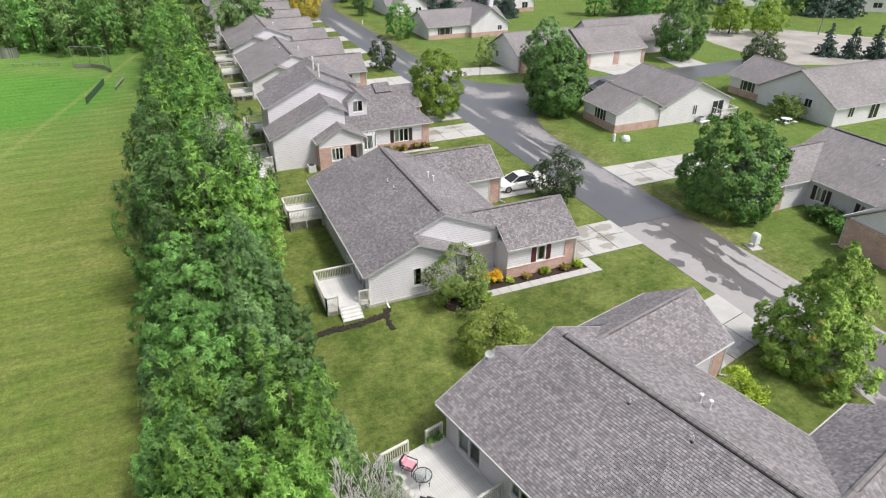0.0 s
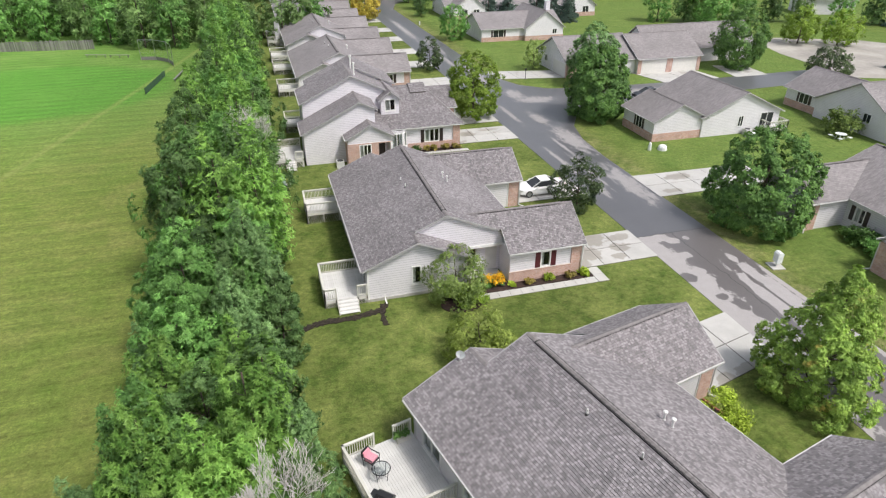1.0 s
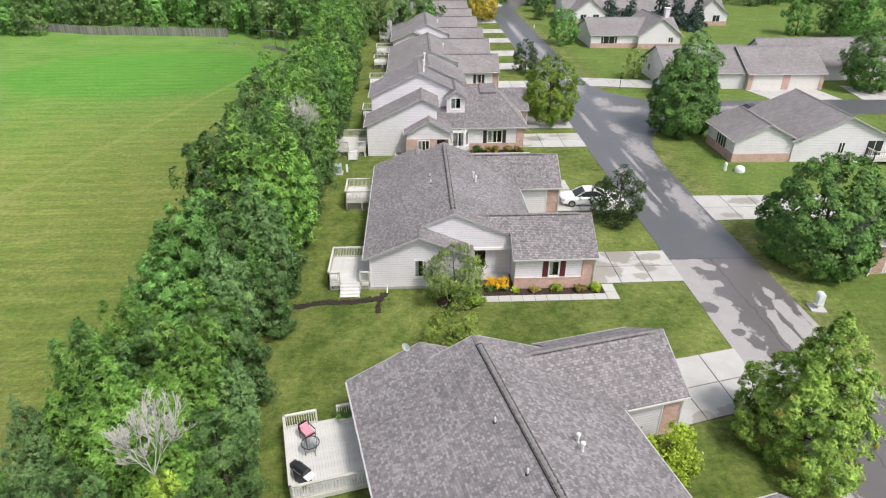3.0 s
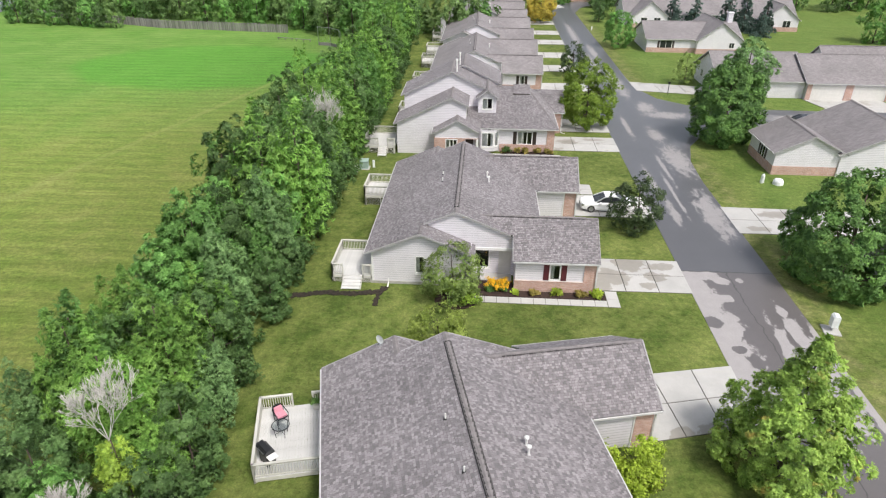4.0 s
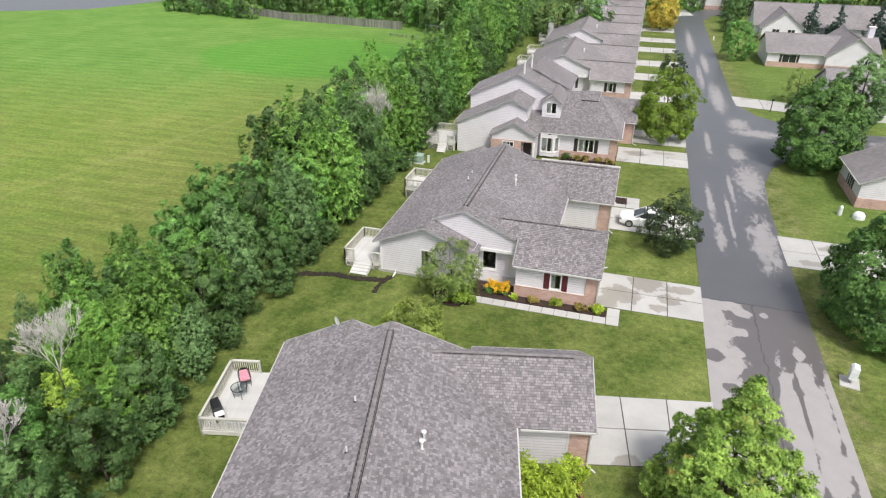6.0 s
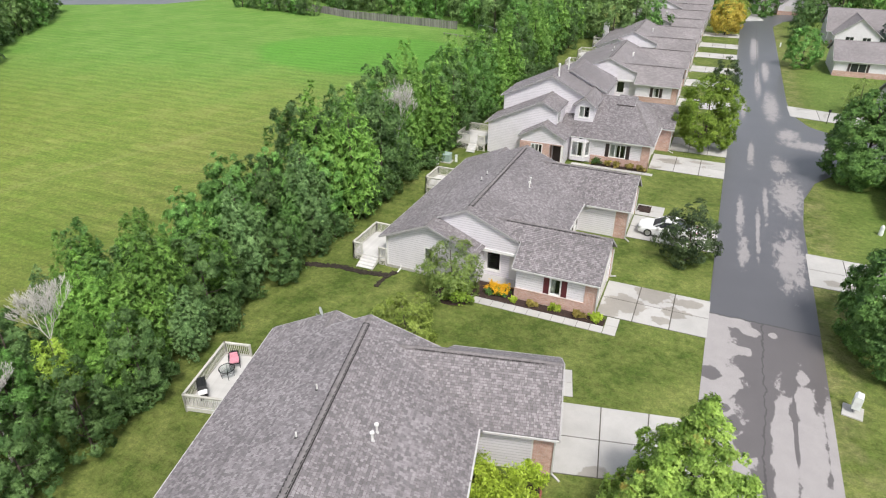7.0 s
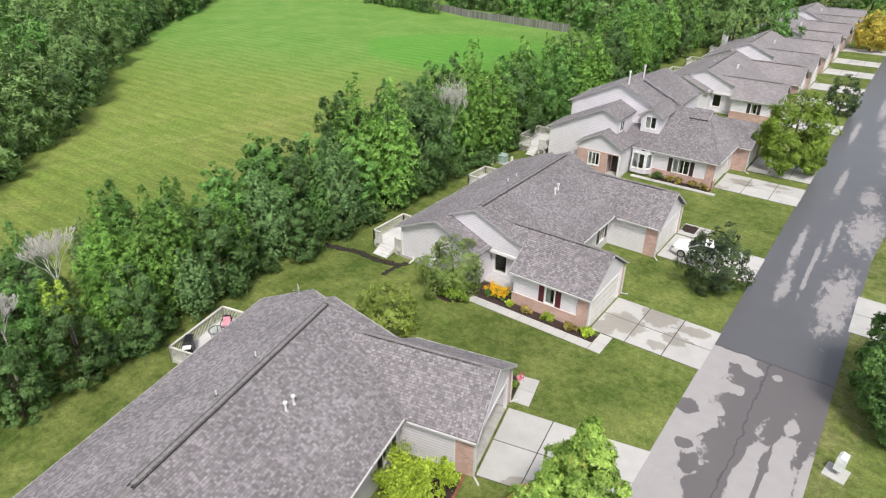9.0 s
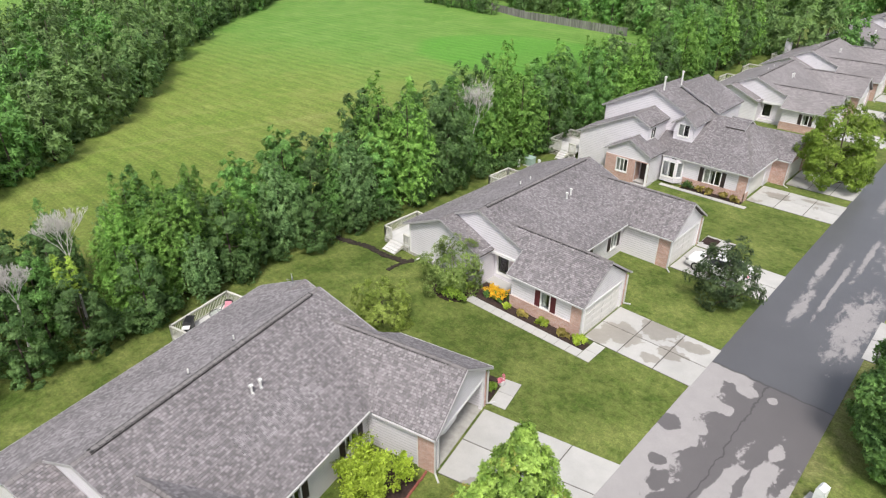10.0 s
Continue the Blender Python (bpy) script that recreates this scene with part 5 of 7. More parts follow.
def spruce(name, label, m, height, radius, seed, leaves=9000):
    rng = random.Random(seed)
    t = thing(name, label, "conifer", m, "spruces")
    cl = []
    tiers = int(height / 0.3)
    limbs = Shape()
    for k in range(tiers):
        f = k / tiers
        rr = radius * (1 - f) ** 0.9 * rng.uniform(0.82, 1.08) + 0.06
        z = 0.35 + f * (height - 0.5)
        for j in range(max(3, int(11 * (1 - f)))):
            a = rng.uniform(0, 6.283)
            reach = rr * rng.uniform(0.85, 1.1)
            limbs.rod((0, 0, z), (reach * 0.9 * math.cos(a), reach * 0.9 * math.sin(a), z - 0.22 * reach), 0.025, 0.008, 4)
            for g in (0.35, 0.62, 0.88):
                cl.append((reach * g * math.cos(a), reach * g * math.sin(a), z - 0.24 * reach * g, 0.10 + 0.16 * (1 - f) * (1.1 - g * 0.5), 0.09))
    part("branches", limbs, BARK, t)
    part("trunk", Shape().rod((0, 0, 0), (0, 0, height * 0.97), 0.16, 0.02, 7), BARK, t)
    part("crown", leaf_mesh("crown", cl, leaves, 0.26, seed, LEAF_SPRUCE, droop=0.4, flat_leaf=0.5, twigs=3), LEAF_SPRUCE, t)
    return t


def bare_tree(name, label, m, height, seed, bole=0.0):
    """A dead tree: a trunk and bare limbs that fork again and again; bole: the height of the clear trunk below."""
    rng = random.Random(seed)
    sh = Shape()

    def grow(p, d, length, r, depth):
        q = p + d * length
        sh.rod(p, q, max(r, 0.006), max(r * 0.62, 0.005), 4)
        if depth == 0:
            return
        for k in range(rng.choice((2, 3, 3))):
            e = (d + Vector((rng.uniform(-1, 1), rng.uniform(-1, 1), rng.uniform(0.1, 0.7))) * 0.56).normalized()
            grow(p.lerp(q, rng.uniform(0.55, 1.0)), e, length * rng.uniform(0.6, 0.82), r * 0.6, depth - 1)
    top = Vector((0.08 * bole, 0, bole))
    if bole:
        sh.rod((0, 0, 0), top, 0.09, 0.055, 6)
    for k in range(5):
        a = 1.2566 * k + rng.uniform(-0.3, 0.3)
        grow(top, Vector((0.42 * math.cos(a), 0.42 * math.sin(a), 1)).normalized(), height * 0.25, 0.022, 6)
    t = thing(name, label, "tree", m)
    part("branching_limb", sh, DEADWOOD, t)
    return t

# ---- the setting ----
def sheet(name, pts, z, material, label, category, thick=0.3):
    return solid(name, Shape().slab([(x, y, z) for x, y in pts], (0, 0, -thick)), material, label, category, kind="structure")


def grid_ground():
    sh = Shape()
    xs = [-2500, -400, -160, -60, 0, 60, 160, 400, 2500]
    for i in range(len(xs) - 1):
        for j in range(len(xs) - 1):
            sh.face((xs[i], xs[j], 0), (xs[i + 1], xs[j], 0), (xs[i + 1], xs[j + 1], 0), (xs[i], xs[j + 1], 0))
    return sh


solid("ground", grid_ground(), GROUND, "mown green lawns and a wide striped field", "grass", kind="structure")
sheet("road", [(33.4, -40), (40.5, -40), (40.5, 58), (40.9, 64), (42.2, 69), (44.6, 73), (48.5, 75.6), (56, 76.8), (70, 77.6), (98, 79), (98, 86), (70, 85), (52, 85.4), (46.5, 86.8), (43, 90), (41.2, 95), (40.8, 102), (40.5, 172), (43.0, 181), (50.0, 190), (44.0, 195), (36.0, 186), (33.4, 174)], 0.03, ASPHALT,
      "dark wet asphalt road with pale dry patches and painted glare", "road")
sheet("far_lot", [(-150, 122), (-117, 139.6), (-106, 166), (-122, 190), (-190, 170)], 0.02, ASPHALT, "grey paved lot beyond the field", "pavement")
sheet("parking_lot", [(98.6, 86.2), (98.6, 79.2), (106, 76), (122, 70), (160, 64), (160, 76), (137, 88), (125, 104.5), (110, 111.6), (102, 105), (99.7, 98)], 0.02, GRAVEL, "pale worn gravel and concrete yard", "pavement")


def driveway(label, quad, nu, nv, z=0.05, name="driveway", g=0.034):
    """Concrete slabs between four corners: house side first and second, then the road side."""
    t = thing(name, label, "driveway", kind="structure")
    a, b, c, d = [Vector((*p, z)) for p in quad]

    def at(u, v):
        return (a.lerp(b, v)).lerp(d.lerp(c, v), u)
    for i in range(nu):
        for j in range(nv):
            u0, u1, v0, v1 = i / nu, (i + 1) / nu, j / nv, (j + 1) / nv
            p = [at(u0, v0), at(u1, v0), at(u1, v1), at(u0, v1)]
            mid = sum(p, Vector()) / 4
            p = [q + (mid - q).normalized() * g * 1.4 for q in p]
            part("slab", Shape().slab(p, (0, 0, -0.12)), CONCRETE, t)
    lo = [q - Vector((0, 0, 0.03)) for q in (a, b, c, d)]
    part("joint_bed", Shape().slab(lo, (0, 0, -0.1)), JOINT, t)
    return t


driveway("pale concrete driveway in front of the open garage", [(26.9, 21.0), (25.68, 26.2), (33.5, 27.9), (33.5, 22.7)], 3, 2)
driveway("concrete driveway with damp stains", [(26.1, 36.1), (26.1, 41.0), (33.5, 41.0), (33.5, 36.2)], 3, 2)
driveway("concrete driveway under the white car", [(26.1, 48.9), (26.1, 53.7), (33.5, 53.7), (33.5, 48.9)], 3, 2)
driveway("concrete driveway of the two-storey house", [(25.7, 66.4), (25.7, 71.4), (33.5, 71.4), (33.5, 66.4)], 3, 2)
driveway("concrete driveway of the two-storey house", [(27.2, 73.4), (27.2, 78.6), (33.5, 78.6), (33.5, 73.4)], 3, 2)
for y in (101.8, 125.4, 149.0):
    for s in (-1, 1):
        driveway("concrete driveway by the far houses", [(26.1, y + s * 6.4 - 2.4), (26.1, y + s * 6.4 + 2.4), (33.5, y + s * 6.4 + 2.4), (33.5, y + s * 6.4 - 2.4)], 3, 2)
driveway("wide concrete driveway across the street", [(54.0, 51.6), (54.0, 46.6), (40.3, 46.4), (40.3, 51.9)], 5, 2)
driveway("concrete driveway by the side road", [(64.2, 92.4), (75.6, 92.4), (76.5, 85.2), (66.0, 85.0)], 3, 2)
driveway("concrete driveway at the side road by a large tree", [(80.8, 93.0), (86.4, 91.6), (85.8, 84.9), (79.4, 84.9)], 3, 2)
driveway("concrete driveway by the corner house", [(52.0, 97.4), (52.0, 92.2), (40.9, 94.2), (40.7, 99.6)], 3, 2)
driveway("small pale concrete driveway at the end of the street", [(33.2, 177.9), (38.7, 180.9), (35.7, 199.5), (32.7, 197.9)], 1, 4)

# ---- houses ----
duplex("duplex_house", "low pale vinyl house with grey shingle roof, open garage", pose(17.6, 15.05, 0, 0, 0, 13.3), True, 1, SHUTTER_DARK, True, pick=True)
duplex("duplex_house", "low white house with brick base, maroon shutters and porch", pose(15.7, 44.9, 0), True, 2, SHUTTER_RED, pipes=((-1.5, 0.87, 0), (-1.45, -0.6, 0), (2.25, 1.3, 1), (2.4, 0.5, 1)))
two_storey("two_storey_house", "taller white house with dormer, stepped gables and brick entry", None, True)
duplex("duplex_house", "low white house with shingle roof beyond the taller one", pose(15.7, 101.8, 0), False, 3)
row_house = duplex("duplex_house", "low white house with shingle roof far along the row", pose(15.7, 125.4, 0), False, 4)
part("chimney", Shape().box(-7.7, 5.8, 0, -6.75, 6.8, 4.7).box(-7.8, 5.7, 4.7, -6.7, 6.9, 4.82), SIDING, row_house, "pale boxed chimney")
duplex("duplex_house", "low white house at the far end of the row", pose(15.7, 149.0, 0), False, 6)
duplex("duplex_house", "low white house beyond the end of the row", pose(15.7, 172.5, 0), False, 8)
across = duplex("duplex_house", "pale house with brick piers across the street", pose(58.7, 33.1, 0, 0, 0, 180), False, 7)
part("brick_veneer", Shape().box(10.36, 3.5, 0, 10.44, 9.29, 2.6), BRICK, across, "plain brick end wall")
cottage("corner_house", "white gabled house with brick base and small deck", pose(55.0, 60.6, 0), 11.2, 11.0, 5.25, along=False, wing=(-6.6, 0.3, 0.2, 7.0, 4.4),
        windows=(("S", 5.2, 0.6, 1.0, 2.2, False), ("S", 8.4, 1.8, 0.3, 2.4, False), ("wW", 3.0, 1.2, 0.9, 2.2, True)))
garages = cottage("double_garage_house", "long grey-roofed house with two garage doors", pose(64.7, 91.0, 0), 11.9, 11.0, 5.6,
        windows=(("S", 0.7, 4.6, 0, 2.1, "garage"), ("S", 6.6, 4.6, 0, 2.1, "garage"), ("W", 7.0, 1.2, 1, 2.2, True)))
for x0, x1 in ((-0.06, 0.62), (5.4, 6.5), (11.3, 11.96)):
    part("brick_pier", Shape().box(x0, -0.07, 0, x1, -0.002, 2.3), BRICK, garages)
rear = cottage("rear_house", "grey-roofed house with a garage door and brick corner", pose(52.1, 91.8, 0), 12.5, 11.5, 5.6, windows=(("W", 6.4, 4.6, 0, 2.1, "garage"), ("W", 3.0, 0.9, 1.2, 2.2, False)))
part("brick_veneer", Shape().box(-0.06, -0.08, 0, 5.0, -0.002, 2.45).box(-0.08, -0.08, 0, -0.002, 0.42, 2.45), BRICK, rear)
cottage("annex_house", "grey-roofed house joined behind the double garage", pose(70.0, 96.5, 0), 22.0, 9.0, 6.0, windows=(("S", 14.0, 1.6, 1.0, 2.2, True),))
cottage("side_street_house", "pale house with brick base by the side road", pose(75.1, 52.0, 0), 24.0, 12.0, 6.0, wing=(0.6, 9.0, 8.0, 18.0, 5.0),
        windows=(("W", 7.5, 1.0, 1.6, 2.6, False), ("wW", 2.6, 1.5, 1.0, 2.4, True), ("S", 2.5, 0.9, 1.0, 2.2, False), ("S", 6.5, 1.6, 0.4, 2.4, False)))
lawn_house = cottage("far_house", "white and brick house beyond the lawn", pose(48.5, 123.5, 0), 17.6, 11.0, 5.0, wing=(9.2, 17.6, -1.0, 11, 5.8),
        windows=(("S", 2.5, 2.2, 0.9, 2.2, True), ("wS", 6.0, 0.9, 1.2, 2.1, False)))
part("chimney", Shape().box(16.2, 5.2, 3.2, 17.1, 6.2, 6.6).box(16.1, 5.1, 6.6, 17.2, 6.3, 6.75), SIDING, lawn_house, "pale boxed chimney")
part("brick_veneer", Shape().box(-0.06, -0.06, 0, 9.2, -0.002, 0.9), BRICK, lawn_house)
cottage("distant_house", "white house with grey roof among spruces", pose(50.0, 155.0, 0), 28.0, 12.0, 6.4, wing=(1.0, 9.0, -4.0, 8.0, 5.8),
        windows=(("wS", 2.0, 1.4, 1.0, 2.2, False), ("wS", 5.0, 1.4, 1.0, 2.2, False), ("S", 14.0, 1.6, 1.0, 2.2, False), ("S", 22.0, 1.6, 1.0, 2.2, False)))
cottage("distant_house", "white house with grey roof far behind the lawn", pose(78.3, 151.5, 0), 9.5, 12.0, 6.4, wing=(1.0, 9.0, -3.0, 8.0, 5.8),
        windows=(("wS", 1.2, 1.4, 1.0, 2.2, False), ("wS", 4.6, 1.6, 0.4, 2.3, False), ("W", 6.0, 1.4, 1.0, 2.2, False)))
cottage("distant_house", "pale house at the end of the street", pose(34.0, 197.0, 0), 22.0, 11.0, 6.2, wing=(8.0, 16.0, -3.0, 8.0, 5.8),
        windows=(("wS", 1.5, 5.0, 0, 2.1, "garage"), ("S", 19.0, 1.6, 1.0, 2.2, False)))
cottage("distant_house", "white house beyond the far grass", pose(160.0, 119.0, 0, 0, 0, -40), 20.0, 11.0, 7.0, eave=4.0, windows=(("S", 3.0, 2.0, 1.0, 2.2, False), ("S", 8.0, 2.0, 1.0, 2.2, False), ("S", 14.0, 2.0, 1.0, 2.2, False)))

cottage("far_house", "long white building with dark windows beyond the yard", pose(139.0, 136.0, 0, 0, 0, -22), 13.0, 8.0, 4.6, eave=3.6, brick=False, windows=(("S", 9.0, 0.7, 1.6, 2.6, False), ("S", 10.4, 0.7, 1.6, 2.6, False), ("S", 11.8, 0.7, 1.6, 2.6, False)))

# ---- trees and shrubs ----
def put(x, y, turn=0.0, s=1.0, sz=None):
    return Matrix.Translation((x, y, 0)) @ Matrix.Rotation(radians(turn), 4, 'Z') @ Matrix.Diagonal((s, s, sz or s, 1))


def repeat(ob, m):
    """A copy that is turned and scaled as m says."""
    c = copy_thing(ob, m)
    c.matrix_basis = m
    return c


rng = random.Random(11)
line_protos = [
    tree("hedgerow_tree", "tall bright green tree in the dense hedgerow", put(0.2, 17.5, 0, 0.9), 10.0, 2.75, 0.6, 2900, 0.222, LEAF_BOX, 21, "plume", 13, 0.31, 0.13, "hedgerow trees"),
    tree("hedgerow_tree", "tall leafy green tree in the dense hedgerow", put(-2.6, 20.0, 0, 0.9), 10.4, 2.75, 0.5, 2900, 0.222, LEAF_LINE, 22, "plume", 15, 0.29, 0.14, "hedgerow trees"),
    tree("hedgerow_tree", "dark leafy tree in the dense hedgerow", put(2.4, 24.0, 0, 0.8), 9.2, 2.8, 0.3, 3000, 0.19, LEAF_DARK, 23, "round", 64, 0.22, 0.12, "hedgerow trees", rough=0.28, width=0.24),
    tree("hedgerow_tree", "broad green tree in the dense hedgerow", put(-1.6, 32.0, 0, 0.95), 10.0, 2.9, 0.5, 2900, 0.222, LEAF_LINE, 24, "round", 60, 0.23, 0.15, "hedgerow trees", rough=0.28),
    tree("hedgerow_tree", "grey-green leafy tree in the dense hedgerow", put(1.8, 36.5, 0, 0.95), 10.2, 2.7, 0.3, 3200, 0.205, LEAF_DUSTY, 20, "plume", 14, 0.30, 0.13, "hedgerow trees"),
]
far_protos = [
    tree("hedgerow_tree", "green tree in the hedgerow further along", put(0.5, 70.0), 10.5, 3.1, 0.6, 1100, 0.345, LEAF_LINE, 25, "round", 48, 0.26, 0.15, "hedgerow trees", blades=6, limbs=6, rough=0.28),
    tree("hedgerow_tree", "dark green tree in the hedgerow further along", put(-2.2, 75.0), 9.8, 3.0, 0.6, 1100, 0.33, LEAF_DARK, 26, "round", 48, 0.26, 0.15, "hedgerow trees", blades=6, limbs=6, rough=0.28),
    tree("hedgerow_tree", "bright green tree in the hedgerow further along", put(1.0, 79.0), 11.0, 2.9, 0.6, 1100, 0.335, LEAF_BOX, 27, "plume", 12, 0.37, 0.15, "hedgerow trees", blades=6, limbs=6),
]
wood_protos = [
    tree("wood_tree", "leafy green tree at the edge of the woods", put(-38.0, 20.0), 10.5, 3.4, 0.5, 330, 0.65, LEAF_LINE, 61, "round", 38, 0.28, 0.15, "trees of the woods", blades=6, limbs=3, rough=0.28),
    tree("wood_tree", "dark leafy tree at the edge of the woods", put(-44.0, 25.0), 9.8, 3.3, 0.5, 330, 0.63, LEAF_DARK, 62, "plume", 12, 0.38, 0.15, "trees of the woods", blades=6, limbs=3),
    tree("wood_tree", "light green tree at the edge of the woods", put(-50.0, 31.0), 11.0, 3.2, 0.5, 330, 0.63, LEAF_ORN2, 63, "oval", 38, 0.28, 0.15, "trees of the woods", blades=6, limbs=3, rough=0.2),
    tree("wood_tree", "small light green tree at the edge of the woods", put(-41.0, 30.0), 9.0, 3.0, 0.5, 330, 0.61, LEAF_ORN2, 64, "round", 36, 0.28, 0.15, "trees of the woods", blades=6, limbs=3, rough=0.2),
]


def hedge_height(y):
    """The hedgerow grows taller from its near end on."""
    return 8.2 + 1.5 * min(1, max(0, (y - 6) / 10)) + 1.4 * min(1, max(0, (y - 30) / 14))


y = -4.0
while y < 50:
    for x in (-2.2, 1.5):
        k = rng.choice((2, 2, 3, 4)) if y < 10 else rng.choice((0, 0, 1, 4, 3)) if y < 26 else rng.choice((0, 1, 1, 2, 3, 4))
        hh = hedge_height(y) * rng.uniform(0.72, 1.18) * (0.90 if x > 0 else 0.98) / 10.0
        px, py = x + rng.uniform(-0.5, 0.5), y + rng.uniform(-0.9, 0.9) + (2.0 if x > 0 else 0)
        wide = min(1.08, hh * rng.uniform(0.92, 1.08))
        if math.hypot(px - 0.7, py - 27.3) > 2.0:
            repeat(line_protos[k], put(px, py, rng.uniform(0, 360), wide, hh))
    y += 4.6
for x, y, sc in ((-0.6, 13.0, 0.8), (-0.3, 22.0, 0.82), (-0.8, 34.0, 0.95), (-0.4, 42.5, 1.0)):
    repeat(line_protos[2], put(x, y, y * 50, sc, sc))
while y < 138:
    for x in ((-2.7, 0.0, 2.3) if y < 66 else (-1.2, 1.8)):
        repeat(far_protos[rng.randrange(3)], put(x + rng.uniform(-0.8, 0.8), y + rng.uniform(-1.5, 1.5), rng.uniform(0, 360), rng.uniform(0.8, 1.08), rng.uniform(0.85, 1.15)))
    y += 4.3 if y < 80 else 5.2
# lower growth along both flanks
for x, y, sc in ((-5.2, 18.6, 0.62), (-5.6, 14.6, 0.66), (-4.8, 10.5, 0.7), (-4.1, 24.0, 0.55), (-3.8, 29.0, 0.6), (-3.8, 33.6, 0.62), (1.9, 26.2, 0.6), (-1.4, 27.6, 0.72), (0.9, 28.6, 0.5), (0.6, 8.0, 0.85), (3.9, 16.8, 0.66), (4.2, 12.8, 0.66), (4.4, 9.2, 0.64), (4.6, 5.4, 0.62), (3.4, 21.0, 0.6), (3.4, 31.0, 0.56), (3.2, 35.4, 0.5)):
    repeat(line_protos[rng.choice((1, 3, 4) if x < 0 else (2, 2, 4))], put(x, y, y * 40, sc, sc * rng.uniform(0.95, 1.1)))
bush = shrub("hedgerow_bush", "dense low bush at the foot of the hedgerow", put(3.3, 17.0), 2.6, 1.5, 1700, 0.2, LEAF_DARK, 28, "hedgerow bushes")
for k in range(49):
    y = -3 + k * 2.4
    repeat(bush, put(3.1 + rng.uniform(-0.5, 0.5), y + rng.uniform(-0.8, 0.8), rng.uniform(0, 360), rng.uniform(0.6, 1.15), rng.uniform(0.6, 1.3)))
    if k % 2:
        repeat(bush, put(-3.7 + rng.uniform(-0.5, 0.4), y, rng.uniform(0, 360), rng.uniform(0.7, 1.2)))
bare_tree("dead_tree", "bare grey dead tree in the hedgerow", put(2.2, 13.5), 4.9, 5, 6.2)
bare_tree("dead_tree", "bare grey dead tree among green crowns", put(2.0, 52.0, 20), 7.0, 8, 5.0)
bare_tree("dead_tree", "bare grey dead shrub in the hedgerow", put(2.2, 9.9, 60), 3.8, 12, 4.2)
tree("golden_sapling", "slender sapling with bright yellow-green leaves", put(3.1, 13.2), 8.2, 1.3, 4.0, 330, 0.18, LEAF_LIME, 82, "plume", 6, 0.30, 0.05)
bush_far = shrub("wood_bush", "leafy bush at the edge of the woods", put(-31.0, 17.5), 2.6, 2.0, 900, 0.45, LEAF_DARK, 29, "bushes of the woods")
# woods west of the field and behind it
wood_edge = [(-24, 9), (-30.6, 17), (-48.2, 35.4), (-81.3, 60.8), (-98.5, 76), (-128, 112), (-175, 140)]
for (x0, y0), (x1, y1) in zip(wood_edge, wood_edge[1:]):
    n_w = int(math.dist((x0, y0), (x1, y1)) / 3.3)
    nx, ny = -(y1 - y0) / math.dist((x0, y0), (x1, y1)), (x1 - x0) / math.dist((x0, y0), (x1, y1))
    for k in range(n_w):
        for j in range(3 if k % 2 else 2):
            d = -0.8 + j * 6.5 + rng.uniform(-1.2, 1.5)
            f = (k + rng.uniform(-0.4, 0.4)) / n_w
            repeat(wood_protos[rng.randrange(4)], put(x0 + (x1 - x0) * f + nx * d, y0 + (y1 - y0) * f + ny * d, rng.uniform(0, 360), rng.uniform(0.75, 1.1) + 0.12 * j))
        if -90 < x0 < -28 and k % 2:
            for d in (15.0, 22.0, 30.0):
                repeat(wood_protos[rng.randrange(4)], put(x0 + (x1 - x0) * k / n_w + nx * d + rng.uniform(-2, 2), y0 + (y1 - y0) * k / n_w + ny * d + rng.uniform(-2, 2), rng.uniform(0, 360), rng.uniform(0.9, 1.2)))
        if k % 2:
            repeat(bush_far, put(x0 + (x1 - x0) * k / n_w + nx * 0.3, y0 + (y1 - y0) * k / n_w + ny * 0.3, rng.uniform(0, 360), rng.uniform(0.8, 1.4)))
for k in range(50):
    x = -104 + 2.45 * k
    if -56 < x < -51:
        continue
    repeat(wood_protos[rng.randrange(4)], put(x + rng.uniform(-1.5, 1.5), 146 - 0.12 * x + rng.uniform(-3, 9) - (10 if x > -24 else 0), rng.uniform(0, 360), rng.uniform(0.8, 1.35)))
for k in range(9):
    x = -93 + 3.3 * k
    repeat(wood_protos[k % 3], put(x, 140.2 - 0.17 * (x + 66) + rng.uniform(-0.8, 0.8), rng.uniform(0, 360), rng.uniform(0.6, 0.95)))
for k in range(26):
    x = -108 + 4.0 * k
    repeat(wood_protos[rng.randrange(4)], put(x + rng.uniform(-1.5, 1.5), 158 - 0.12 * x + rng.uniform(-2, 6), rng.uniform(0, 360), rng.uniform(1.0, 1.4)))
for k in range(52):
    repeat(wood_protos[rng.randrange(4)], put(-20 + 4.6 * k + rng.uniform(-2, 2), 196 - 0.10 * 4.6 * k + rng.uniform(-5, 9), rng.uniform(0, 360), rng.uniform(1.0, 1.6)))

tree("front_maple", "maple with green leaves turning orange at the tips", put(33.0, 19.3), 8.9, 4.3, 0.6, 14000, 0.14, LEAF_MAPLE, 31, "spire", 250, 0.13, 0.14, blades=6, width=0.32, rough=0.3)
tree("norway_maple", "dense dark green round maple on the lawn", put(45.2, 39.0), 9.0, 4.7, 0.3, 13000, 0.17, LEAF_NORWAY, 32, "dome", 230, 0.155, 0.2, blades=6, width=0.38, rough=0.13)
tree("crabapple", "small dark crabapple by the driveway", put(31.2, 46.5), 5.4, 2.7, 0.5, 2400, 0.15, LEAF_CRAB, 33, "round", 54, 0.24, 0.1, blades=6, width=0.3, rough=0.36)
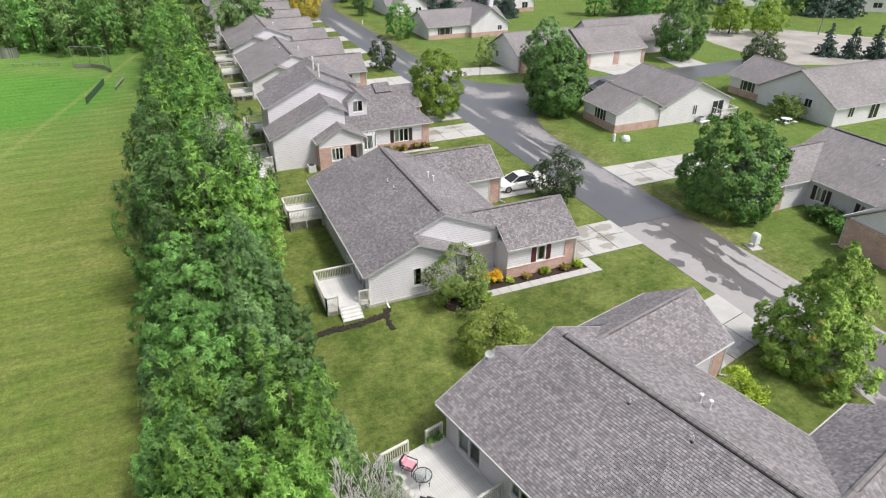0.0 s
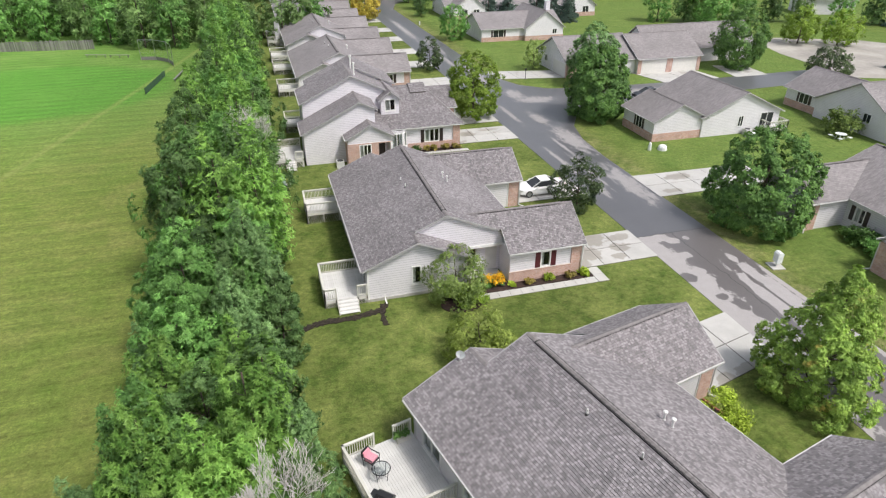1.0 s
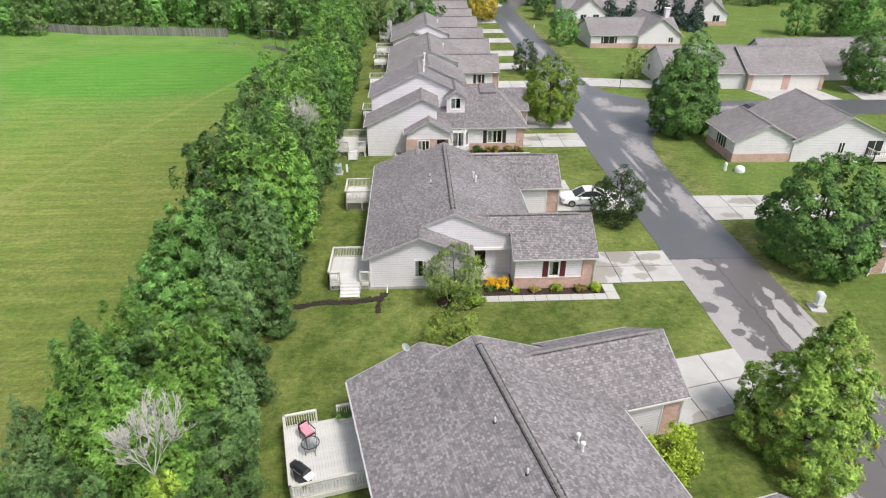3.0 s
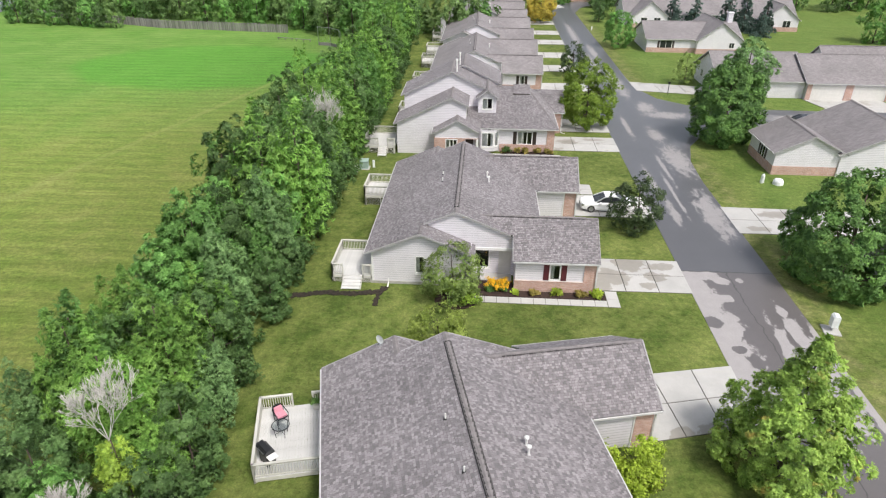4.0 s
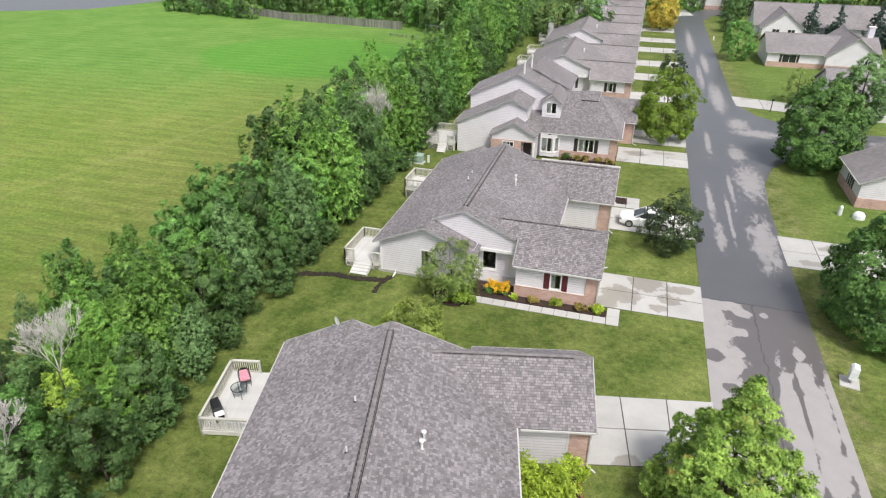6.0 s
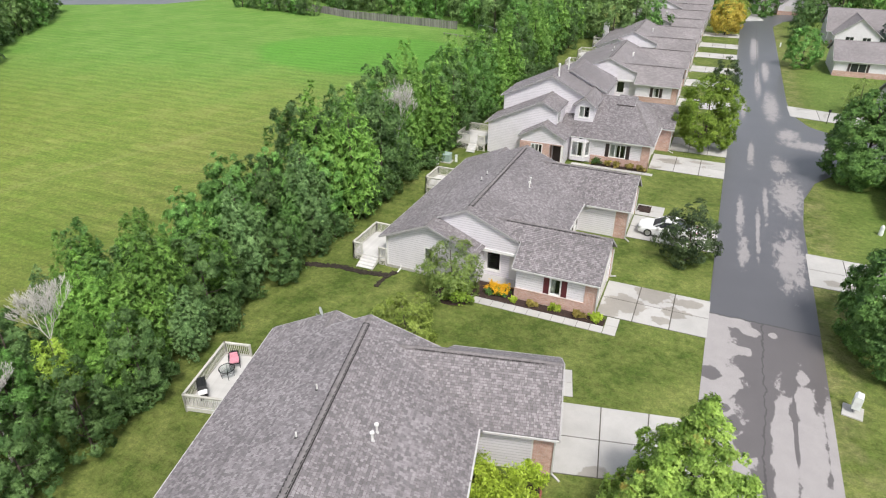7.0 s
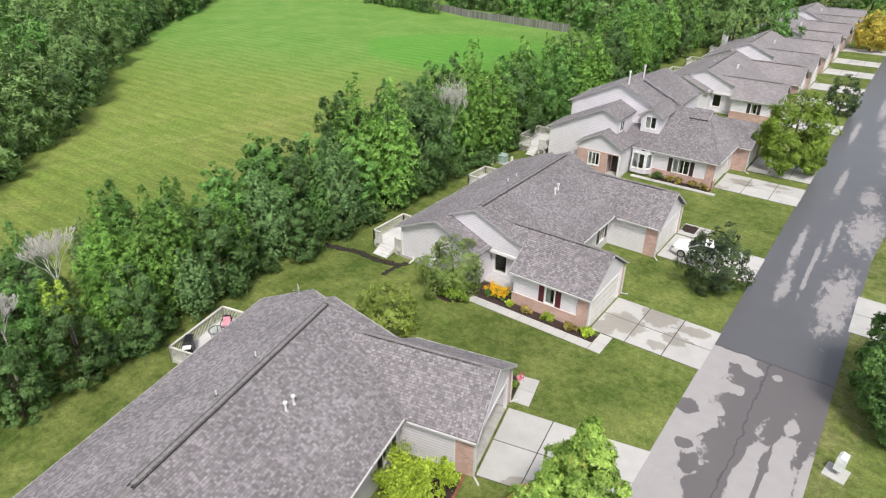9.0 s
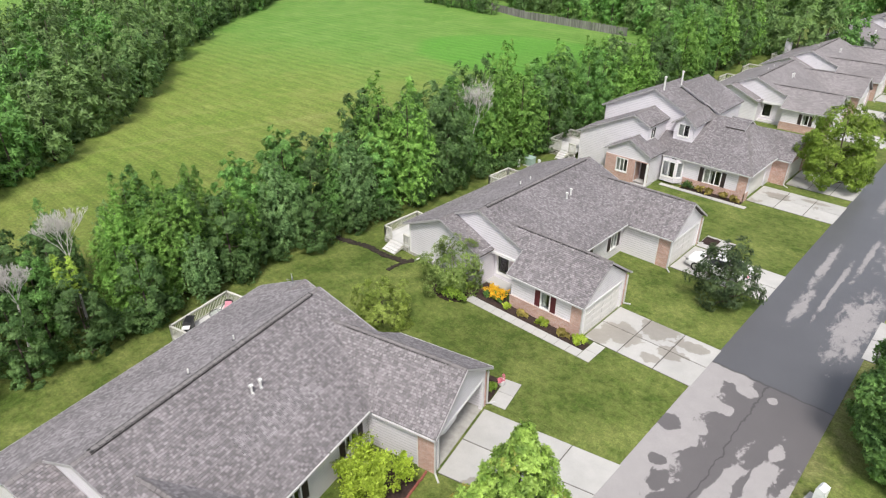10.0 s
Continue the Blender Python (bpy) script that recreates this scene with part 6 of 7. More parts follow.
tree("corner_maple", "tall dark green maple at the corner lawn", put(46.3, 71.2), 9.8, 4.3, 0.8, 9000, 0.22, LEAF_NORWAY, 34, "dome", 210, 0.185, 0.2, blades=6, width=0.34, rough=0.17)
tree("corner_ash", "lighter green tree behind the corner maple", put(53.9, 86.7), 9.9, 3.9, 0.8, 4200, 0.25, LEAF_DUSTY, 35, "oval", 120, 0.19, 0.18, blades=6, width=0.28, rough=0.2)
tree("street_locust", "light green locust tree beside the road", put(30.6, 75.8), 8.9, 3.9, 0.8, 4800, 0.23, LEAF_LOCUST, 36, "round", 120, 0.2, 0.14, blades=7, width=0.22, rough=0.2)
tree("turning_tree", "small tree with orange and yellow leaves", put(30.3, 156.0), 7.6, 3.9, 1.4, 1300, 0.4, LEAF_AUTUMN, 37, "round", 60, 0.26, 0.15, blades=6, rough=0.15)
tree("lime_tree", "light yellow-green tree behind the turning one", put(31.0, 166.0), 8.5, 3.8, 1.4, 1100, 0.42, LEAF_PALE, 84, "round", 50, 0.26, 0.15, blades=6, rough=0.15)
tree("porch_tree", "small airy ornamental tree beside the porch", put(15.6, 34.6), 4.4, 2.7, 0.3, 3000, 0.135, LEAF_ORN, 38, "round", 70, 0.24, 0.07, blades=6, width=0.24, rough=0.25)
tree("side_tree", "small light green tree between the houses", put(15.1, 27.9), 3.4, 2.6, 0.4, 1700, 0.16, LEAF_PALE, 39, "round", 40, 0.26, 0.06, blades=6, width=0.22, rough=0.25)
shrub("golden_shrub", "bright yellow-green shrub under the eaves", put(25.4, 18.2), 2.6, 1.95, 9000, 0.14, LEAF_YELLOW, 41)
tree("lawn_tree", "round green tree on the lawn by the far house", put(43.8, 127.5), 7.2, 3.2, 1.2, 900, 0.4, LEAF_LINE, 51, "round", 50, 0.27, 0.14, blades=6, rough=0.15)
tree("small_tree", "small dark tree by a far driveway", put(32.0, 103.0), 5.6, 2.4, 0.8, 650, 0.34, LEAF_CRAB, 52, "round", 36, 0.28, 0.1, blades=6, rough=0.2)
tree("airy_tree", "thin tree with reddish leaves near the corner house", put(49.3, 99.0), 5.2, 2.2, 0.8, 420, 0.3, LEAF_ORN, 53, "round", 30, 0.25, 0.07, blades=6, rough=0.25)
tree("yard_tree", "large green tree by the side road", put(83.5, 90.3), 11.0, 4.6, 1.2, 2600, 0.40, LEAF_NORWAY, 54, "oval", 100, 0.24, 0.2, blades=6, rough=0.14)
tree("round_shrub_tree", "dense dark round tree behind the houses", put(94.0, 81.0), 5.0, 3.6, 0.3, 1200, 0.36, LEAF_CRAB, 55, "dome", 60, 0.26, 0.14, blades=6, rough=0.08)
tree("yard_tree", "light green tree beside the gravel yard", put(110.0, 105.0), 7.5, 3.6, 1.4, 650, 0.5, LEAF_LOCUST, 56, "round", 40, 0.28, 0.14, blades=6, rough=0.2)
tree("yard_tree", "light green tree beside the gravel yard", put(116.5, 101.5), 7.0, 4.0, 1.4, 650, 0.5, LEAF_LOCUST, 57, "round", 40, 0.28, 0.14, blades=6, rough=0.2)
shrub("yard_shrub", "rounded olive shrub beside a pale house", put(72.6, 57.5), 3.2, 2.4, 3500, 0.26, LEAF_ORN, 58)
tree("back_tree", "big green tree behind the far lawn", put(106.0, 128.0), 11.0, 4.8, 1.4, 900, 0.6, LEAF_LINE, 59, "round", 50, 0.27, 0.2, blades=6, rough=0.15)
for k in range(9):
    repeat(wood_protos[k % 3], put(96 + 7.0 * k + rng.uniform(-2, 2), 138 - 2.2 * k + rng.uniform(-4, 4), rng.uniform(0, 360), rng.uniform(0.9, 1.3)))
fir = spruce("spruce", "blue-green spruce standing on the lawn", put(110.7, 82.0), 6.0, 2.5, 60)
for x, y, s_ in ((113.4, 79.0, 0.95), (116.8, 77.0, 1.0), (120.5, 75.5, 0.9)):
    repeat(fir, put(x, y, x * 31, s_))
for x, y, s_ in ((60.5, 153.0, 1.35), (65.5, 152.5, 1.3), (72.0, 150.0, 1.5), (75.0, 148.0, 1.4), (76.6, 141.5, 1.0), (79.8, 148.0, 1.2), (148.0, 114.5, 1.9), (154.5, 112.6, 2.0)):
    repeat(fir, put(x, y, x * 31, s_))
shrub("porch_shrub", "low spreading light green bush beside the small tree", put(16.3, 33.9), 1.7, 1.7, 4500, 0.15, LEAF_LOCUST, 79)
shrub("foundation_hedge", "clipped dark hedge below the shuttered windows", put(51.2, 33.2, 0, 1.0), 1.5, 1.6, 5000, 0.15, LEAF_NORWAY, 80)
shrub("foundation_hedge", "clipped dark hedge beside the brick wing", put(51.0, 31.2, 0, 1.0), 1.3, 1.4, 4000, 0.15, LEAF_LINE, 81)
for x, y, s_ in ((47.5, 170.0, 0.9), (52.0, 166.0, 0.8), (44.5, 158.0, 0.6), (47.0, 182.0, 0.9), (30.0, 190.0, 0.8)):
    repeat(wood_protos[1], put(x, y, x * 17, s_))

# ---- decks ----
def deck(label, m, wide, deep, floor, rails, stairs=None, fine=True):
    """A timber deck: local x runs towards the house, y along it. rails: runs (x0, y0, x1, y1). stairs: (x0, x1, y, steps) at the y side."""
    t = thing("deck", label, "deck", m, "timber decks")
    n = int(wide / 0.148)
    pl = Shape().box(0.0, 0, floor - 0.03, 0.1445, deep, floor).mesh("plank", DECKWOOD)
    for k in range(n):
        ob = part("plank", pl, None, t)
        ob.location.x = k * wide / n
    rim = Shape().box(0, 0, floor - 0.26, wide, 0.04, floor - 0.031).box(0, deep - 0.04, floor - 0.26, wide, deep, floor - 0.031).box(0, 0.04, floor - 0.26, 0.04, deep - 0.04, floor - 0.031)
    for k in range(int(deep / 0.6)):
        rim.box(0.04, 0.3 + k * 0.6, floor - 0.22, wide, 0.34 + k * 0.6, floor - 0.031)
    part("joist_frame", rim, RAILWOOD, t)
    bal = Shape().box(-0.018, -0.018, floor + 0.08, 0.018, 0.018, floor + 0.82).mesh("baluster", RAILWOOD)
    for x0, y0, x1, y1 in rails:
        length = math.dist((x0, y0), (x1, y1))
        part("top_rail", Shape().bar((x0, y0, floor + 0.9), (x1, y1, floor + 0.9), 0.14, 0.045), RAILWOOD, t)
        part("bottom_rail", Shape().bar((x0, y0, floor + 0.1), (x1, y1, floor + 0.1), 0.04, 0.08), RAILWOOD, t)
        part("rail_board", Shape().bar((x0, y0, floor + 0.82), (x1, y1, floor + 0.82), 0.04, 0.09), RAILWOOD, t)
        k_n = int(length / (0.125 if fine else 0.25))
        for k in range(1, k_n):
            f = k / k_n
            ob = part("baluster", bal, None, t)
            ob.location = (x0 + (x1 - x0) * f, y0 + (y1 - y0) * f, 0)
        for x, y in ((x0, y0), (x1, y1)):
            part("post", Shape().box(x - 0.05, y - 0.05, 0, x + 0.05, y + 0.05, floor + 0.95), RAILWOOD, t)
    for x in (0.1, wide * 0.5, wide - 0.15):
        for y in (0.1, deep - 0.15):
            part("footing_post", Shape().box(x - 0.05, y - 0.05, 0, x + 0.05, y + 0.05, floor - 0.26), RAILWOOD, t)
    if floor > 0.45:
        lat = Shape()
        k_n = int(wide / 0.16)
        for k in range(k_n):
            x = k * wide / k_n
            lat.bar((x, -0.02, 0.02), (min(x + 0.3, wide), -0.02, floor - 0.27), 0.012, 0.03, (0, 1, 0))
            lat.bar((x, -0.035, floor - 0.27), (min(x + 0.3, wide), -0.035, 0.02), 0.012, 0.03, (0, 1, 0))
        part("lattice", lat, RAILWOOD, t, kind="stuff")
    if stairs:
        x0, x1, y, steps = stairs
        rise = floor / (steps + 1)
        for k in range(steps):
            z = floor - rise * (k + 1)
            part("tread", Shape().box(x0, y - 0.28 * (k + 1) - 0.02, z - 0.04, x1, y - 0.28 * k, z), DECKWOOD, t)
            part("riser", Shape().box(x0 + 0.02, y - 0.28 * k - 0.02, z - rise, x1 - 0.02, y - 0.28 * k, z + rise - 0.04), DECKWOOD, t)
        for x in (x0 - 0.04, x1 + 0.04):
            part("stringer", Shape().slab([(x - 0.02, y, floor - 0.05), (x - 0.02, y - 0.28 * steps, rise * 0.4), (x - 0.02, y - 0.28 * steps, 0), (x - 0.02, y, floor - 0.4)], (0.04, 0, 0)), RAILWOOD, t)
    return t


HA = pose(17.6, 15.05, 0, 0, 0, 13.3)
deck("pale grey timber deck with a chair, table and grill", HA @ pose(-10.2, 4.3, 0), 3.98, 4.95, 0.36, [(0.05, 0.05, 0.05, 4.9), (0.05, 4.9, 1.75, 4.9), (0.05, 0.05, 3.9, 0.05), (2.9, 4.9, 3.9, 4.9)])
deck("pale timber deck with steps down to the lawn", pose(6.35, 36.05, 0), 3.1, 3.95, 0.62, [(0.05, 0.05, 0.05, 3.9), (0.05, 3.9, 3.05, 3.9), (0.05, 0.05, 0.85, 0.05), (2.4, 0.05, 3.05, 0.05)], (0.95, 2.3, 0.0, 4))
deck("raised pale timber deck behind the white house", pose(6.4, 49.9, 0), 3.05, 3.1, 1.05, [(0.05, 0.05, 0.05, 3.05), (0.05, 3.05, 3.0, 3.05), (0.05, 0.05, 3.0, 0.05)])
deck("white timber deck with steps behind the taller house", pose(3.9, 64.0, 0), 3.55, 4.5, 0.9, [(0.05, 0.05, 0.05, 4.45), (0.05, 4.45, 3.5, 4.45), (0.05, 0.05, 1.6, 0.05), (2.7, 0.05, 3.5, 0.05)], (1.7, 2.6, 0.0, 4))
for y in (76.0, 92.9, 106.8, 116.5, 130.4, 140.2):
    deck("pale timber deck behind a far house", pose(6.3, y, 0), 3.1, 3.2, 1.0, [(0.05, 0.05, 0.05, 3.15), (0.05, 3.15, 3.05, 3.15), (0.05, 0.05, 3.05, 0.05)], fine=False)
deck("small timber deck beside the corner house", pose(66.6, 59.2, 0, 0, 0, 90), 2.6, 3.0, 0.7, [(0.05, 0.05, 0.05, 2.95), (0.05, 2.95, 2.5, 2.95), (0.05, 0.05, 2.5, 0.05)], fine=False)


def patio_chair(m):
    t = thing("patio_chair", "dark metal patio chair with pinkish red cushions", "chair", m)
    seat = part("seat_cushion", Shape().box(-0.27, -0.2, 0.40, 0.27, 0.22, 0.50), CUSHION, t, "pinkish red cushion")
    part("back_cushion", Shape().slab([(-0.25, 0.22, 0.5), (0.25, 0.22, 0.5), (0.22, 0.29, 0.78), (-0.22, 0.29, 0.78)], (0, 0.09, 0.02)), CUSHION, t, "pinkish red cushion")
    part("seat_frame", Shape().box(-0.29, -0.28, 0.36, 0.29, 0.30, 0.40), BLACK, t)
    back = Shape()
    for i in range(9):
        a, b = math.pi * i / 8, math.pi * (i + 1) / 8
        if i < 8:
            back.rod((0.32 * math.cos(a), 0.36 + 0.05 * math.sin(a), 0.62 + 0.3 * math.sin(a)), (0.32 * math.cos(b), 0.36 + 0.05 * math.sin(b), 0.62 + 0.3 * math.sin(b)), 0.022, n=6)
    back.slab([(-0.28, 0.40, 0.42), (0.28, 0.40, 0.42), (0.26, 0.45, 0.84), (-0.26, 0.45, 0.84)], (0, 0.02, 0))
    part("back_frame", back, BLACK, t)
    for sx in (-1, 1):
        part("armrest", Shape().bar((sx * 0.32, -0.26, 0.64), (sx * 0.32, 0.38, 0.64), 0.05, 0.03), BLACK, t)
        part("leg", Shape().rod((sx * 0.29, -0.25, 0), (sx * 0.32, -0.26, 0.64), 0.018, n=6), BLACK, t)
        part("leg", Shape().rod((sx * 0.29, 0.30, 0), (sx * 0.3, 0.36, 0.64), 0.018, n=6), BLACK, t)
    return t


def patio_table(m):
    t = thing("patio_table", "round glass-topped patio table with dark metal frame", "table", m)
    ring = Shape()
    for i in range(24):
        a, b = 2 * math.pi * i / 24, 2 * math.pi * (i + 1) / 24
        ring.rod((0.46 * math.cos(a), 0.46 * math.sin(a), 0.7), (0.46 * math.cos(b), 0.46 * math.sin(b), 0.7), 0.025, n=6)
    part("rim", ring, BLACK, t)
    part("glass_top", Shape().lathe((0, 0, 0.70), [(0, 0.44), (0.008, 0.44)], 24), GLASS, t, "clear glass top")
    for k in range(4):
        a = math.pi / 4 + k * math.pi / 2
        part("leg", Shape().rod((0.34 * math.cos(a), 0.34 * math.sin(a), 0), (0.42 * math.cos(a), 0.42 * math.sin(a), 0.7), 0.016, n=6), BLACK, t)
    brace = Shape()
    for k in range(2):
        a = math.pi / 4 + k * math.pi / 2
        brace.rod((-0.36 * math.cos(a), -0.36 * math.sin(a), 0.25), (0.36 * math.cos(a), 0.36 * math.sin(a), 0.25), 0.012, n=6)
    part("brace", brace, BLACK, t)
    return t


def grill(m):
    t = thing("barbecue_grill", "gas barbecue grill with black lid and pale side shelf", "grill", m)
    part("cabinet", Shape().box(-0.38, -0.24, 0.12, 0.38, 0.24, 0.78), BLACK, t)
    lid = Shape()
    prof = [(-0.27, 0.80), (-0.26, 0.98), (-0.16, 1.10), (0.10, 1.12), (0.24, 1.0), (0.28, 0.80)]
    lid.slab([(-0.4, y, z) for y, z in prof], (0.8, 0, 0))
    part("lid", lid, BLACK, t, "black curved lid")
    part("lid_handle", Shape().rod((-0.28, -0.31, 0.98), (0.28, -0.31, 0.98), 0.018, n=6).rod((-0.26, -0.31, 0.98), (-0.26, -0.25, 0.98), 0.01, n=6).rod((0.26, -0.31, 0.98), (0.26, -0.25, 0.98), 0.01, n=6), STEEL, t)
    for sx in (-1, 1):
        part("side_shelf", Shape().box(sx * 0.4, -0.24, 0.80, sx * 0.78, 0.24, 0.84), TRIM if sx > 0 else BLACK, t, "pale side shelf" if sx > 0 else "black side shelf")
        for sy in (-1, 1):
            part("wheel", Shape().rod((sx * 0.3 - 0.03, sy * 0.18, 0.07), (sx * 0.3 + 0.03, sy * 0.18, 0.07), 0.07, n=10), RUBBER, t)
    return t


patio_chair(pose(6.95, 20.9, 0.36, 0, 0, 42))
patio_table(pose(7.25, 19.9, 0.36))
grill(pose(7.1, 18.0, 0.36, 0, 0, -42))
planter = thing("planter_box", "small planter with dark foliage on the deck", "planter", HA @ pose(-6.9, 8.9, 0.36))
part("box", Shape().box(-0.4, -0.2, 0, 0.4, 0.2, 0.3), RAILWOOD, planter)
part("plant", leaf_mesh("plant", [(x, 0, 0.42, 0.22, 0.2) for x in (-0.3, 0, 0.3)], 500, 0.12, 71, LEAF_NORWAY), LEAF_NORWAY, planter)

# satellite dish on the near roof's end
dish = thing("satellite_dish", "grey satellite dish on the roof edge", "dish", pose(12.25, 22.95, 4.25, 0, 0, 150) @ Matrix.Diagonal((0.66, 0.66, 0.66, 1)))
bowl = Shape()
for i in range(20):
    for j in range(4):
        a, b = 2 * math.pi * i / 20, 2 * math.pi * (i + 1) / 20
        r0, r1 = 0.095 * j, 0.095 * (j + 1)
        def q(r, w):
            return (r * math.cos(w), 0.5 * r * r - 0.1, 0.62 + r * 1.1 * math.sin(w))
        bowl.face(q(r0, a), q(r1, a), q(r1, b), q(r0, b))
part("reflector", bowl, BOX_W, dish)
part("mast", Shape().rod((0, -0.1, 0), (0, -0.1, 0.62), 0.03, n=8), STEEL, dish)
part("feed_arm", Shape().rod((0, -0.1, 0.3), (0, 0.42, 0.42), 0.015, n=6).box(-0.05, 0.38, 0.4, 0.05, 0.48, 0.5), STEEL, dish)
part("foot", Shape().box(-0.15, -0.2, -0.06, 0.15, 0.0, 0.02), STEEL, dish)


# ---- the white car ----
def car(m, paint=None, label="white four-door sedan parked on the driveway"):
    t = thing("car", label, "car", m)
    paint = paint or WHITE_PAINT
    # stations along the length: x, half width, sill height, waist height
    st = [(-2.35, 0.62, 0.42, 0.62), (-2.25, 0.80, 0.30, 0.72), (-1.7, 0.90, 0.22, 0.86), (-0.9, 0.92, 0.20, 0.93), (0.6, 0.92, 0.20, 0.95), (1.5, 0.90, 0.22, 0.98), (2.15, 0.82, 0.30, 0.98), (2.35, 0.66, 0.42, 0.86)]
    body = Shape()

    def ring(x, w, lo, hi):
        return [(x, -w * 0.94, lo), (x, -w, lo + 0.18), (x, -w, hi - 0.14), (x, -w * 0.88, hi), (x, w * 0.88, hi), (x, w, hi - 0.14), (x, w, lo + 0.18), (x, w * 0.94, lo)]
    rings = [ring(*q) for q in st]
    for a, b in zip(rings, rings[1:]):
        for i in range(8):
            body.face(a[i], a[(i + 1) % 8], b[(i + 1) % 8], b[i])
    body.face(*rings[0])
    body.face(*rings[-1])
    part("body", body, paint, t, "glossy painted bodywork")
    lo = [(-1.15, 0.80, 0.90), (-0.25, 0.66, 1.40), (0.75, 0.65, 1.43), (1.75, 0.76, 0.96)]
    roof_s = Shape()
    for (x0, w0, z0), (x1, w1, z1) in zip(lo[1:], lo[2:3]):
        roof_s.slab([(x0, -w0, z0), (x1, -w1, z1), (x1, w1, z1), (x0, w0, z0)], (0, 0, 0.04))
    for sy in (-1, 1):
        for (x0, w0, z0), (x1, w1, z1) in zip(lo, lo[1:]):
            part("pillar", Shape().slab([(x0, sy * w0, z0), (x1, sy * w1, z1), (x1, sy * (w1 - 0.06), z1), (x0, sy * (w0 - 0.06), z0)], (0, 0, 0.05)), paint, t)
    part("roof", roof_s, paint, t)
    part("windscreen", Shape().slab([(-1.15, -0.74, 0.92), (-0.25, -0.6, 1.40), (-0.25, 0.6, 1.40), (-1.15, 0.74, 0.92)], (0, 0, -0.02)), WIN_DARK, t, "dark tinted glass")
    part("rear_window", Shape().slab([(0.75, -0.6, 1.42), (1.75, -0.7, 0.97), (1.75, 0.7, 0.97), (0.75, 0.6, 1.42)], (0, 0, -0.02)), WIN_DARK, t, "dark tinted glass")
    for sy in (-1, 1):
        part("side_window", Shape().slab([(-1.0, sy * 0.82, 0.93), (-0.2, sy * 0.67, 1.36), (0.72, sy * 0.66, 1.39), (1.6, sy * 0.79, 0.96)], (0, -sy * 0.02, 0)), WIN_DARK, t, "dark tinted glass")
        part("headlight", Shape().box(-2.30, sy * 0.5, 0.60, -2.08, sy * 0.82, 0.73), STEEL, t)
        part("tail_light", Shape().box(2.2, sy * 0.5, 0.76, 2.34, sy * 0.78, 0.9), RED, t)
        part("mirror", Shape().box(-0.75, sy * 0.92, 0.92, -0.6, sy * 1.08, 1.05), paint, t)
        for x in (-1.45, 1.4):
            w = part("wheel", Shape().rod((x, sy * 0.72, 0.33), (x, sy * 0.935, 0.33), 0.33, n=20), RUBBER, t)
            part("rim", Shape().rod((x, sy * 0.93, 0.33), (x, sy * 0.945, 0.33), 0.22, n=14), STEEL, w)
    part("grille", Shape().box(-2.37, -0.4, 0.42, -2.3, 0.4, 0.58), BLACK, t)
    return t


sedan = car(pose(29.3, 50.65, 0.05) @ Matrix.Diagonal((1.04, 1.04, 1.04, 1)))

inside = copy_thing(sedan, HA @ pose(7.2, 6.4, 0.06, 0, 0, 0))
tagged(inside, "white car standing inside the open garage", "car")

car(pose(58.6, 77.9, 0.03), DARK_PAINT, "dark car parked at the edge of the side road")

# ---- walks, beds, plants ----
driveway("square concrete paving slabs along the flower bed", [(17.1, 33.95), (17.1, 34.75), (26.9, 34.75), (26.9, 33.95)], 11, 1, 0.04, "garden_path", 0.016)
driveway("concrete path from the flower bed to the driveway", [(26.92, 33.95), (26.92, 36.05), (27.8, 36.05), (27.8, 33.95)], 1, 2, 0.04, "garden_path", 0.016)
driveway("concrete path beside the open garage", [(25.55, 26.75), (25.0, 29.1), (26.0, 29.35), (26.6, 26.95)], 1, 2, 0.04, "garden_path", 0.016)
driveway("concrete path along the taller house", [(17.6, 64.15), (17.6, 64.8), (26.4, 64.8), (26.4, 64.15)], 8, 1, 0.04, "garden_path", 0.016)
driveway("concrete path by the parked car", [(26.1, 53.9), (26.1, 56.4), (28.6, 56.4), (28.6, 53.9)], 2, 2, 0.04, "garden_path", 0.016)


def bed(label, pts, z=0.06, material=None, chips=260, chip=0.08):
    """A planting bed with a slightly rough mulch surface."""
    sh = Shape().slab([(x, y, z) for x, y in pts], (0, 0, -0.12))
    r = random.Random(len(pts) + int(pts[0][0] * 10))
    xs, ys = [p[0] for p in pts], [p[1] for p in pts]
    for k in range(chips):
        x, y = r.uniform(min(xs), max(xs)), r.uniform(min(ys), max(ys))
        hit = False
        for (x0, y0), (x1, y1) in zip(pts, pts[1:] + pts[:1]):
            if (y0 > y) != (y1 > y) and x < x0 + (x1 - x0) * (y - y0) / (y1 - y0):
                hit = not hit
        if hit:
            a, s_ = r.uniform(0, 3.14), r.uniform(0.4 * chip, chip)
            sh.bar((x - s_ * math.cos(a), y - s_ * math.sin(a), z + 0.01), (x + s_ * math.cos(a), y + s_ * math.sin(a), z + 0.02), 0.4 * chip, 0.3 * chip)
    return solid("mulch_bed", sh, material or MULCH, label, "flower bed", kind="structure")


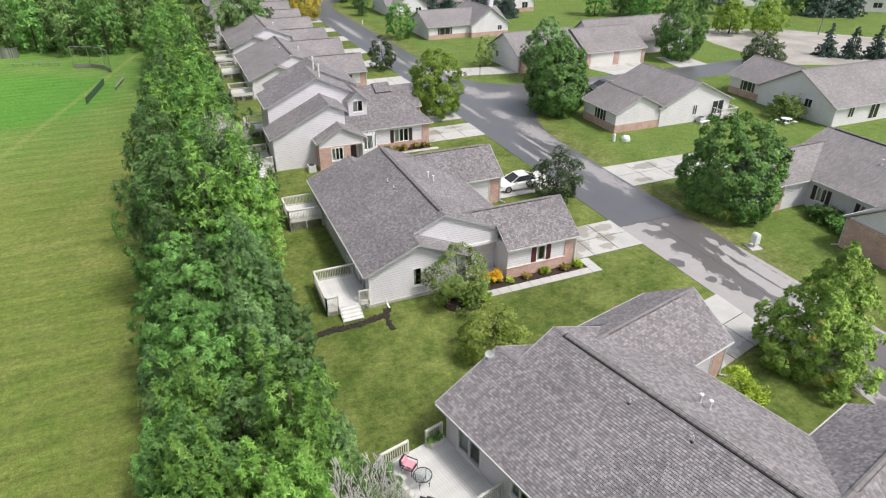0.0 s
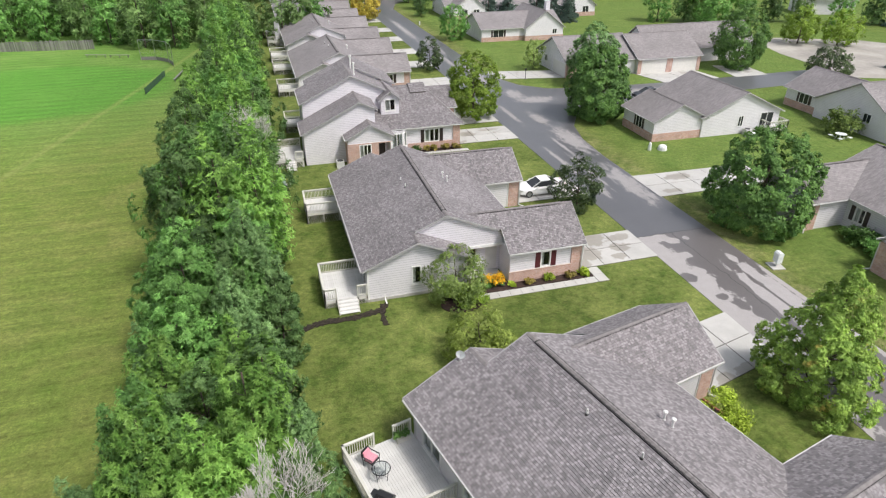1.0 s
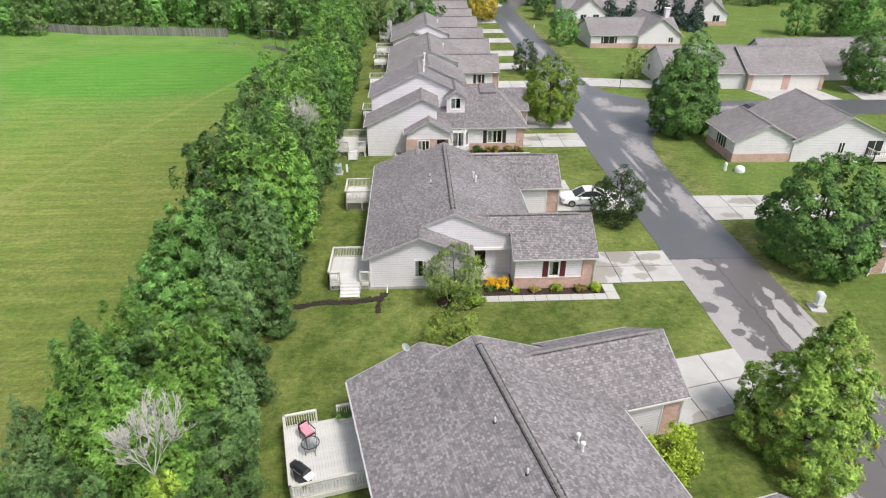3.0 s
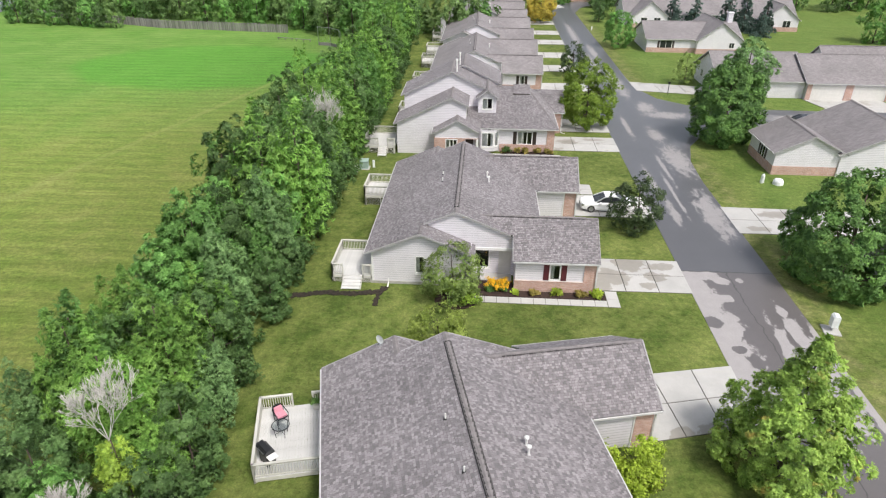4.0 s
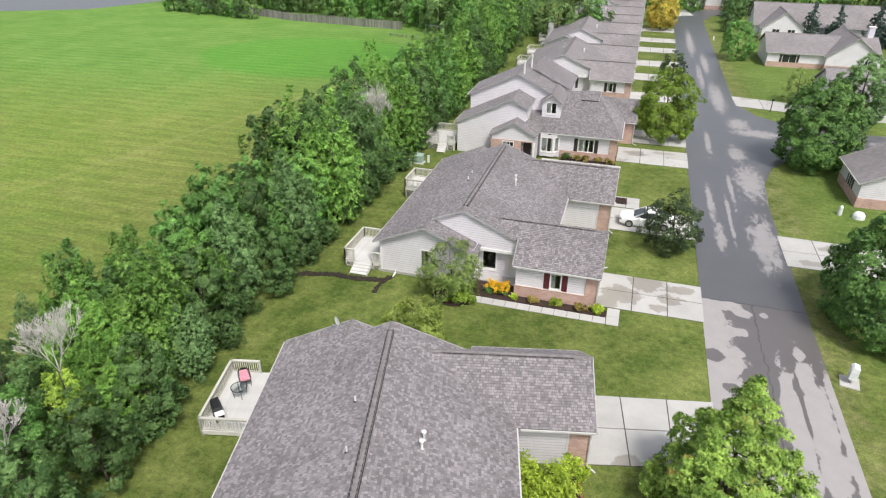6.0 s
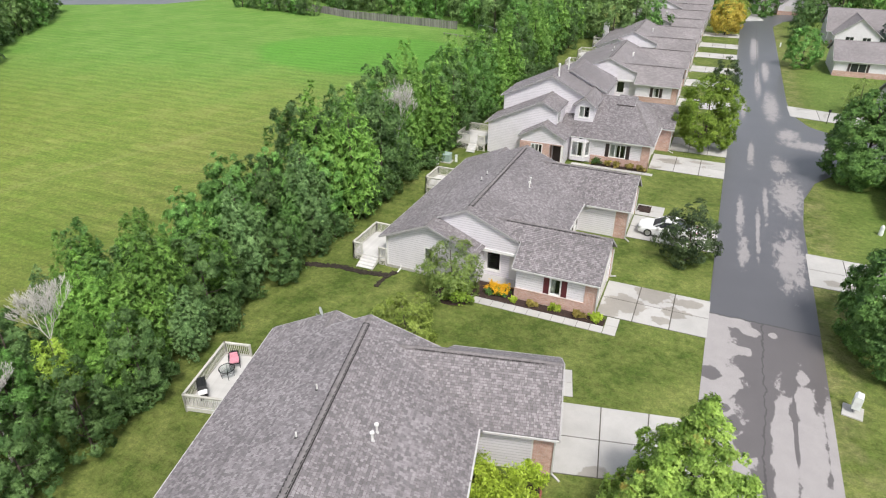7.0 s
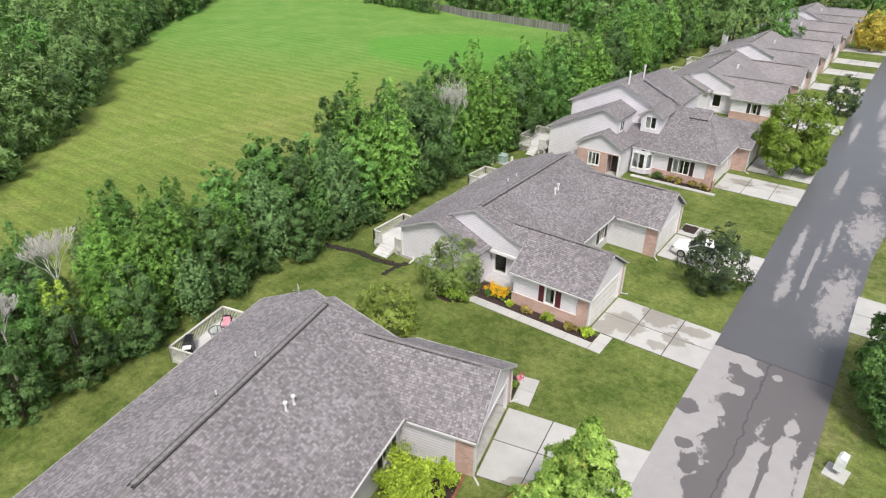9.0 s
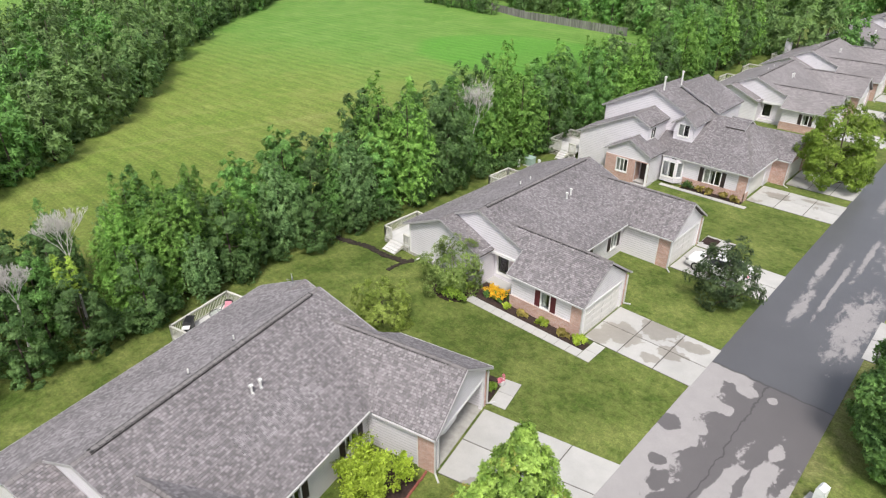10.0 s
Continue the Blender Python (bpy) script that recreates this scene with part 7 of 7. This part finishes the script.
bed("dark mulch bed along the brick wall", [(20.05, 34.78), (26.88, 34.78), (26.88, 35.6), (20.2, 35.6), (20.05, 37.2), (17.0, 37.2), (17.0, 34.78)])
bed("round dark mulch bed under the small tree", [(15.9 + 1.55 * math.cos(k * 0.2618), 34.05 + 1.15 * math.sin(k * 0.2618)) for k in range(24)])
tr = random.Random(17)
side_a, side_b = [], []
for k in range(41):
    x = 2.6 + 7.4 * k / 40
    y = 33.75 + 0.13 * (x - 2.6) + 0.12 * math.sin(x * 1.3)
    side_a.append((x, y - 0.14 - tr.uniform(0, 0.22)))
    side_b.append((x, y + 0.14 + tr.uniform(0, 0.22)))
fork = [(10.0 + tr.uniform(-0.06, 0.06), 34.3), (9.95, 33.6), (10.0, 33.0), (10.1, 32.9), (10.3, 32.95), (10.28, 33.5), (10.25, 34.1), (10.4, 34.7), (10.75, 35.3), (10.7, 35.6), (10.35, 35.5), (10.05, 34.95)]
bed("narrow dark trench of bare soil across the lawn", side_a + fork + side_b[::-1], 0.03, SOIL, 2600, 0.15)
bed("dark mulch bed under the golden shrub", [(23.6, 17.2), (27.0, 17.9), (26.6, 19.9), (23.2, 19.1)])
edging = thing("brick_edging", "row of red bricks edging the shrub bed", "edging", HA @ pose(9.9, 3.42, 0))
for k in range(11):
    part("brick", Shape().box(-0.055 + 0.012 * (k % 3), -0.215 * k - 0.2, 0, 0.055 + 0.012 * (k % 3), -0.215 * k, 0.09 + 0.012 * (k % 2)), BRICK_RED, edging)
bed("small dark bed beside the garage", [(24.6, 26.5), (25.5, 26.7), (25.0, 28.9), (24.1, 28.7)])
bed("dark mulch bed before the taller house", [(19.5, 64.83), (25.7, 64.83), (25.7, 65.55), (19.5, 65.55)])
bed("small dark bed beside the car", [(26.2, 54.6), (27.4, 54.6), (27.4, 56.0), (26.2, 56.0)], 0.09)

flowers = thing("flower_clump", "dense clump of orange-yellow flowers by the porch", "flowers", pose(18.9, 35.7, 0.05))
part("leaves", leaf_mesh("leaves", [(x, y, 0.25, 0.38, 0.3) for x in (-0.5, 0, 0.5) for y in (-0.2, 0.25)], 1200, 0.13, 72, LEAF_LINE), LEAF_LINE, flowers)
part("bloom_mass", leaf_mesh("blooms", [(x, y, 0.58, 0.40, 0.2) for x in (-0.5, 0, 0.5) for y in (-0.15, 0.25)], 1500, 0.11, 73, FLOWER, flat_leaf=0.8), FLOWER, flowers)
hosta = shrub("hosta", "yellow-green clump of leaves in the mulch bed", pose(23.3, 35.25, 0.05), 0.5, 0.40, 420, 0.2, LEAF_YELLOW, 74, "bed plants", 8, "plant")
for x, y, s_ in ((20.3, 35.2, 0.75), (26.3, 35.25, 1.15)):
    repeat(hosta, Matrix.Translation((x, y, 0.05)) @ Matrix.Rotation(x, 4, 'Z') @ Matrix.Diagonal((s_, s_, s_, 1)))
lily = shrub("daylily", "olive tuft of narrow leaves in the mulch bed", pose(25.0, 35.2, 0.05), 0.55, 0.42, 400, 0.22, LEAF_LILY, 75, "bed plants", 8, "plant")
repeat(lily, Matrix.Translation((21.6, 35.2, 0.05)) @ Matrix.Diagonal((0.9, 0.9, 0.9, 1)))
for x in (20.2, 21.4, 22.5, 23.8, 25.0):
    repeat(lily, Matrix.Translation((x, 65.2, 0.05)) @ Matrix.Rotation(x * 3, 4, 'Z') @ Matrix.Diagonal((1.1, 1.1, 1.2, 1)))
shrub("box_shrub", "small dark shrub against the brick wall", pose(20.4, 65.0, 0.05), 1.0, 0.6, 900, 0.12, LEAF_NORWAY, 76)
pot = thing("flower_pot", "pale flower pot with red blooms by the garage", "flower pot", pose(25.1, 28.5, 0.05))
part("pot", Shape().lathe((0, 0, 0), [(0, 0.16), (0.3, 0.24), (0.34, 0.24), (0.34, 0.18)], 14), TRIM, pot)
part("bloom_mass", leaf_mesh("blooms", [(0, 0, 0.5, 0.26, 0.2)], 260, 0.12, 77, RED), RED, pot)
shrub("bed_plant", "bright green plant beside the garage", pose(25.0, 27.5, 0.05), 0.7, 0.45, 500, 0.16, LEAF_LOCUST, 78, "", 8, "plant")

# ---- street furniture and yard boxes ----
mail = thing("mailbox_cluster", "white cluster mailbox on a pedestal and concrete pad", "mailbox", pose(41.6, 32.2, 0, 0, 0, 80) @ Matrix.Diagonal((0.76, 0.76, 0.86, 1)))
part("pad", Shape().box(-0.75, -0.65, 0, 0.75, 0.75, 0.08), CONCRETE, mail)
part("pedestal", Shape().rod((0, 0, 0.08), (0, 0, 0.55), 0.09, n=10), STEEL, mail)
cab = part("cabinet", Shape().slab([(-0.4, -0.28, 0.5), (-0.4, 0.28, 0.5), (-0.4, 0.28, 1.38), (-0.4, 0.12, 1.52), (-0.4, -0.28, 1.45)], (0.8, 0, 0)), BOX_W, mail)
for i in range(3):
    for j in range(4):
        part("mail_door", Shape().box(-0.37 + i * 0.25, -0.292, 0.56 + j * 0.2, -0.14 + i * 0.25, -0.28, 0.74 + j * 0.2), BOX_W, cab)
ped = thing("utility_pedestal", "white utility pedestal standing on the lawn", "utility box", pose(46.6, 58.4, 0))
part("shell", Shape().lathe((0, 0, 0), [(0, 0.2), (0.1, 0.2), (0.8, 0.17), (0.95, 0.08)], 12), BOX_W, ped)
cov = thing("utility_cover", "low white rounded utility cover on the lawn", "utility box", pose(48.1, 58.1, 0, 0, 0, 20))
part("shell", Shape().lathe((0, 0, 0), [(0, 0.55), (0.35, 0.52), (0.55, 0.38), (0.62, 0.15)], 10), BOX_W, cov)
tb = thing("transformer_box", "pale green transformer box by the hedgerow", "utility box", pose(4.7, 59.3, 0))
part("cabinet", Shape().box(-0.45, -0.4, 0.06, 0.45, 0.4, 0.85), BOX_G, tb)
part("lid", Shape().slab([(-0.48, -0.44, 0.85), (0.48, -0.44, 0.85), (0.48, 0.44, 0.93), (-0.48, 0.44, 0.93)], (0, 0, 0.05)), BOX_G, tb)
part("base_pad", Shape().box(-0.6, -0.55, 0, 0.6, 0.55, 0.06), CONCRETE, tb)
sp = thing("sign_post", "thin dark post beside a concrete driveway", "post", pose(45.2, 92.5, 0))
part("shaft", Shape().rod((0, 0, 0), (0, 0, 1.9), 0.05, n=6), BLACK, sp)
part("plate", Shape().box(-0.16, -0.03, 1.55, 0.16, 0.03, 1.9), BLACK, sp)
for x, y in ((5.7, 59.6), (4.1, 58.0), (41.3, 146.7)):
    p_ = thing("utility_pedestal", "short white utility pedestal by the transformer", "utility box", pose(x, y, 0))
    part("shell", Shape().box(-0.11, -0.11, 0, 0.11, 0.11, 0.75).box(-0.13, -0.13, 0.75, 0.13, 0.13, 0.8), BOX_W, p_)
ac = thing("air_conditioner", "grey outdoor air conditioner unit by the wall", "air conditioner", pose(11.2, 62.9, 0))
part("case", Shape().box(-0.4, -0.4, 0, 0.4, 0.4, 0.75), GUTTER, ac)
part("fan_guard", Shape().lathe((0, 0, 0.75), [(0, 0.34), (0.03, 0.34)], 16), BLACK, ac)
copy_thing(ac, pose(61.3, 60.0, 0))
shrub("foundation_shrub", "low green shrub by the white wall", put(63.0, 59.8), 0.9, 0.9, 1500, 0.14, LEAF_LINE, 83)

table = thing("garden_table", "small white garden table standing on the lawn", "table", pose(71.1, 55.4, 0))
part("tabletop", Shape().lathe((0, 0, 0.66), [(0, 0.62), (0.02, 0.66), (0.06, 0.66), (0.07, 0.6)], 18), BOX_W, table)
for k in range(4):
    a = 0.785 + 1.5708 * k
    part("leg", Shape().rod((0.5 * math.cos(a), 0.5 * math.sin(a), 0), (0.3 * math.cos(a), 0.3 * math.sin(a), 0.67), 0.035, n=6), BOX_W, table)
    part("seat", Shape().box(1.05 * math.cos(a) - 0.22, 1.05 * math.sin(a) - 0.22, 0.36, 1.05 * math.cos(a) + 0.22, 1.05 * math.sin(a) + 0.22, 0.42), BOX_W, table)
    part("strut", Shape().bar((1.0 * math.cos(a), 1.0 * math.sin(a), 0.36), (0.42 * math.cos(a), 0.42 * math.sin(a), 0.2), 0.05, 0.05), BOX_W, table)
settee = thing("bench", "white bench on the lawn by the house wall", "bench", pose(61.2, 59.2, 0, 0, 0, 8))
part("seat", Shape().box(-0.75, -0.22, 0.38, 0.75, 0.22, 0.44), BOX_W, settee)
for x in (-0.6, 0.6):
    part("leg", Shape().box(x - 0.05, -0.2, 0, x + 0.05, 0.2, 0.38), BOX_W, settee)

# ---- the field ----
fence = thing("fence", "weathered grey board fence at the field's end", "fence", kind="structure")
fr = random.Random(3)
boards = Shape()
fx = [(-101, 156.7), (-57, 141), (-26, 137.3)]
for (x0, y0), (x1, y1) in zip(fx, fx[1:]):
    n = int(math.dist((x0, y0), (x1, y1)) / 0.2)
    for k in range(n):
        f = k / n
        x, y = x0 + (x1 - x0) * f, y0 + (y1 - y0) * f
        h_ = 1.75 + fr.uniform(-0.12, 0.1)
        boards.slab([(x - 0.08, y, 0), (x + 0.08, y, 0), (x + 0.08, y, h_), (x, y, h_ + 0.06), (x - 0.08, y, h_)], (0, 0.025, 0))
        if k % 13 == 0:
            part("post", Shape().box(x - 0.06, y + 0.03, 0, x + 0.06, y + 0.15, 1.9), FENCEWOOD, fence)
part("boards", boards, FENCEWOOD, fence, kind="stuff")
stop = thing("backstop", "grey metal ball-field backstop with board base", "backstop")
posts = [(-16.2, 124.6), (-13.6, 124.0), (-11.2, 121.4), (-10.2, 118.4)]
for (x, y) in posts:
    part("post", Shape().rod((x, y, 0), (x, y, 3.6), 0.06, n=8), STEEL, stop)
for (x0, y0), (x1, y1) in zip(posts, posts[1:]):
    part("rail", Shape().rod((x0, y0, 3.55), (x1, y1, 3.55), 0.045, n=6), STEEL, stop)
    part("base_board", Shape().bar((x0, y0, 0.35), (x1, y1, 0.35), 0.05, 0.6), FENCEWOOD, stop)
    wire = Shape()
    for k in range(1, 12):
        wire.rod((x0, y0, 0.65 + k * 0.24), (x1, y1, 0.65 + k * 0.24), 0.006, n=3)
        f = k / 12
        wire.rod((x0 + (x1 - x0) * f, y0 + (y1 - y0) * f, 0.65), (x0 + (x1 - x0) * f, y0 + (y1 - y0) * f, 3.5), 0.006, n=3)
    part("mesh_wire", wire, STEEL, stop, kind="stuff")
low = thing("low_fence", "low dark green mesh fence beside the field", "fence")
for k in range(7):
    y0, y1 = 99.8 + k * 1.6, 99.8 + (k + 1) * 1.6
    x0, x1 = -12.7 + k * 0.25, -12.7 + (k + 1) * 0.25
    part("panel", Shape().bar((x0, y0, 0.5), (x1, y1, 0.5), 0.03, 0.9), NETTING, low)
    part("post", Shape().rod((x0, y0, 0), (x0, y0, 1.05), 0.03, n=6), BLACK, low)
for x0, y0, x1, y1 in ((-26.4, 130.0, -22.6, 128.9), (-22.2, 128.7, -18.5, 127.7), (-9.2, 106.4, -8.2, 112.6)):
    b_ = thing("bench", "long plain timber bench beside the field", "bench")
    part("seat", Shape().bar((x0, y0, 0.45), (x1, y1, 0.45), 0.3, 0.06), FENCEWOOD, b_)
    for f in (0.08, 0.5, 0.92):
        x, y = x0 + (x1 - x0) * f, y0 + (y1 - y0) * f
        part("leg", Shape().box(x - 0.04, y - 0.1, 0, x + 0.04, y + 0.1, 0.42), FENCEWOOD, b_)
pole = thing("light_pole", "pale wooden pole beside the gravel yard", "pole", pose(127.0, 97.0, 0))
part("shaft", Shape().rod((0, 0, 0), (0.6, 0, 8.5), 0.13, 0.09, 8), FENCEWOOD, pole)
